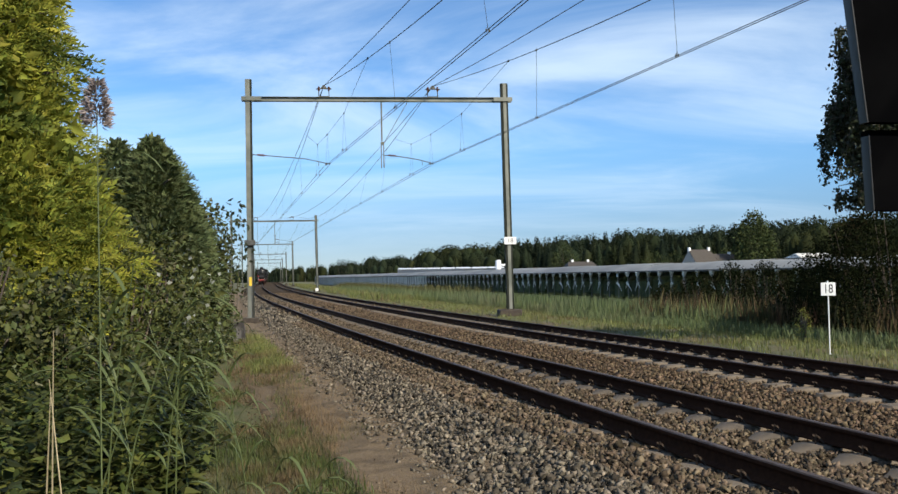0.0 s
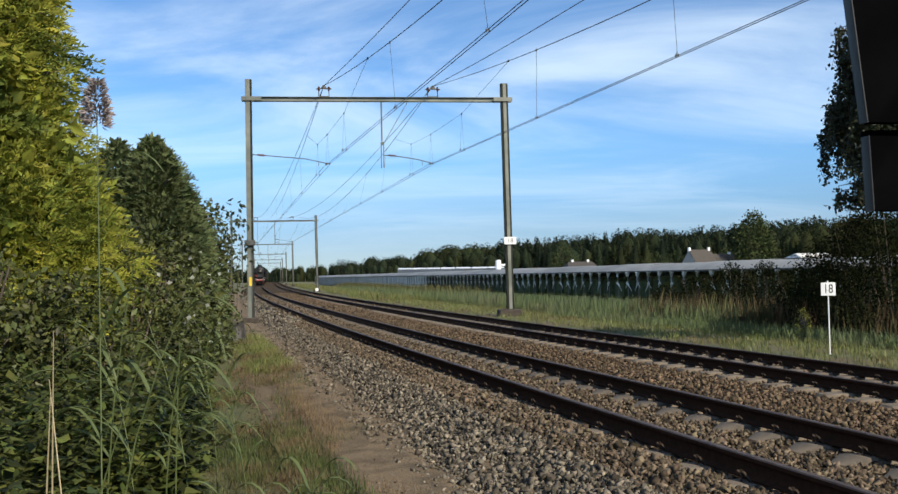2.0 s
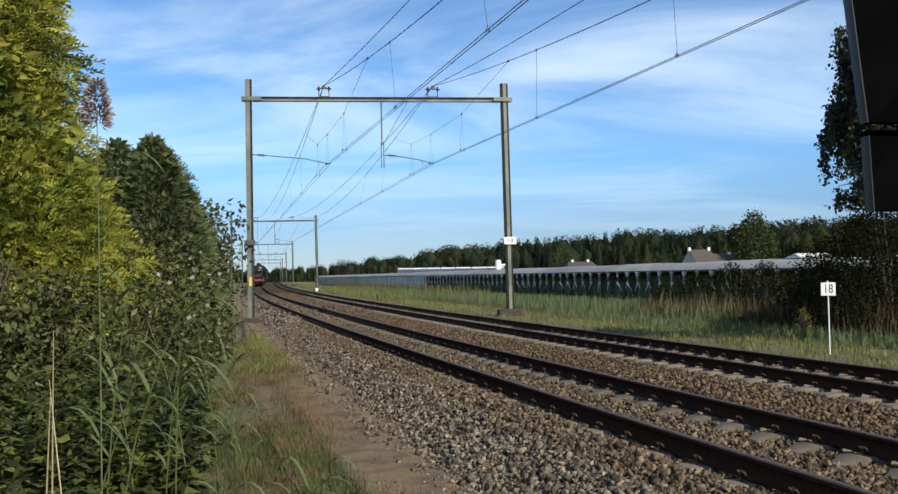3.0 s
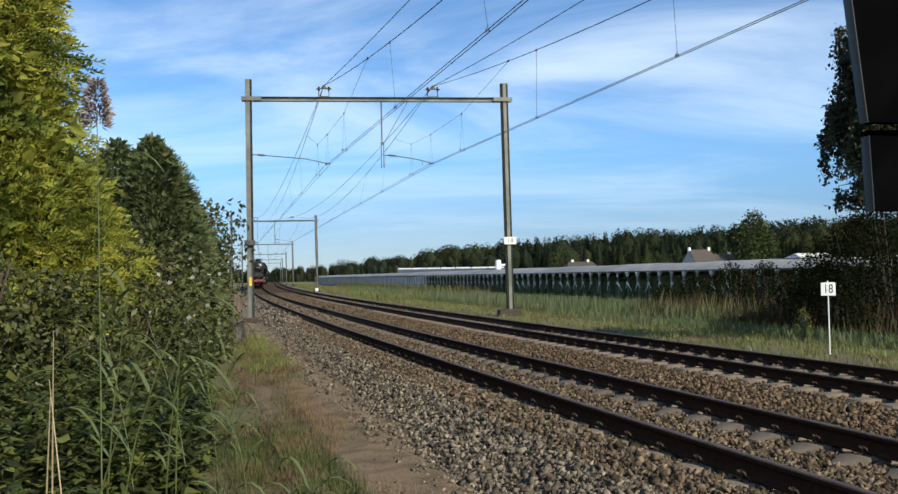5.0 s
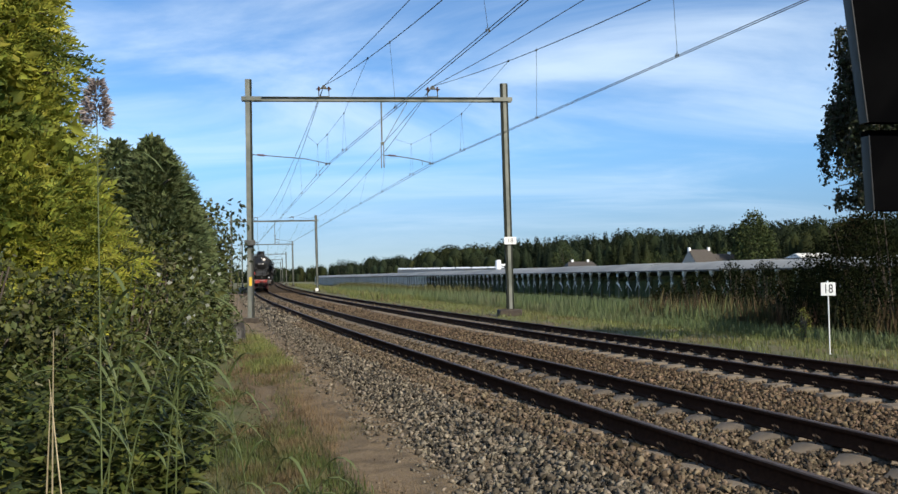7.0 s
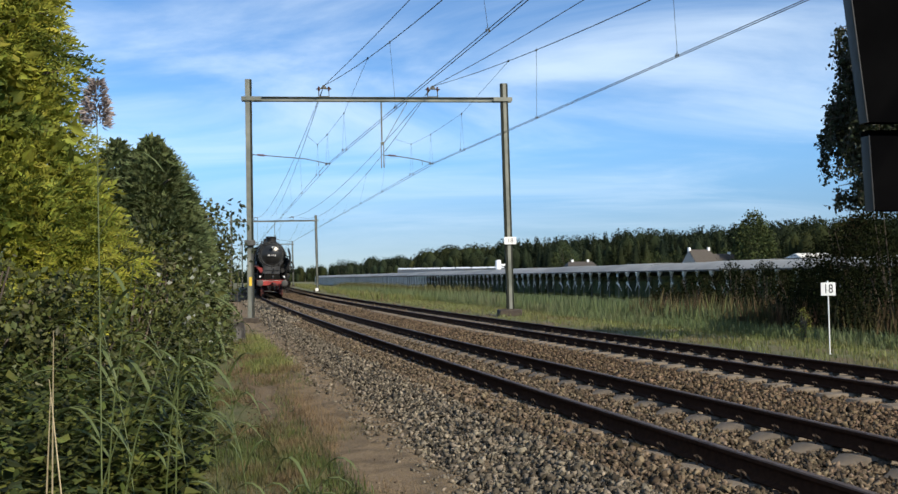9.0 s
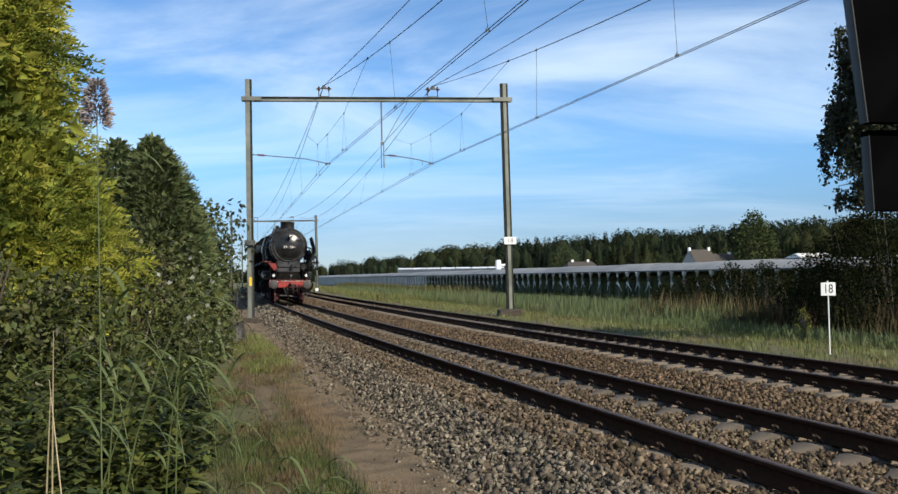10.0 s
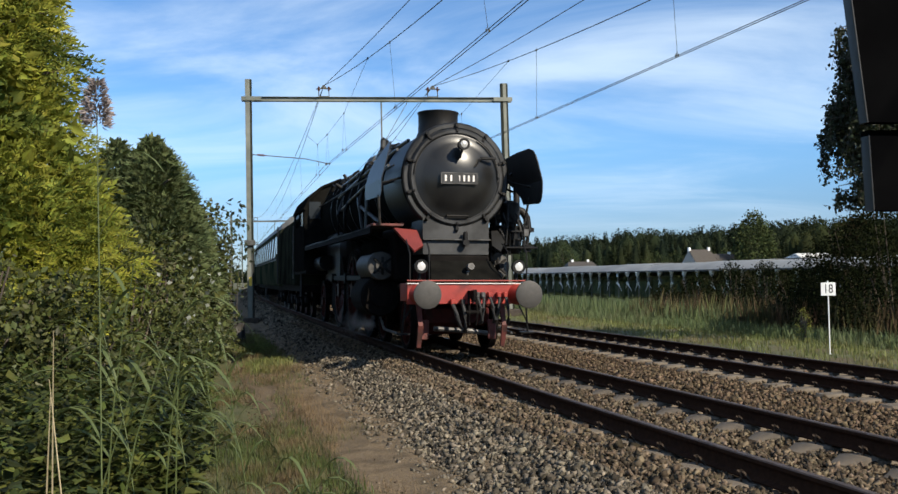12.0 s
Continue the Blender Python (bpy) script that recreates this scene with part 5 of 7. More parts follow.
def make_far_buildings():
    a, b = far(694, 470, 215), far(884, 467, 190)
    root = thing("packing_shed", "long low shed with a bright white roof", "shed")
    sh = Shape()
    n = 7
    for k in range(n):
        p, q = a.lerp(b, k / n), a.lerp(b, (k + 0.93) / n)
        sh2 = Shape()
        sh2.hull([(p.x, p.y, p.z - 0.1), (q.x, q.y, q.z - 0.1), (p.x, p.y + 6, p.z + 0.3), (q.x, q.y + 6, q.z + 0.3), (p.x, p.y + 12, p.z - 0.1), (q.x, q.y + 12, q.z - 0.1)])
        part("roof", sh2, M["roofwhite"], root, "white roof bay")
    sh.hull([(a.x, a.y + 0.3, -1), (b.x, b.y + 0.3, -1), (a.x, a.y + 11.7, -1), (b.x, b.y + 11.7, -1), (a.x, a.y + 0.3, a.z), (b.x, b.y + 0.3, b.z), (a.x, a.y + 11.7, a.z), (b.x, b.y + 11.7, b.z)])
    part("wall", sh, M["plaster"], root)
    t = far(870, 461, 186)
    tank = thing("white_tank", "small white storage tank by the shed", "tank")
    part("shell", Shape().lathe([(0.0, -t.z - 1), (0.55, -t.z - 1), (0.55, 0.6), (0.4, 0.78), (0.0, 0.82)], Matrix.Translation(t), 16), M["roofwhite"], tank)
    part("pipe", Shape().cyl(t + Vector((0.5, 0, -0.2)), t + Vector((1.9, 0, -0.2)), 0.22, seg=8), M["roofwhite"], tank)
    # farmhouse
    p = far(1222, 456, 215)
    house = thing("farmhouse", "farmhouse with grey tiled roof and white chimneys", "house", m=pose(p.x, p.y, -0.9, 0, 0, 20))
    house.scale = (0.74, 0.74, 0.74)
    z0 = (p.z + 0.6) / 0.74
    part("wall", Shape().hull([(-4, -3.5, 0), (4, -3.5, 0), (-4, 3.5, 0), (4, 3.5, 0), (-4, -3.5, z0), (4, -3.5, z0), (-4, 3.5, z0), (4, 3.5, z0), (-4, 0, z0 + 3.6)]), M["plaster"], house)
    sh = Shape()
    for d in (-1, 1):
        sh.hull([(-4.0, d * 4.0, z0 - 0.4), (4.3, d * 4.0, z0 - 0.4), (-3.9, 0, z0 + 3.8), (3.6, 0, z0 + 3.8), (-4.0, d * 4.0, z0 - 0.2), (4.3, d * 4.0, z0 - 0.2), (-3.9, 0, z0 + 4.0), (3.6, 0, z0 + 4.0)])
    part("roof", sh, M["rooftile"], house)
    for x in (-3.7, 3.2):
        part("chimney", Shape().box((x, 0, z0 + 4.0), (0.7, 0.7, 1.3), 0.05), M["roofwhite"], house, "white chimney")
    for x in (-2, 1.5):
        part("window", Shape().box((x, -3.52, z0 - 1.3), (1.2, 0.08, 1.2), 0.02), M["glassdark"], house)
    p = far(1262, 455, 218)
    barn = thing("barn", "low barn with a grey tiled roof", "barn", m=pose(p.x, p.y, -0.9, 0, 0, 20))
    z0 = p.z + 0.5
    part("wall", Shape().box((0, 0, z0 / 2), (5, 5, z0)), M["plaster"], barn)
    part("roof", Shape().hull([(-2.7, -2.8, z0), (2.7, -2.8, z0), (-2.7, 2.8, z0), (2.7, 2.8, z0), (-2.7, 0, z0 + 2.0), (2.7, 0, z0 + 2.0)]), M["rooftile"], barn)
    part("chimney", Shape().box((1.8, 0, z0 + 1.9), (0.6, 0.6, 1.0), 0.05), M["roofwhite"], barn, "white chimney")
    p = far(1013, 462, 240)
    cot = thing("cottage", "low cottage roof with two white chimneys", "house", m=pose(p.x, p.y, -0.9, 0, 0, 5))
    z0 = p.z + 0.5
    part("wall", Shape().box((0, 0, z0 / 2), (7, 5, z0)), M["plaster"], cot)
    part("roof", Shape().hull([(-3.8, -2.8, z0), (3.8, -2.8, z0), (-3.8, 2.8, z0), (3.8, 2.8, z0), (-3.0, 0, z0 + 1.2), (3.0, 0, z0 + 1.2)]), M["rooftile"], cot)
    for x in (-2.0, 2.0):
        part("chimney", Shape().box((x, 0, z0 + 1.2), (0.55, 0.55, 1.0), 0.05), M["roofwhite"], cot, "white chimney")
    p = line(112.0, 6.9, -0.4)
    mk = thing("marker_box", "small white trackside box beside the far portal", "box", m=Matrix.Translation(p))
    part("case", Shape().box((0, 0, 0.27), (0.36, 0.3, 0.4), 0.03), M["white"], mk)
    part("plinth", Shape().box((0, 0, 0.0), (0.6, 0.4, 0.16), 0.02), M["footing"], mk)
    p = far(1415, 447, 95)
    sh = thing("glass_shed", "grey-roofed shed behind the greenhouse", "shed", m=pose(p.x, p.y, -0.9, 0, 0, 8))
    part("wall", Shape().box((0, 0, (p.z + 0.9) / 2), (3.0, 3.0, p.z + 0.8)), M["dark_steel"], sh)
    part("roof", Shape().hull([(-1.9, -1.7, p.z + 0.75), (1.9, -1.7, p.z + 0.75), (-1.9, 1.7, p.z + 0.75), (1.9, 1.7, p.z + 0.75), (-1.6, 0, p.z + 1.2), (1.8, 0, p.z + 1.2)]), M["film_side"], sh)


make_far_buildings()


def make_forest():
    """Far belt of mixed trees: crowns of leaf clumps, some of them pointed."""
    r = np.random.default_rng(200)
    rr = random.Random(200)
    tops = ((380, 470), (540, 464), (600, 459), (640, 449), (700, 447), (708, 443), (722, 448), (733, 437), (780, 428), (840, 424), (870, 418), (940, 414), (1000, 409), (1040, 406), (1065, 402), (1100, 397), (1150, 399), (1200, 398), (1240, 393), (1300, 388), (1400, 380), (1500, 375), (1800, 365))
    dist = ((380, 560), (716, 480), (740, 360), (1000, 320), (1300, 290), (1800, 250))
    vs, fs, off = [], [], 0
    x = 380.0
    while x < 1800:
        Y0 = np.interp(x, [d[0] for d in dist], [d[1] for d in dist])
        for row in (0, 1, 2):
            Y = Y0 + (0, 14, -16)[row] + rr.uniform(-9, 9)
            px = x + rr.uniform(-16, 16)
            top = far(px, np.interp(px, [t[0] for t in tops], [t[1] for t in tops]) + (rr.uniform(-3, 4) + (1, 3, 0)[row] if row < 2 else rr.uniform(10, 24)), Y)
            h = top.z + 0.9
            pointed = 860 < px < 1290 and rr.random() < 0.62 or rr.random() < 0.2
            R = h * (0.16 if pointed else 0.27) * rr.uniform(0.7, 1.3)
            prof = [(0.2, R * 0.9), (h * 0.35, R), (h * 0.7, R * 0.55), (h, 0.02)] if pointed else [(0.1, R * 0.8), (h * 0.45, R * 1.05), (h * 0.8, R * 0.8), (h, R * 0.15)]
            n = (950, 180, 560)[row]
            P, O = crown_points(n, prof, r, 0.25, 0.82, 12 / h, rr.uniform(0, 9))
            P += np.array([top.x, top.y, -0.9])
            D = unit(O + r.normal(0, 0.6, O.shape))
            ln = r.uniform(0.02, 0.05, n) * h
            U = unit(np.cross(D, r.normal(size=D.shape)))
            v = np.stack([P, P + D * (ln * 0.5)[:, None] + U * (ln * 0.6)[:, None], P + D * ln[:, None] - U * (ln * 0.2)[:, None]], 1).reshape(-1, 3)
            f = np.arange(3 * n).reshape(-1, 3)
            vs.append(v); fs.append(f + off); off += len(v)
            # closed heart of the crown
            za = np.linspace(0.0, h * 0.9, 7)
            ra = np.interp(za, [p[0] for p in prof], [p[1] for p in prof]) * 0.7
            an = np.arange(9) * 2 * math.pi / 9
            rad = ra[:, None] * r.uniform(0.7, 1.15, (7, 9))
            rad[-1] *= 0.3
            v = np.stack([top.x + rad * np.cos(an), top.y + rad * np.sin(an), -0.9 + za[:, None] + r.uniform(-0.02, 0.02, (7, 9)) * h], 2).reshape(-1, 3)
            i = (np.arange(6)[:, None] * 9 + np.arange(9)[None]).ravel()
            j = (np.arange(6)[:, None] * 9 + (np.arange(9)[None] + 1) % 9).ravel()
            f = np.concatenate([np.stack([i, j, j + 9], 1), np.stack([i, j + 9, i + 9], 1)])
            vs.append(v); fs.append(f + off); off += len(v)
        x += 7.0 * 300 / Y0
    ob = new("forest", fast_mesh("forest", np.concatenate(vs), np.concatenate(fs), M["forest"]))
    tagged(ob, "belt of dark mixed trees on the skyline", "forest", kind="stuff")


make_forest()


def make_far_tree(name, label, px, top, Y, seed, n, mat, wide=0.34):
    p = far(px, top, Y)
    h = p.z + 0.9
    make_shrub(name, label, p.x, p.y, [(h * 0.12, h * wide * 0.6), (h * 0.35, h * wide), (h * 0.7, h * wide * 0.8), (h * 0.97, h * 0.06)], n, h * 0.035, mat, seed, "tree", "single trees before the wood", -0.9, 0.5, 0.2, 0.7)


make_far_tree("broad_tree", "tall broad tree standing before the wood", 1316, 368, 215, 301, 5000, M["mid_leaf"], 0.28)
make_far_tree("round_tree", "small round tree near the farmhouse", 1143, 437, 225, 302, 1600, M["mid_leaf"], 0.5)
make_far_tree("round_tree", "small round tree near the farmhouse", 1178, 437, 222, 303, 1600, M["mid_leaf"], 0.5)
make_far_tree("round_tree", "small round tree near the farmhouse", 1268, 432, 235, 304, 1600, M["mid_leaf"], 0.42)
for k, px in enumerate((592, 598, 604)):
    make_far_tree("poplar", "slender far poplar on the skyline", px, 452 + k % 2, 420, 310 + k, 700, M["forest"], 0.13)
make_far_tree("round_tree", "dark round tree at the end of the wood", 985, 425, 250, 305, 1800, M["mid_leaf"], 0.36)


def make_signal():
    """Black lamp boxes of a crossing signal, seen from behind, on a mast outside the view."""
    Y = 4.0
    root = thing("crossing_signal", "black signal boxes on a mast, seen from behind", "signal")
    def at(px, py, y=Y):
        return far(px, py, y)
    for quad in (((1467, -55), (1690, -55), (1690, 215), (1503, 217)), ((1505, 240), (1690, 240), (1690, 372), (1514, 369))):
        pts = [at(px, py) for px, py in quad]
        back = [at(px + 4, py, Y + 0.25) for px, py in quad]
        inner = [p + Vector((0.008, -0.06, 0)) * (1 if i in (0, 3) else 0.2) for i, p in enumerate(pts)]
        box = part("lamp_box", Shape().hull(back + inner), M["matt"], root, smooth=30)
        # separate sheet in a lighter black, for sky light on the side
        e = Vector((-0.006, 0, 0))
        part("side_sheet", Shape().hull([p + e for p in (pts[0], pts[3], back[0], back[3], inner[0], inner[3])] + [p + e * 0.3 for p in (pts[0], pts[3], back[0], back[3], inner[0], inner[3])]), M["black"], box, "black side sheet, lighter than the shaded face")
    p = at(1640, 300)
    part("mast", Shape().cyl((p.x, p.y + 0.1, -0.6), (p.x, p.y + 0.1, 2.64), 0.06, seg=14), M["black"], root)
    part("clamp", Shape().box((p.x - 0.12, p.y + 0.1, at(1600, 229).z), (0.3, 0.06, 0.04), 0.005), M["matt"], root)


make_signal()

# ---- the train ----
M.update(
    loco_black=material("sooty_black_paint", (0.006, 0.006, 0.006), (0.011, 0.0105, 0.010), 0.5, 3.5, bump=0.12, bump_scale=40, c3=(0.024, 0.021, 0.018), big=1.2, spot=(0.52, 0.75), spec=0.2),
    soot=material("sooty_flat_black", (0.006, 0.006, 0.0055), (0.012, 0.0115, 0.010), 0.7, 4, bump=0.15, bump_scale=20, c3=(0.011, 0.0105, 0.0095), big=0.8, spec=0.0),
    smokebox=material("heat_dulled_black_paint", (0.007, 0.007, 0.007), (0.012, 0.0118, 0.0115), 0.45, 4, bump=0.08, bump_scale=30, spec=0.14, c3=(0.02, 0.0195, 0.019), big=1.6, spot=(0.5, 0.75)),
    door_black=material("glossy_smokebox_door", (0.006, 0.006, 0.0062), (0.010, 0.010, 0.010), 0.28, 3, bump=0.04, bump_scale=20, spec=0.36, c3=(0.016, 0.016, 0.0155), big=1.3),
    ring_grey=material("heat_faded_grey_paint", (0.026, 0.0265, 0.027), (0.042, 0.0425, 0.043), 0.5, 5, bump=0.1, bump_scale=30, spec=0.3, c3=(0.012, 0.012, 0.012), big=2.2),
    loco_red=material("signal_red_frame_paint", (0.25, 0.026, 0.019), (0.33, 0.040, 0.028), 0.45, 6, bump=0.1, c3=(0.10, 0.016, 0.013), big=2.5, spot=(0.55, 0.72)),
    pipe_sheen=material("worn_black_pipe", (0.016, 0.016, 0.016), (0.032, 0.031, 0.030), 0.32, 6, bump=0.1, spec=0.5),
    # frame red toned down to stand for shade on the sloping step
    tread_red=material("shaded_red_step_paint", (0.15, 0.020, 0.016), (0.20, 0.030, 0.024), 0.5, 6, bump=0.1, c3=(0.08, 0.016, 0.013), big=2.5, spot=(0.55, 0.72)),
    # grimy red, darkened further for the shade under the boiler
    wheel_red=material("grimy_shaded_wheel_red", (0.035, 0.007, 0.0055), (0.06, 0.010, 0.008), 0.6, 8, bump=0.15, c3=(0.018, 0.009, 0.008), big=3, spec=0.12),
    grey_steel=material("oily_bare_steel", (0.06, 0.057, 0.054), (0.11, 0.106, 0.10), 0.5, 9, bump=0.15, metal=0.4, c3=(0.03, 0.028, 0.026), big=3),
    buffer_face=material("greased_buffer_face", (0.038, 0.035, 0.03), (0.055, 0.05, 0.045), 0.65, 12, bump=0.2, c3=(0.042, 0.039, 0.035), big=4),
    valve_grey=material("oily_grey_casting", (0.038, 0.036, 0.033), (0.08, 0.075, 0.069), 0.6, 7, bump=0.4, bump_scale=14, c3=(0.05, 0.045, 0.04), big=5, spot=(0.5, 0.65)),
    guard_red=material("dusty_red_guard_paint", (0.10, 0.022, 0.018), (0.15, 0.04, 0.032), 0.7, 9, bump=0.2, c3=(0.05, 0.02, 0.016), big=4),
    # oily steel with the shade of the engine's side put in
    rod=material("oily_shaded_rod", (0.010, 0.0095, 0.009), (0.020, 0.019, 0.018), 0.6, 9, bump=0.1, spec=0.15),
    hose=material("black_rubber_hose", (0.011, 0.011, 0.011), (0.018, 0.018, 0.018), 0.7, 9, bump=0.1),
    deflector=material("dusty_deflector_paint", (0.012, 0.0125, 0.013), (0.020, 0.0205, 0.021), 0.4, 2.5, bump=0.05, spec=0.24, c3=(0.026, 0.0265, 0.027), big=0.9),
    coach_green=material("dark_green_coach_paint", (0.040, 0.042, 0.026), (0.055, 0.057, 0.036), 0.7, 2, bump=0.04, spec=0.0, c3=(0.015, 0.022, 0.015), big=0.4),
    coach_roof=material("grey_coach_roof", (0.08, 0.08, 0.078), (0.12, 0.12, 0.117), 0.65, 1.5, bump=0.1),
    coach_trim=material("dulled_coach_trim", (0.035, 0.036, 0.032), (0.055, 0.056, 0.05), 0.6, 4, bump=0.05),
    cleading=material("olive_black_tender_paint", (0.018, 0.020, 0.014), (0.027, 0.029, 0.020), 0.6, 2, bump=0.08, spec=0.0, c3=(0.008, 0.009, 0.007), big=0.6),
    mist=material("drifting_steam", (0.40, 0.40, 0.40), (0.50, 0.50, 0.50), 1.0, 3, bump=0, spec=0.0, trans=0.5),
    # grime black, lowered to carry the deep shadow of the running gear
    under=material("dirty_shaded_underframe", (0.006, 0.005, 0.0045), (0.011, 0.009, 0.008), 0.9, 6, bump=0.3, spec=0.1),
    lens=glow("lit_headlamp_lens", (1.0, 0.97, 0.92), 0.30),
    dim_lens=material("unlit_headlamp_glass", (0.30, 0.30, 0.29), (0.62, 0.61, 0.58), 0.12, 26, bump=0.5, bump_scale=40, spec=0.8),
    line_white=material("white_edge_paint", (0.72, 0.66, 0.62), (0.8, 0.75, 0.7), 0.4, 5, bump=0.05),
)
Z90 = pose(0, 0, 0, -90, 0, 0)      # local z along +y


def make_wheelset(parent, y, r, spokes, weight, name, mats, meshes):
    """Axle with two wheels on the x axis: tyre, rim, hub, single spokes and a counterweight."""
    key = (r, spokes)
    if key not in meshes:
        X90 = pose(0, 0, 0, 0, 90, 0)
        ms = {}
        ms["tyre"] = Shape().lathe([(r * 0.87, -0.06), (r + 0.03, -0.065), (r + 0.03, -0.035), (r, -0.03), (r, 0.065), (r * 0.87, 0.06), (r * 0.87, -0.06)], X90, 40).mesh("tyre", mats[1])
        ms["rim"] = Shape().lathe([(r * (0.80 if spokes else 0.2), -0.045), (r * 0.872, -0.05), (r * 0.872, 0.05), (r * (0.80 if spokes else 0.2), 0.045), (r * (0.80 if spokes else 0.2), -0.045)], X90, 40).mesh("rim", mats[0])
        ms["hub"] = Shape().cyl((-0.09, 0, 0), (0.09, 0, 0), r * 0.2, seg=18).mesh("hub", mats[0])
        if spokes:
            ms["spoke"] = Shape().cyl((0, 0, r * 0.18), (0, 0, r * 0.82), 0.045 * r ** 0.5, 0.032 * r ** 0.5, 6).mesh("spoke", mats[0])
        if weight:
            pts = []
            for k in range(9):
                a = math.pi + (k - 4) * weight / 8
                pts += [(-0.04, r * 0.82 * math.sin(a), r * 0.82 * math.cos(a)), (0.05, r * 0.82 * math.sin(a), r * 0.82 * math.cos(a))]
            ms["counterweight"] = Shape().hull(pts).mesh("counterweight", mats[0])
        meshes[key] = ms
    ax = part(name, Shape().cyl((-0.75, 0, 0), (0.75, 0, 0), 0.09, seg=12), M["under"], parent, m=pose(0, y, r))
    for d in (-1, 1):
        side = pose(d * 0.75, 0, 0, 0, 0, 0 if d > 0 else 180)
        for kind, me in meshes[key].items():
            for k in range(spokes if kind == "spoke" else 1):
                part(kind, me, None, ax, m=side @ pose(0, 0, 0, 360 * k / spokes if kind == "spoke" else 0))
    return ax


def lamp(parent, x, y, z, r, glass="lens"):
    ob = part("headlamp", Shape().lathe([(r * 0.55, 0.22), (r * 0.9, 0.15), (r * 1.05, 0.03), (r * 1.12, 0.0), (r * 1.12, -0.02), (r * 0.98, -0.02)], Matrix.Translation((x, y, z)) @ Z90, 24), M["loco_black"], parent, "round black headlamp")
    part("lens", Shape().lathe([(0.0, -0.035), (r * 0.5, -0.028), (r * 0.98, -0.005), (r * 0.98, 0.02)], Matrix.Translation((x, y, z)) @ Z90, 24), M[glass], ob, "bright glass lens")
    return ob


def clip_outline(out, lo, hi):
    """The part of a convex-topped outline of (u, v) pairs between two heights."""
    for lim, keep in ((lo, 1), (hi, -1)):
        res = []
        for i, p in enumerate(out):
            q = out[(i + 1) % len(out)]
            a, b = (p[1] - lim) * keep, (q[1] - lim) * keep
            if a >= 0:
                res.append(p)
            if a * b < 0:
                u = a / (a - b)
                res.append((p[0] + (q[0] - p[0]) * u, lim))
        out = res
    return out


loco = thing("steam_locomotive", "black express steam locomotive with red frames and white headlamps", "locomotive")
LOCO_WHEELS = []


def make_loco():
    L = loco
    ZC, R = 3.115, 1.005
    C = lambda y: Matrix.Translation((0, y, ZC)) @ Z90
    # boiler
    part("boiler", Shape().lathe([(0.90, 0), (0.955, 0.04), (0.955, 3.3), (0.99, 3.32), (1.0, 4.2), (1.0, 11.6), (0.5, 11.62)], C(3.3), 56), M["soot"], L, "long black boiler barrel")
    for y in (4.2, 5.3, 6.4, 7.5, 8.6, 9.7, 10.8):
        part("boiler_band", Shape().lathe([(0.97, -0.03), (1.012, -0.03), (1.012, 0.03), (0.97, 0.03)], C(y), 56), M["loco_black"], L)
    part("smokebox", Shape().lathe([(0.80, 0.0), (R - 0.02, 0.0), (R, 0.025), (R, 0.06), (R - 0.015, 0.07), (R - 0.015, 1.78), (0.9, 1.8)], C(1.52), 64), M["smokebox"], L, "dull black smokebox")
    door = part("smokebox_door", Shape().lathe([(0.885, 0.0), (0.89, -0.03), (0.875, -0.045), (0.74, -0.058), (0.66, -0.07), (0.60, -0.092), (0.48, -0.145), (0.32, -0.19), (0.16, -0.213), (0.0, -0.22)], C(1.515), 64), M["door_black"], L, "dished glossy smokebox door")
    part("front_ring", Shape().lathe([(0.90, 0.01), (0.905, -0.018), (R - 0.04, -0.018), (R - 0.02, 0.004)], C(1.515), 64), M["ring_grey"], L, "faded grey smokebox front ring")
    part("door_rim", Shape().lathe([(0.775, -0.045), (0.80, -0.075), (0.845, -0.075), (0.875, -0.04)], C(1.505), 64), M["ring_grey"], door)
    for k in range(10):
        a = math.radians(18 + 36 * k)
        q = Matrix.Translation((0.90 * math.cos(a), 1.46, ZC + 0.90 * math.sin(a))) @ pose(0, 0, 0, 0, -math.degrees(a), 0)
        sh = Shape()
        sh.box((0, 0, 0), (0.17, 0.05, 0.055), 0.012).cyl((0.03, 0.05, 0), (0.03, -0.055, 0), 0.03, seg=8).box((-0.06, -0.02, 0), (0.05, 0.07, 0.05), 0.01)
        part("door_clamp", sh, M["loco_black"], door, m=q)
    part("door_handle", Shape().tube([(-0.2, 1.46, 2.40), (-0.2, 1.38, 2.41), (0.2, 1.38, 2.41), (0.2, 1.46, 2.40)], 0.018, 6), M["loco_black"], door)
    rail = Shape().tube([(0.78 * math.cos(a), 1.42, ZC + 0.78 * math.sin(a)) for a in [math.radians(t) for t in range(-5, 62, 6)]], 0.014, 6)
    part("door_rail", rail, M["grey_steel"], door, "bright curved hand rail")
    part("door_rail", Shape().tube([(0.80 * math.cos(a), 1.42, ZC + 0.80 * math.sin(a)) for a in [math.radians(t) for t in range(118, 182, 6)]], 0.012, 6), M["loco_black"], door)
    part("hinge", Shape().box((0.55, 1.33, ZC + 0.34), (0.3, 0.05, 0.05), 0.012).cyl((0.30, 1.30, ZC + 0.18), (0.42, 1.31, ZC + 0.34), 0.016, seg=6), M["loco_black"], door)
    plate = part("number_plate", Shape().box((0.0, 1.275, 3.075), (0.68, 0.02, 0.20), 0.006), M["black"], L, "dark plate with a row of white bars")
    fr = Shape()
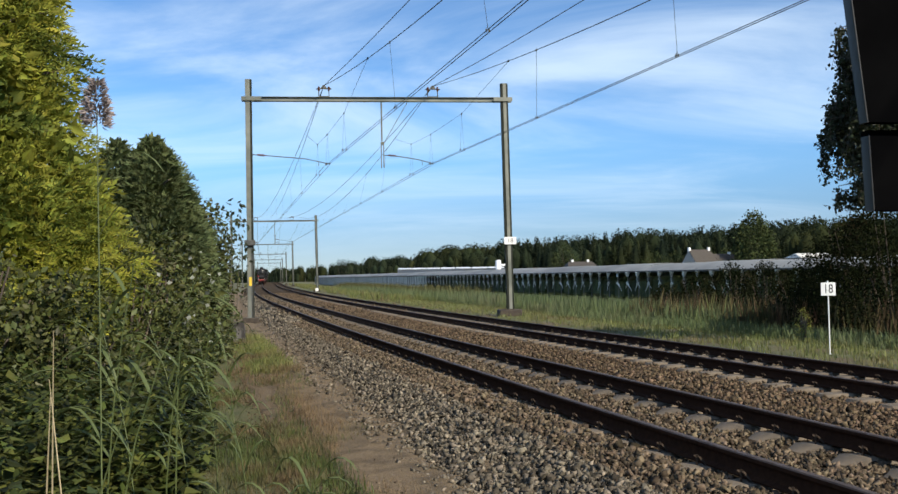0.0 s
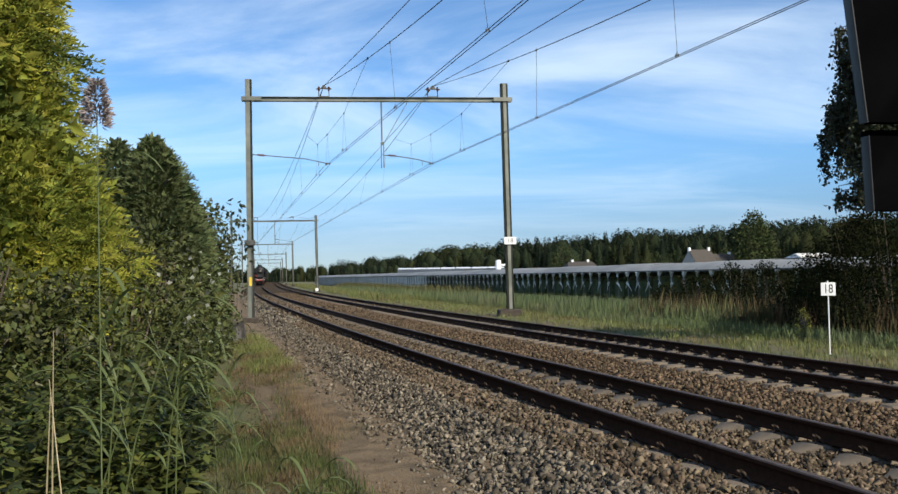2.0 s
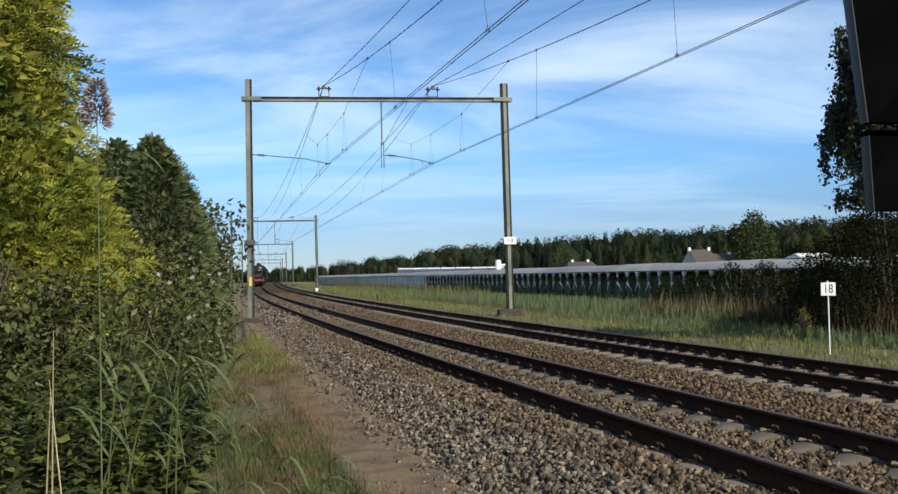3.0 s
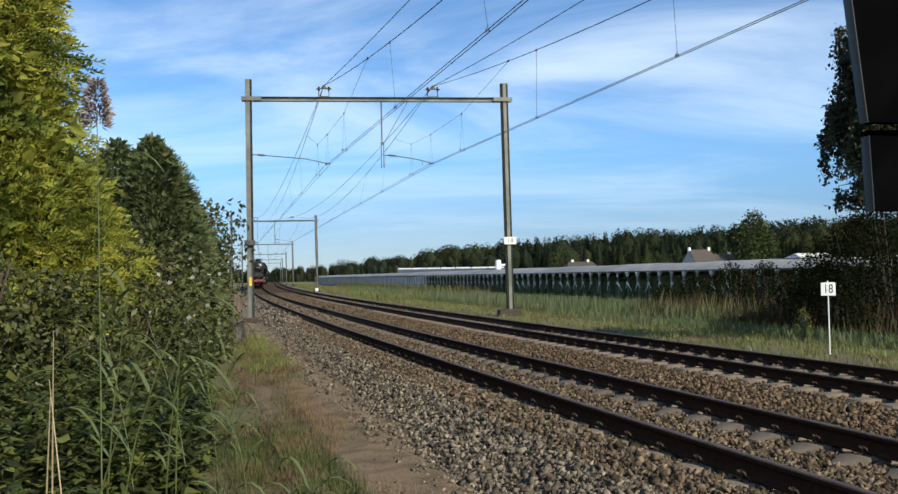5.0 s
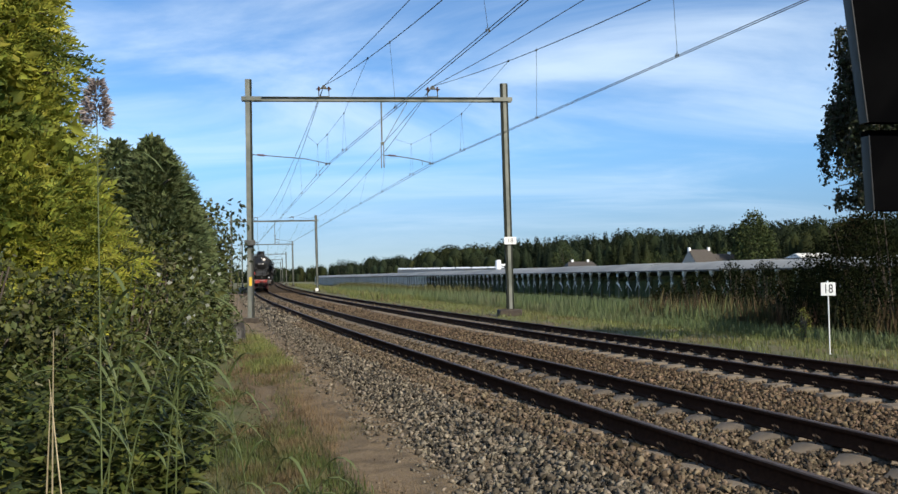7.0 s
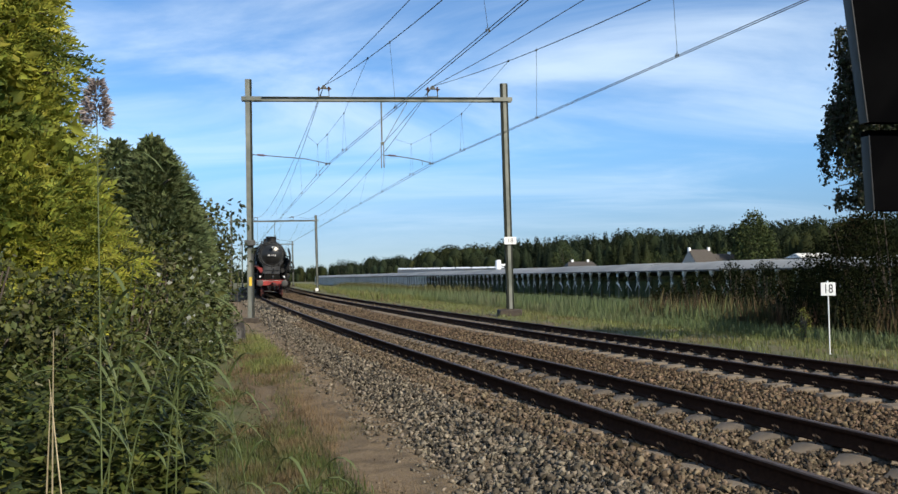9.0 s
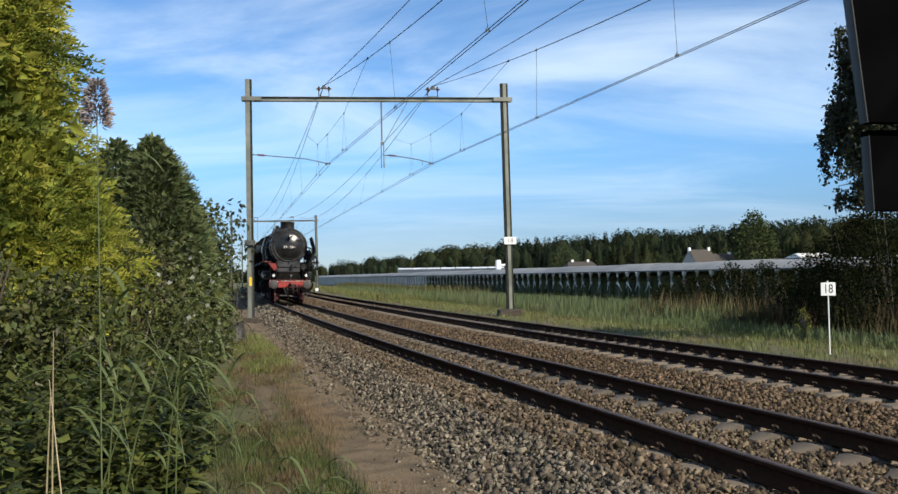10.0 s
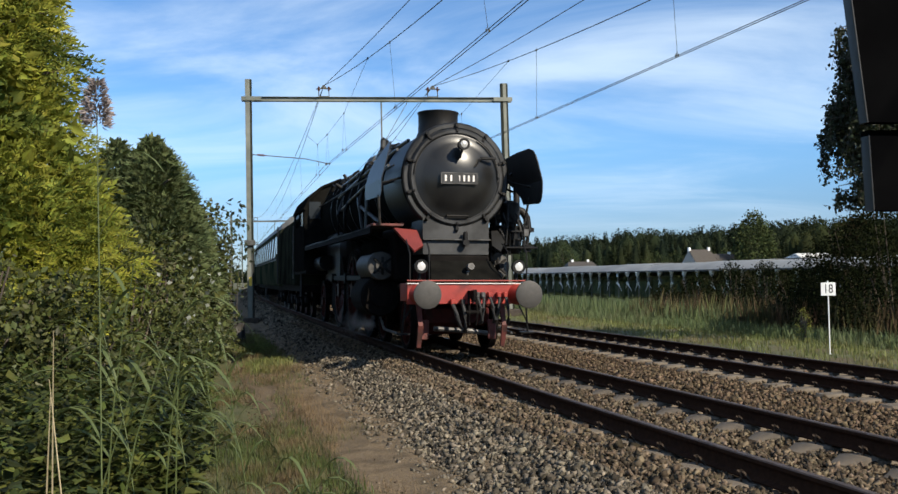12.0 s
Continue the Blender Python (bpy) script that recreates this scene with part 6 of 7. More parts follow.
    for z in (-0.095, 0.095):
        fr.box((0, 1.262, 3.075 + z), (0.68, 0.008, 0.012))
    for x in (-0.335, 0.335):
        fr.box((x, 1.262, 3.075), (0.012, 0.008, 0.19))
    part("plate_edge", fr, M["grey_steel"], plate)
    for x in (-0.255, -0.155, 0.0, 0.085, 0.17, 0.26):
        part("bar", Shape().box((x, 1.261, 3.075), (0.034 if abs(x) > 0.02 else 0.016, 0.008, 0.11), 0.002), M["line_white"], plate)
    lamp(L, 0.03, 1.08, 3.665, 0.095, "dim_lens")
    part("lamp_bracket", Shape().tube([(0.0, 1.42, 3.45), (0.0, 1.2, 3.45), (0.03, 1.18, 3.61)], 0.025, 6), M["loco_black"], L)
    # chimney, dome, valves
    part("chimney", Shape().lathe([(0.47, -0.15), (0.42, 0.03), (0.392, 0.1), (0.385, 0.26), (0.385, 0.44), (0.40, 0.46), (0.405, 0.49), (0.375, 0.50), (0.34, 0.48), (0.33, 0.15)], Matrix.Translation((0, 2.85, 4.02)), 40), M["loco_black"], L, "short wide black chimney")
    part("dome", Shape().lathe([(0.5, 0), (0.46, 0.1), (0.43, 0.25), (0.36, 0.36), (0.2, 0.42), (0, 0.43)], Matrix.Translation((0, 6.9, 4.02)), 28), M["loco_black"], L)
    part("sand_dome", Shape().hull([(-0.4, 8.3, 4.0), (0.4, 8.3, 4.0), (-0.4, 9.4, 4.0), (0.4, 9.4, 4.0), (-0.25, 8.4, 4.38), (0.25, 8.4, 4.38), (-0.25, 9.3, 4.38), (0.25, 9.3, 4.38)]), M["loco_black"], L)
    for x, y in ((-0.42, 6.3), (-0.3, 6.55), (0.25, 10.0)):
        part("safety_valve", Shape().lathe([(0.09, 0), (0.09, 0.18), (0.06, 0.22), (0.06, 0.4), (0.02, 0.44)], Matrix.Translation((x, y, 4.08)), 12), M["loco_black"], L, "sooty valve")
    part("whistle", Shape().cyl((-0.6, 5.3, 3.85), (-0.62, 5.3, 4.2), 0.04, seg=8).cyl((-0.62, 5.3, 4.1), (-0.62, 5.3, 4.3), 0.06, seg=10), M["grey_steel"], L)
    for x in (-1.07, 1.07):
        part("hand_rail", Shape().tube([(x, 1.9, 3.35), (x, 5, 3.4), (x, 9, 3.4), (x, 12.8, 3.4)], 0.017, 6), M["loco_black"], L)
    for k, (x, y0, z0, y1, z1) in enumerate(((-1.0, 3.4, 2.4, 8.0, 3.7), (-1.02, 5.2, 2.3, 5.9, 3.9), (-1.04, 7.7, 2.3, 7.4, 3.8), (1.02, 4.2, 2.3, 5.2, 3.7), (-1.03, 8.8, 2.3, 8.8, 3.8))):
        pts = [(x * 1.05, y0, z0), (x * 1.07, (y0 + y1) / 2, (z0 + z1) / 2 - 0.15), (x * (1.0 if z1 < 3.6 else 0.75), y1, z1)]
        part("steam_pipe", Shape().tube(pts, 0.045, 8), M["loco_black"], L)
    rr = random.Random(44)
    for k in range(16):
        y, a = 4.3 + 0.52 * k, radians(rr.uniform(100, 150))
        p = Vector((1.03 * math.cos(a), y, ZC + 1.03 * math.sin(a)))
        q = pose(0, 0, 0, 0, 90 - math.degrees(a), 0)
        if k % 3 == 0:
            part("boiler_fitting", Shape().box(p, (0.2, 0.24, 0.16), 0.03, q), M["loco_black"], L)
        elif k % 3 == 1:
            part("boiler_fitting", Shape().cyl(p * 1.0, p + Vector((math.cos(a), 0, math.sin(a))) * 0.2, 0.06, 0.04, 10), M["loco_black"], L)
        else:
            part("boiler_pipe", Shape().tube([p, p + Vector((math.cos(a) * 0.14, 0.2, math.sin(a) * 0.14)), p + Vector((-0.25, 0.5, -0.3))], 0.028, 6), M["loco_black"], L)
    for k, (a, b) in enumerate(((118, 3.32), (138, 3.05), (160, 2.9))):
        p = [(1.0 * math.cos(radians(a + 4 * j)) * 1.03, b + 0.9 * j, ZC + 1.03 * math.sin(radians(a + 4 * j))) for j in range(8)]
        part("boiler_pipe", Shape().tube(p, 0.03 if k else 0.04, 7), M["pipe_sheen"], L, "thin worn pipe along the boiler")
    part("feed_clack", Shape().box((-0.72, 4.9, 3.9), (0.22, 0.4, 0.2), 0.05, pose(0, 0, 0, 0, -40, 0)).cyl((-0.75, 4.7, 3.85), (-1.08, 4.6, 3.2), 0.05, seg=8).cyl((-1.08, 4.6, 3.2), (-1.1, 4.6, 2.3), 0.05, seg=8), M["pipe_sheen"], L, "boiler feed valve with its pipe")
    # saddle and aprons
    part("saddle_plate", Shape().hull([(-0.62, 1.5, 2.45), (0.62, 1.5, 2.45), (-0.62, 1.46, 1.72), (0.6, 1.46, 1.72), (-0.62, 2.4, 2.45), (0.62, 2.4, 2.45), (-0.62, 2.4, 1.72), (0.62, 2.4, 1.72)]), M["ring_grey"], L, "grey-black plate below the smokebox")
    part("plate_step", Shape().box((0, 1.43, 1.985), (1.26, 0.07, 0.025), 0.005), M["grey_steel"], L, "worn bright ledge")
    part("apron", Shape().hull([(-0.54, 1.22, 1.60), (0.56, 1.22, 1.60), (-0.66, 0.68, 1.22), (0.66, 0.68, 1.22), (-0.54, 1.3, 1.58), (0.56, 1.3, 1.58), (-0.66, 0.9, 1.15), (0.66, 0.9, 1.15)]), M["soot"], L, "sloping front apron")
    part("front_frame", Shape().box((0, 2.0, 1.35), (1.1, 1.5, 0.7), 0.03), M["under"], L)
    part("cylinder_block", Shape().box((0, 3.0, 1.75), (1.9, 1.3, 1.0), 0.05), M["under"], L, "dark cylinder block under the smokebox")
    part("apron_lamp_socket", Shape().cyl((0.08, 0.78, 1.5), (0.08, 0.95, 1.48), 0.06, seg=12).cyl((0.0, 0.9, 1.2), (0.06, 0.86, 1.46), 0.025, seg=6), M["grey_steel"], L)
    part("bell_bracket", Shape().box((0.14, 1.38, 2.0), (0.07, 0.1, 0.26), 0.02).cyl((0.14, 1.31, 1.93), (0.14, 1.40, 1.93), 0.06, seg=10), M["loco_black"], L)
    # buffer beam
    beam = part("buffer_beam", Shape().box((0, 0.66, 1.02), (2.18, 0.06, 0.34), 0.01), M["loco_red"], L, "bright red buffer beam")
    part("white_edge", Shape().box((0, 0.65, 1.2), (2.2, 0.10, 0.016), 0.004), M["line_white"], beam, "white edge line")
    part("edge_rail", Shape().tube([(-1.1, 0.60, 1.25), (1.0, 0.60, 1.25)], 0.012, 6), M["loco_red"], beam)
    for x in (-1.06, 1.02):
        part("end_plate", Shape().box((x, 0.95, 1.05), (0.04, 0.6, 0.3), 0.008), M["loco_red"], beam)
    for x in (-0.875, 0.875):
        b = part("buffer", Shape().lathe([(0.0, -0.02), (0.10, -0.018), (0.19, -0.006), (0.232, 0.012), (0.236, 0.035), (0.10, 0.05), (0.08, 0.08), (0.08, 0.28)], Matrix.Translation((x, 0.02, 1.02)) @ Z90, 36), M["buffer_face"], L, "round greased buffer head")
        part("housing", Shape().lathe([(0.10, 0.2), (0.115, 0.22), (0.125, 0.5), (0.17, 0.56), (0.19, 0.64)], Matrix.Translation((x, 0.02, 1.02)) @ Z90, 20), M["loco_red"], b, "red buffer housing")
    hook = Shape().plate([(0.25, 1.0), (0.28, 1.1), (0.45, 1.08), (0.64, 1.08), (0.64, 0.95), (0.45, 0.95), (0.36, 0.9), (0.28, 0.92)], 0, -0.03, 0.03)
    part("draw_hook", hook, M["under"], L)
    ch = Shape()
    for d in (-0.06, 0.06):
        ch.tube([(d, 0.45, 1.0), (d * 1.2, 0.38, 0.7), (d, 0.42, 0.5)], 0.022, 6)
    ch.cyl((-0.12, 0.4, 0.72), (0.12, 0.4, 0.72), 0.03, seg=8)
    part("screw_coupling", ch, M["under"], L)
    for x, bend in ((-0.32, 0.1), (0.22, -0.04), (0.34, 0.06), (0.5, -0.06), (-0.14, 0.03), (0.12, 0.05), (0.62, 0.03)):
        zt = 0.98 if x > 0 else 0.86
        part("brake_hose", Shape().tube([(x, 0.62, zt), (x, 0.5, zt - 0.03), (x + bend * 0.5, 0.44, zt - 0.2), (x + bend, 0.47, zt - 0.45 + abs(bend)), (x + bend * 1.5, 0.56, zt - 0.5 + abs(bend))], 0.034 if x < 0 else 0.027, 8), M["hose"], L, "black air hose")
        part("cock", Shape().box((x, 0.56, zt + 0.03), (0.07, 0.1, 0.09), 0.01), M["loco_red"] if abs(x) > 0.3 else M["grey_steel"], L)
    for x in (-0.865, 0.865):
        lamp(L, x, 0.55, 1.49, 0.105)
        part("lamp_iron", Shape().box((x, 0.7, 1.33), (0.05, 0.05, 0.3), 0.008), M["loco_black"], L)
        d = -1 if x < 0 else 1
        part("hand_pillar", Shape().tube([(d * 1.04, 0.64, 1.2), (d * 1.04, 0.64, 1.7), (d * 1.05, 0.9, 1.95)], 0.014, 6), M["loco_black"], L)
        part("hand_pillar", Shape().tube([(d * 0.7, 0.66, 1.2), (d * 0.7, 0.66, 1.75), (d * 0.68, 0.9, 1.9)], 0.014, 6), M["loco_black"], L)
        st = Shape().tube([(d * 1.08, 0.8, 0.88), (d * 1.13, 0.85, 0.33)], 0.018, 6).tube([(d * 0.92, 0.8, 0.88), (d * 1.11, 0.85, 0.55)], 0.014, 5).box((d * 1.12, 0.87, 0.34), (0.24, 0.2, 0.025), 0.005)
        part("front_step", st, M["loco_black"], L)
        g = Shape().hull([(d * 0.72, 1.2, 0.9), (d * 0.80, 1.2, 0.9), (d * 0.72, 1.25, 0.85), (d * 0.80, 1.25, 0.85), (d * 0.72, 1.02, 0.45), (d * 0.80, 1.02, 0.45), (d * 0.72, 1.05, 0.42), (d * 0.80, 1.05, 0.42)])
        g.hull([(d * 0.71, 1.0, 0.47), (d * 0.81, 1.0, 0.47), (d * 0.71, 1.06, 0.45), (d * 0.81, 1.06, 0.45), (d * 0.73, 1.16, 0.08), (d * 0.80, 1.16, 0.08), (d * 0.73, 1.2, 0.08), (d * 0.80, 1.2, 0.08)])
        part("guard_iron", g, M["guard_red"], L, "red rail guard")
        part("guard_iron", Shape().box((d * 0.62, 1.35, 0.38), (0.16, 0.05, 0.36), 0.02), M["guard_red"], L)
    # smoke deflectors
    for d in (-1, 1):
        out = [(1.12, 2.80), (1.10, 3.10), (1.10, 3.60), (1.15, 3.68), (1.26, 3.68), (1.8, 3.58), (2.45, 3.44), (2.66, 3.36), (2.75, 3.24), (2.75, 2.84), (2.66, 2.76), (1.2, 2.72)]
        if d > 0:
            out = [(0.74, 2.72), (0.70, 2.86), (0.70, 3.34), (0.72, 3.47), (0.80, 3.56), (0.98, 3.61), (1.6, 3.62), (2.55, 3.58), (2.72, 3.48), (2.75, 3.25), (2.4, 3.08), (1.85, 2.80), (1.7, 2.66), (0.9, 2.62), (0.8, 2.65)]
        # upper half leans in, lower half stands upright
        sh = Shape()
        for lo, hi in ((2.0, 3.02), (3.02, 4.5)):
            half = clip_outline(out, lo, hi)
            if len(half) > 2:
                sh.plate(half, 0, -0.008, 0.008)
        base = 1.44 if d < 0 else 1.36
        sh.v = [(d * (base - max(p[2] - 3.02, 0.0) * 0.26) + p[0], p[1], p[2]) for p in sh.v]
        df = part("smoke_deflector", sh, M["deflector"], L, "upright black smoke deflector plate", smooth=20)
        for y in (1.3, 2.3):
            part("bracket", Shape().tube([(d * base, y, 2.95), (d * 0.98, max(y, 1.7), 3.1)], 0.022, 6), M["loco_black"], df)
        part("bracket", Shape().tube([(d * base, 1.4, 2.76), (d * 1.36, 1.7, 2.25)], 0.022, 6), M["grey_steel"], df)
    # running boards
    for d in (-1, 1):
        rb = part("running_board", Shape().box((d * 1.26, 7.6, 2.22), (0.46, 11.3, 0.035), 0.006), M["loco_black"], L, "black running board beside the boiler")
        part("valance", Shape().box((d * 1.48, 7.6, 2.17), (0.02, 11.3, 0.13), 0.004), M["under"], rb)
        part("front_tread", Shape().box((d * 1.20, 2.1, 2.255), (0.56, 0.75, 0.045), 0.006), M["guard_red"] if d < 0 else M["loco_black"], rb, "front end of the board")
        sl = Shape().hull([(d * 0.70, 1.62, 2.16), (d * 1.10, 1.72, 2.20), (d * 0.64, 1.36, 1.88), (d * 0.80, 1.36, 1.78), (d * 0.70, 1.65, 2.13), (d * 1.10, 1.75, 2.16), (d * 0.64, 1.39, 1.85), (d * 0.80, 1.39, 1.74)])
        part("sloping_tread", sl, M["tread_red"] if d < 0 else M["loco_black"], rb, "sloping front step plate")
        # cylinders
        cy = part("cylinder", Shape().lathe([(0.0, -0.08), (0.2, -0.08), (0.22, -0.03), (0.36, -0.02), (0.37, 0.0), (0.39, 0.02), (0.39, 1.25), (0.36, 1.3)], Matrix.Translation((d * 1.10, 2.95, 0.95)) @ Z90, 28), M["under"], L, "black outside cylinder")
        part("valve_chest", Shape().lathe([(0.0, -0.1), (0.12, -0.1), (0.13, -0.03), (0.25, -0.02), (0.27, 0.0), (0.27, 1.3), (0.2, 1.34)], Matrix.Translation((d * 1.14, 2.7, 1.53)) @ Z90, 24), M["valve_grey"], cy, "greyish valve chest cover")
        part("casing", Shape().box((d * 1.0, 3.5, 1.6), (0.6, 1.2, 0.9), 0.08), M["soot"], cy)
        part("cover_rib", Shape().box((d * 1.14, 2.6, 1.53), (0.44, 0.03, 0.05), 0.01, pose(0, 0, 0, 0, 40, 0)).box((d * 1.14, 2.6, 1.53), (0.44, 0.03, 0.05), 0.01, pose(0, 0, 0, 0, -40, 0)), M["loco_black"], cy)
        part("valve_spindle", Shape().cyl((d * 1.14, 2.62, 1.53), (d * 1.14, 2.35, 1.53), 0.05, seg=10).box((d * 1.14, 2.58, 1.53), (0.05, 0.03, 0.34), 0.01), M["loco_black"], cy)
        part("drain_pipe", Shape().tube([(d * 1.1, 3.0, 0.55), (d * 1.1, 2.6, 0.34), (d * 1.05, 1.5, 0.30)], 0.025, 6), M["grey_steel"], cy)
        part("slide_bar", Shape().box((d * 1.12, 4.75, 1.2), (0.1, 1.5, 0.07), 0.01).box((d * 1.12, 4.75, 0.76), (0.1, 1.5, 0.07), 0.01), M["rod"], L)
    # frames
    for d in (-1, 1):
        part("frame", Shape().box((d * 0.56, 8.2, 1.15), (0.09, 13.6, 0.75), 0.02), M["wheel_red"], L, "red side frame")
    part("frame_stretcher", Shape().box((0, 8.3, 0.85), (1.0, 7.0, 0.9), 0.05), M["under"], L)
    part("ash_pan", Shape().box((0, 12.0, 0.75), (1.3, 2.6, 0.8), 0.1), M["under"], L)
    part("steam_heat_pipe", Shape().tube([(-0.55, 0.95, 0.42), (0.1, 0.9, 0.38), (0.4, 0.92, 0.33)], 0.045, 8), M["grey_steel"], L)
    part("firebox", Shape().box((0, 11.4, 1.9), (1.7, 2.8, 1.5), 0.15), M["loco_black"], L)
    for d in (-1, 1):
        part("sand_pipe", Shape().tube([(d * 1.0, 7.2, 2.2), (d * 0.9, 7.25, 1.2), (d * 0.78, 7.2, 0.2)], 0.02, 5), M["loco_black"], L)
        part("air_tank", Shape().cyl((d * 1.0, 11.6, 1.75), (d * 1.0, 13.0, 1.75), 0.22, seg=16), M["loco_black"], L)
    # pump and feed pipes on the far side
    part("feed_pump", Shape().lathe([(0.17, 0), (0.19, 0.05), (0.19, 0.4), (0.1, 0.45), (0.1, 0.55), (0.18, 0.6), (0.18, 0.95), (0.08, 1.0)], Matrix.Translation((1.18, 1.95, 1.75)), 20), M["loco_black"], L)
    ap = part("air_pump", Shape().lathe([(0.12, 0), (0.2, 0.03), (0.2, 0.34), (0.1, 0.4), (0.1, 0.52), (0.22, 0.58), (0.22, 1.0), (0.16, 1.06), (0.06, 1.1)], Matrix.Translation((1.12, 2.75, 1.85)), 20), M["loco_black"], L, "black twin-cylinder air pump")
    for z in (1.92, 2.0, 2.08, 2.46, 2.54, 2.62, 2.7):
        part("rib", Shape().lathe([(0.2, -0.012), (0.245, -0.008), (0.245, 0.008), (0.2, 0.012)], Matrix.Translation((1.12, 2.75, z)), 20), M["loco_black"], ap)
    for k, (x, y) in enumerate(((0.98, 2.3), (1.3, 2.45), (1.42, 2.7), (1.0, 1.95))):
        part("small_pipe", Shape().tube([(x, y, 1.75), (x + 0.03, y, 2.3), (x - 0.02, y + 0.05, 2.75), (x - 0.12, y + 0.1, 3.0 + 0.05 * k)], 0.024, 6), M["loco_black"], L, "thin black pipe")
    part("feed_pipe", Shape().tube([(1.2, 2.3, 2.62), (1.38, 2.25, 2.63), (1.5, 2.2, 2.58), (1.59, 2.2, 2.46), (1.62, 2.2, 2.24), (1.61, 2.2, 1.8)], 0.072, 10), M["loco_black"], L, "thick bent pipe")
    part("pump_gallery", Shape().box((1.25, 1.75, 1.86), (0.62, 0.5, 0.03), 0.005).tube([(0.95, 1.5, 1.9), (0.98, 1.5, 2.35), (1.05, 1.7, 2.7)], 0.022, 6).tube([(1.1, 1.5, 1.9), (1.12, 1.5, 2.3), (1.1, 1.8, 2.55)], 0.02, 6).tube([(1.3, 1.5, 1.9), (1.3, 1.52, 2.2), (1.2, 1.7, 2.5)], 0.025, 6).box((1.32, 1.55, 2.1), (0.16, 0.1, 0.12), 0.02).cyl((1.0, 1.5, 2.15), (1.4, 1.5, 2.15), 0.02, seg=6), M["loco_black"], L)
    part("exhaust_pipe", Shape().tube([(1.28, 2.2, 3.32), (1.36, 2.2, 3.26), (1.385, 2.2, 3.0), (1.39, 2.2, 2.62)], 0.06, 10), M["loco_black"], L, "upright pipe beside the smokebox")
    part("pipe_flange", Shape().cyl((1.62, 2.2, 2.18), (1.62, 2.2, 2.26), 0.12, seg=12).cyl((1.61, 2.2, 1.86), (1.61, 2.2, 1.92), 0.12, seg=12), M["loco_black"], L)
    part("pump_valve", Shape().lathe([(0.06, 0), (0.09, 0.03), (0.09, 0.2), (0.05, 0.24), (0.05, 0.34), (0.0, 0.36)], Matrix.Translation((1.13, 1.6, 1.98)), 12), M["loco_black"], L)
    part("pump_valve", Shape().lathe([(0.05, 0), (0.075, 0.03), (0.075, 0.15), (0.03, 0.2), (0.03, 0.3), (0.0, 0.3)], Matrix.Translation((0.94, 1.6, 1.9)), 12), M["loco_black"], L)
    for x0, x1, z0, z1, q in ((0.92, 1.05, 2.5, 1.72, 0.02), (0.86, 0.9, 2.2, 1.9, 0.018), (1.2, 1.24, 2.4, 1.8, 0.03), (1.4, 1.34, 2.5, 1.86, 0.022), (1.0, 1.3, 1.98, 2.02, 0.022)):
        part("small_pipe", Shape().tube([(x0, 1.62, z0), ((x0 + x1) / 2 + 0.05, 1.55, (z0 + z1) / 2), (x1, 1.6, z1)], q, 6), M["loco_black"], L)
    part("lubricator", Shape().box((1.33, 1.5, 2.13), (0.1, 0.06, 0.14), 0.01), M["grey_steel"], L, "bright lubricator box")
    # cab
    prof = [(-1.5, 1.55), (-1.5, 3.3), (-1.36, 3.62), (-1.0, 3.98), (-0.5, 4.2), (0, 4.26), (0.5, 4.2), (1.0, 3.98), (1.36, 3.62), (1.5, 3.3), (1.5, 1.55)]
    cab = part("cab", Shape().plate([(x, z) for x, z in prof], 1, 12.9, 13.0), M["soot"], L, "black driver's cab")
    part("cab_roof", Shape().plate([(x * 1.02, z + 0.03) for x, z in prof[1:-1]] + [(x * 0.98, z - 0.02) for x, z in prof[1:-1]][::-1], 1, 12.8, 16.2), M["soot"], cab)
    for d in (-1, 1):
        part("side_sheet", Shape().box((d * 1.49, 14.4, 2.2), (0.03, 3.0, 1.35), 0.005).box((d * 1.49, 13.1, 3.1), (0.03, 0.35, 0.5), 0.005).box((d * 1.49, 14.35, 3.1), (0.03, 0.12, 0.5), 0.005).box((d * 1.49, 15.7, 3.1), (0.03, 0.4, 0.5), 0.005).box((d * 1.47, 14.4, 3.4), (0.03, 3.0, 0.2), 0.005), M["soot"], cab)
        part("side_window", Shape().box((d * 1.47, 13.78, 3.08), (0.012, 1.0, 0.48)), M["glassdark"], cab)
        part("front_window", Shape().box((d * 1.2, 12.88, 3.3), (0.35, 0.02, 0.5), 0.05), M["glassdark"], cab)
        part("grab_rail", Shape().tube([(d * 1.53, 15.9, 1.3), (d * 1.53, 15.9, 3.0)], 0.016, 6), M["grey_steel"], cab)
        part("cab_step", Shape().box((d * 1.35, 15.6, 0.7), (0.3, 0.5, 0.04), 0.008).box((d * 1.3, 15.6, 1.1), (0.03, 0.5, 0.9), 0.005), M["under"], cab)
    part("footplate", Shape().box((0, 14.5, 1.5), (2.9, 3.3, 0.12), 0.02), M["under"], cab)
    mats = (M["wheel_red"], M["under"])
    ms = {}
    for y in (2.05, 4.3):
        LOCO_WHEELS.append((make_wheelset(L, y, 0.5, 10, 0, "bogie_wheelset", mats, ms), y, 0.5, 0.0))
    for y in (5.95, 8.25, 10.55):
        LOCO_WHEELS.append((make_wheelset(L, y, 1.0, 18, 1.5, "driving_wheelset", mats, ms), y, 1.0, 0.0))
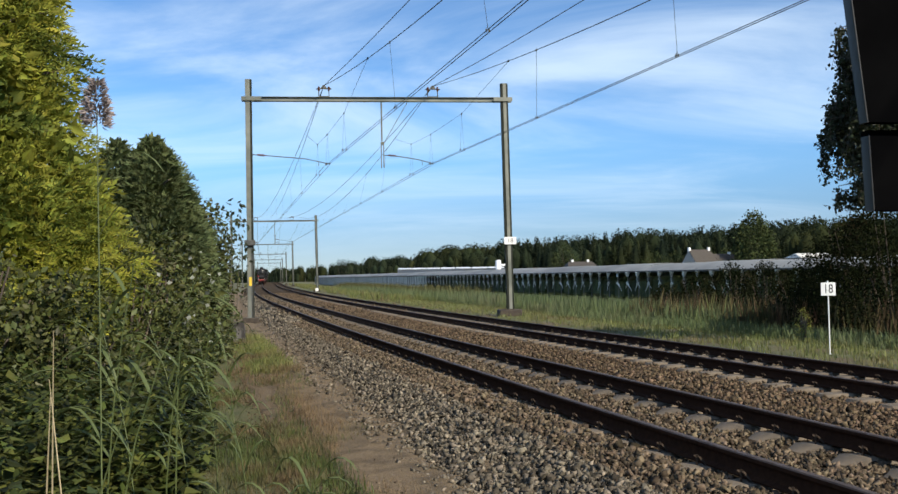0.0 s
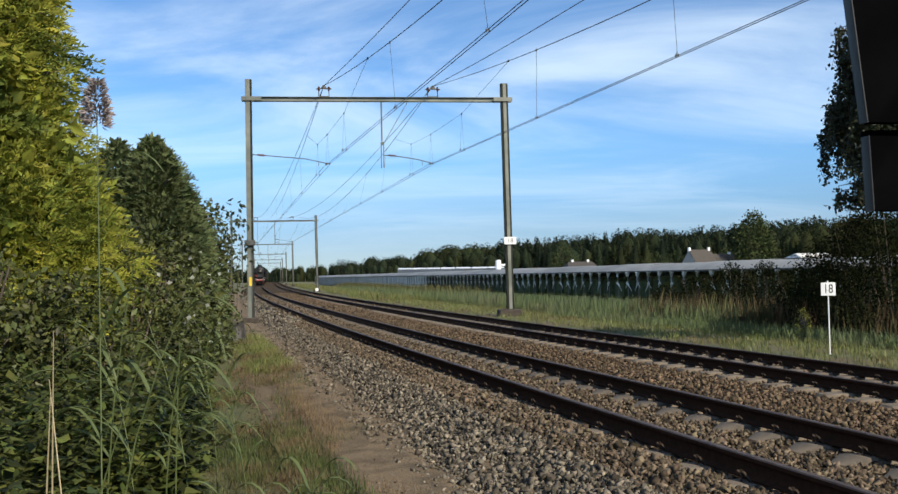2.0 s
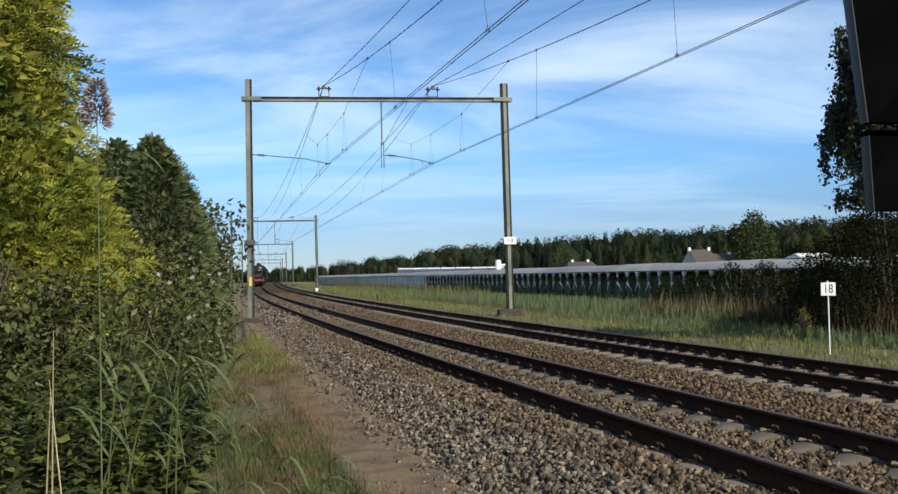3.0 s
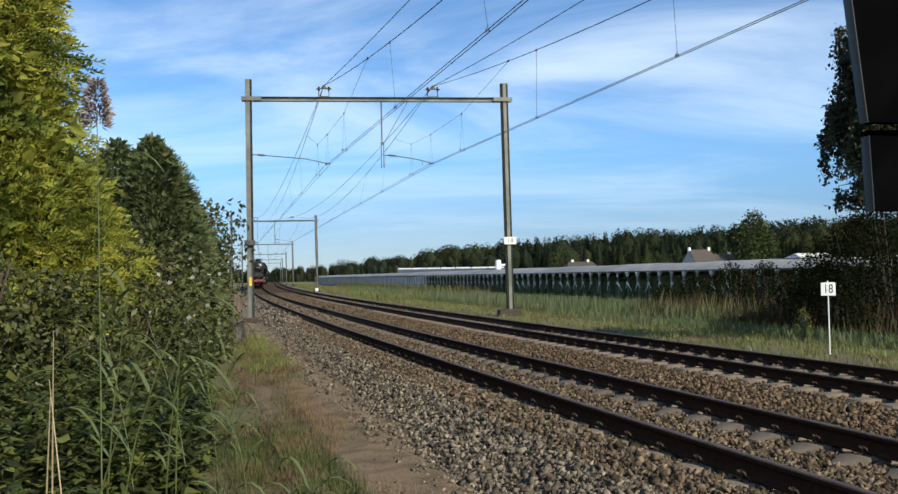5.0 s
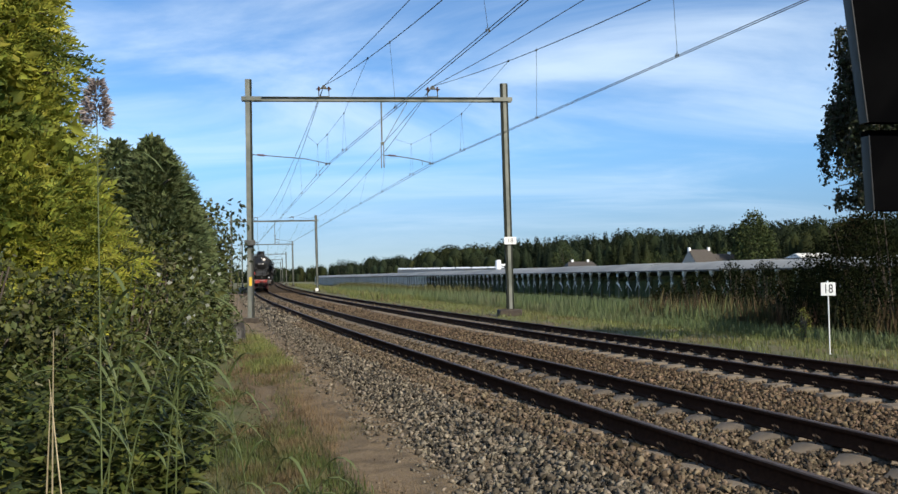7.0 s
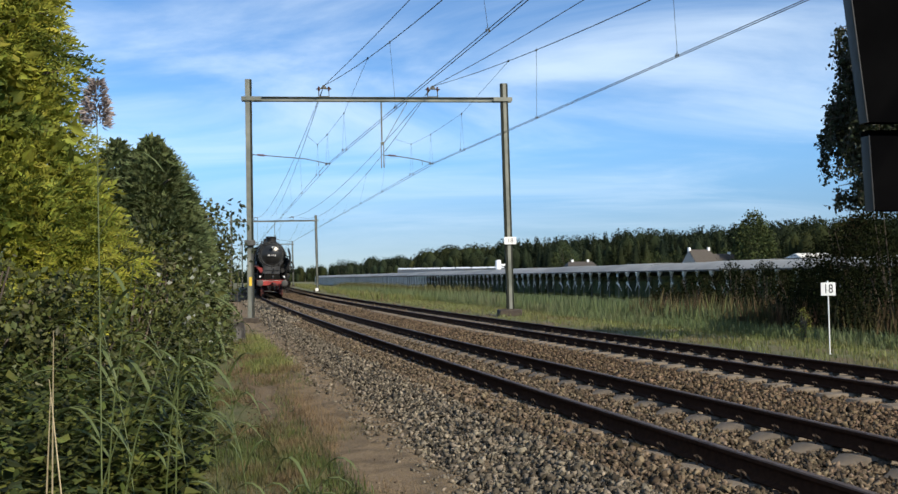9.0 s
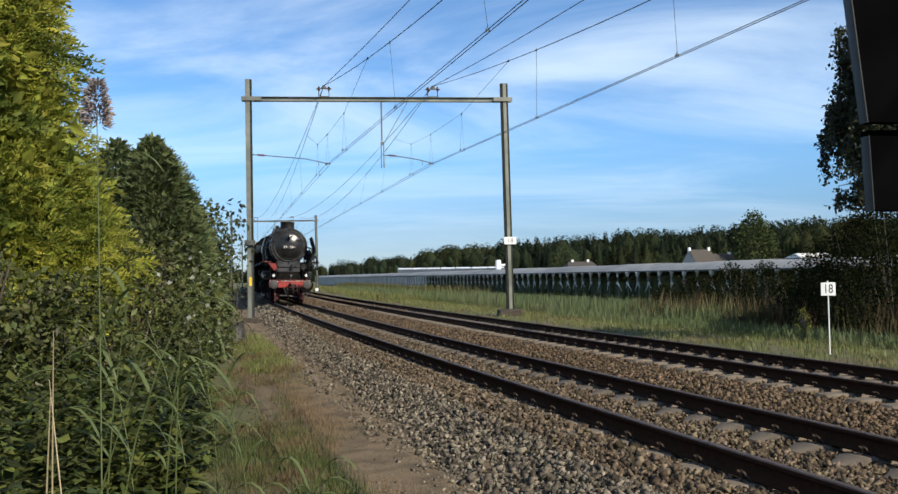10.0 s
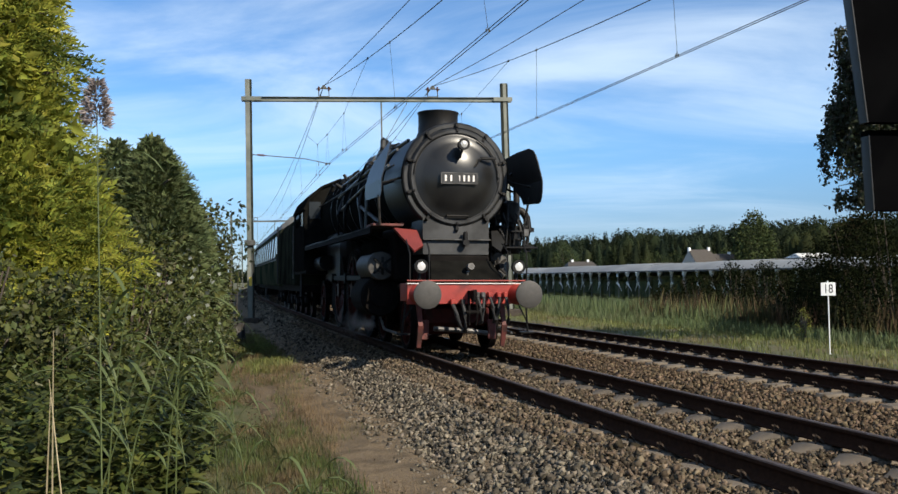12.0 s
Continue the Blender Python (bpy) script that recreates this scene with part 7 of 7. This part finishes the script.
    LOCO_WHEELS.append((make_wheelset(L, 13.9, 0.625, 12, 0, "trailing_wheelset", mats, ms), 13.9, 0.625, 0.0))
    part("bogie_frame", Shape().box((-0.55, 3.2, 0.62), (0.08, 3.2, 0.4), 0.03).box((0.55, 3.2, 0.62), (0.08, 3.2, 0.4), 0.03).box((0, 3.2, 0.7), (1.1, 0.6, 0.25), 0.03).box((0, 1.45, 0.62), (1.2, 0.08, 0.3), 0.03).box((0, 3.2, 0.48), (1.0, 2.7, 0.42), 0.05), M["wheel_red"], L, "dirty red bogie frame, toned dark for shade")


make_loco()
RODS = []
for d in (-1, 1):
    sh = Shape().box((d * 0.93, 8.25, 1.0), (0.06, 4.75, 0.13), 0.02)
    for y in (5.95, 8.25, 10.55):
        sh.cyl((d * 0.88, y, 1.0), (d * 1.0, y, 1.0), 0.13, seg=16)
    RODS.append((part("coupling_rod", sh, M["rod"], loco, "oily steel coupling rod, toned dark for shade"), 0 if d < 0 else 90))


def simple_bogie(root, y, mats, ms, wb=2.5, r=0.46):
    b = part("bogie", Shape().box((-1.0, y, 0.6), (0.12, wb + 1.0, 0.24), 0.03).box((1.0, y, 0.6), (0.12, wb + 1.0, 0.24), 0.03).box((0, y, 0.66), (2.0, 0.5, 0.2), 0.03), M["under"], root)
    for d in (-1, 1):
        for e in (-1, 1):
            part("axle_box", Shape().box((d * 1.05, y + e * wb / 2, r), (0.2, 0.3, 0.3), 0.03), M["under"], b)
            part("spring", Shape().cyl((d * 1.05, y + e * (wb / 2 - 0.35), 0.45), (d * 1.05, y + e * (wb / 2 - 0.35), 0.75), 0.08, seg=10), M["under"], b)
    return [(make_wheelset(root, y + e * wb / 2, r, 0, 0, "wheelset", mats, ms), y + e * wb / 2, r, 0.0) for e in (-1, 1)]


tender = thing("tender", "black coal and water tender behind the locomotive", "tender")
TENDER_WHEELS = []


def make_tender():
    """Origin at its front end, y to the rear; 7.7 m long."""
    T = tender
    prof = [(-1.45, 1.1), (-1.45, 3.05), (-1.25, 3.35), (-0.9, 3.45), (0.9, 3.45), (1.25, 3.35), (1.45, 3.05), (1.45, 1.1)]
    part("tank", Shape().plate(prof, 1, 0.1, 7.6), M["cleading"], T, "long black water tank")
    part("coal_bunker", Shape().hull([(-1.15, 0.3, 3.4), (1.15, 0.3, 3.4), (-1.15, 4.6, 3.4), (1.15, 4.6, 3.4), (-1.0, 0.5, 3.75), (1.0, 0.5, 3.75), (-1.0, 4.4, 3.75), (1.0, 4.4, 3.75)]), M["loco_black"], T)
    part("water_hatch", Shape().box((0, 6.2, 3.52), (1.2, 0.9, 0.14), 0.03), M["loco_black"], T)
    part("frame", Shape().box((0, 3.85, 0.98), (2.5, 7.6, 0.24), 0.03), M["under"], T)
    for y in (1.3, 2.6, 3.9, 5.2, 6.5):
        for d in (-1, 1):
            part("rib", Shape().box((d * 1.455, y, 2.05), (0.012, 0.03, 1.9), 0.003), M["soot"], T)
    for d in (-1, 1):
        part("ladder", Shape().tube([(d * 1.5, 7.3, 1.1), (d * 1.5, 7.3, 3.4)], 0.018, 6).tube([(d * 1.5, 7.55, 1.1), (d * 1.5, 7.55, 3.4)], 0.018, 6), M["loco_black"], T)
    ms = {}
    for y in (1.9, 5.8):
        TENDER_WHEELS.extend(simple_bogie(T, y, (M["wheel_red"], M["under"]), ms, 1.9, 0.5))


make_tender()
COACHES = []


def make_coach():
    """Origin at its front end, y to the rear; 26.4 m long."""
    K = thing("passenger_coach", "dark green passenger coach with a grey roof", "coach", "coaches of the train")
    side = [(-1.36, 1.0), (-1.41, 1.5), (-1.41, 2.4), (-1.33, 3.2), (-1.28, 3.4)]
    body = side + [(-p[0], p[1]) for p in side[::-1]]
    part("body", Shape().plate(body, 1, 0.35, 26.05), M["coach_green"], K, "dark green riveted body")
    roof = [(-1.30, 3.36), (-1.24, 3.55), (-1.0, 3.78), (-0.6, 3.96), (0, 4.04), (0.6, 3.96), (1.0, 3.78), (1.24, 3.55), (1.30, 3.36)]
    part("roof", Shape().plate(roof, 1, 0.3, 26.1), M["coach_roof"], K, "curved grey roof")
    pane = Shape().box((0, 0, 0), (0.02, 1.2, 0.86), 0.004).mesh("pane", M["glassdark"])
    fr = Shape()
    for z in (-0.46, 0.46):
        fr.box((0, 0, z), (0.05, 1.34, 0.06), 0.008)
    for y in (-0.64, 0.64):
        fr.box((0, y, 0), (0.05, 0.06, 0.86), 0.008)
    frame_me = fr.mesh("window_frame", M["coach_trim"])
    for d in (-1, 1):
        for k in range(11):
            y = 2.9 + k * 2.06
            w = part("window_frame", frame_me, None, K, "pale metal window frame", m=pose(d * 1.385, y, 2.66, 0, -d * 5, 0))
            part("pane", pane, None, w, m=pose(d * 0.004, 0, 0))
        for y in (1.25, 25.15):
            dr = part("door", Shape().box((d * 1.405, y, 2.15), (0.04, 0.85, 2.1), 0.01), M["coach_green"], K)
            part("pane", Shape().box((d * 1.40, y, 2.7), (0.06, 0.5, 0.75), 0.01), M["glassdark"], dr)
        part("waist_line", Shape().box((d * 1.415, 13.2, 2.12), (0.016, 25.6, 0.05), 0.003), M["coach_trim"], K, "pale waist line")
    part("underframe", Shape().box((0, 13.2, 0.9), (2.3, 25.4, 0.22), 0.03).box((0.3, 11, 0.62), (1.9, 3.0, 0.45), 0.05).box((-0.3, 16, 0.62), (1.7, 2.2, 0.45), 0.05), M["under"], K)
    for y in (0.1, 26.3):
        part("gangway", Shape().box((0, y, 2.1), (0.9, 0.44, 2.1), 0.1), M["hose"], K)
    ms = {}
    simple_bogie(K, 3.7, (M["under"], M["grey_steel"]), ms)
    simple_bogie(K, 22.7, (M["under"], M["grey_steel"]), ms)
    return K


COACHES.append(make_coach())
for k in range(4):
    COACHES.append(copy_thing(COACHES[0], Matrix()))



def make_steam():
    """Thin steam from the cylinder cocks: a loose drift of tiny flecks."""
    r = np.random.default_rng(77)
    n = 9000
    u = r.random(n) ** 0.7
    P = np.stack([-1.25 - 0.25 * u + r.normal(0, 0.07, n) * (0.5 + 1.4 * u), 2.9 + 1.5 * u + r.normal(0, 0.12, n), 0.42 - 0.06 * u + r.normal(0, 0.06, n) * (0.6 + 1.3 * u)], 1)
    P[:, 2] = np.maximum(P[:, 2], 0.06)
    ln = r.uniform(0.003, 0.009, n)
    ob = thing("steam", "thin grey steam drifting from the cylinder cocks", "steam", kind="stuff", data=leaf_mesh("steam", P, unit(r.normal(size=(n, 3))), ln, ln, M["mist"], r))
    return ob


steam = make_steam()

# ---- movement ----
S12, V12, ACC = 8.03, 17.75, 0.22


def run(t):
    """Distance of the front buffers along the line at t seconds: the train slows a little."""
    u = 12.0 - t
    return S12 + V12 * u + ACC * u * u


def on_two(front, a, b):
    """Pose of a vehicle whose front end is at front and which rests on the track a and b metres behind it."""
    p, q = on_track(front + a), on_track(front + b)
    d = q.translation - p.translation
    return Matrix.Translation(p.translation) @ pose(0, 0, 0, 0, 0, math.degrees(math.atan2(-d.x, d.y))) @ pose(0, 0, 0, 0, CANT, 0) @ pose(0, -a, 0)


def motions():
    tenths = [k / 10 for k in range(121)]
    walk(loco, [(t, on_two(run(t), 3, 11)) for t in tenths])
    walk(steam, [(t, on_two(run(t), 3, 11)) for t in tenths])
    walk(tender, [(t, on_two(run(t) + 16.35, 1.9, 5.8)) for t in tenths])
    for k, c in enumerate(COACHES):
        walk(c, [(t, on_two(run(t) + 24.2 + 26.4 * k, 3.7, 22.7)) for t in tenths])
    each = [k / 30 for k in range(361)]
    for ob, y, r, _ in LOCO_WHEELS + TENDER_WHEELS:
        walk(ob, [(t, pose(0, y, r, math.degrees((run(0) - run(t)) / r))) for t in each])
    for c in COACHES:
        for ob in [o for o in c.children if o.name.startswith("wheelset")]:
            y, r = ob.matrix_basis.translation.y, 0.46
            walk(ob, [(t, pose(0, y, r, math.degrees((run(0) - run(t)) / 0.52))) for t in each])
    for ob, ph in RODS:
        rows = []
        for t in each:
            a = (run(0) - run(t)) / 1.0 + radians(ph)
            rows.append((t, pose(0, -0.33 * math.sin(a), 0.33 * math.cos(a))))
        walk(ob, rows)


motions()
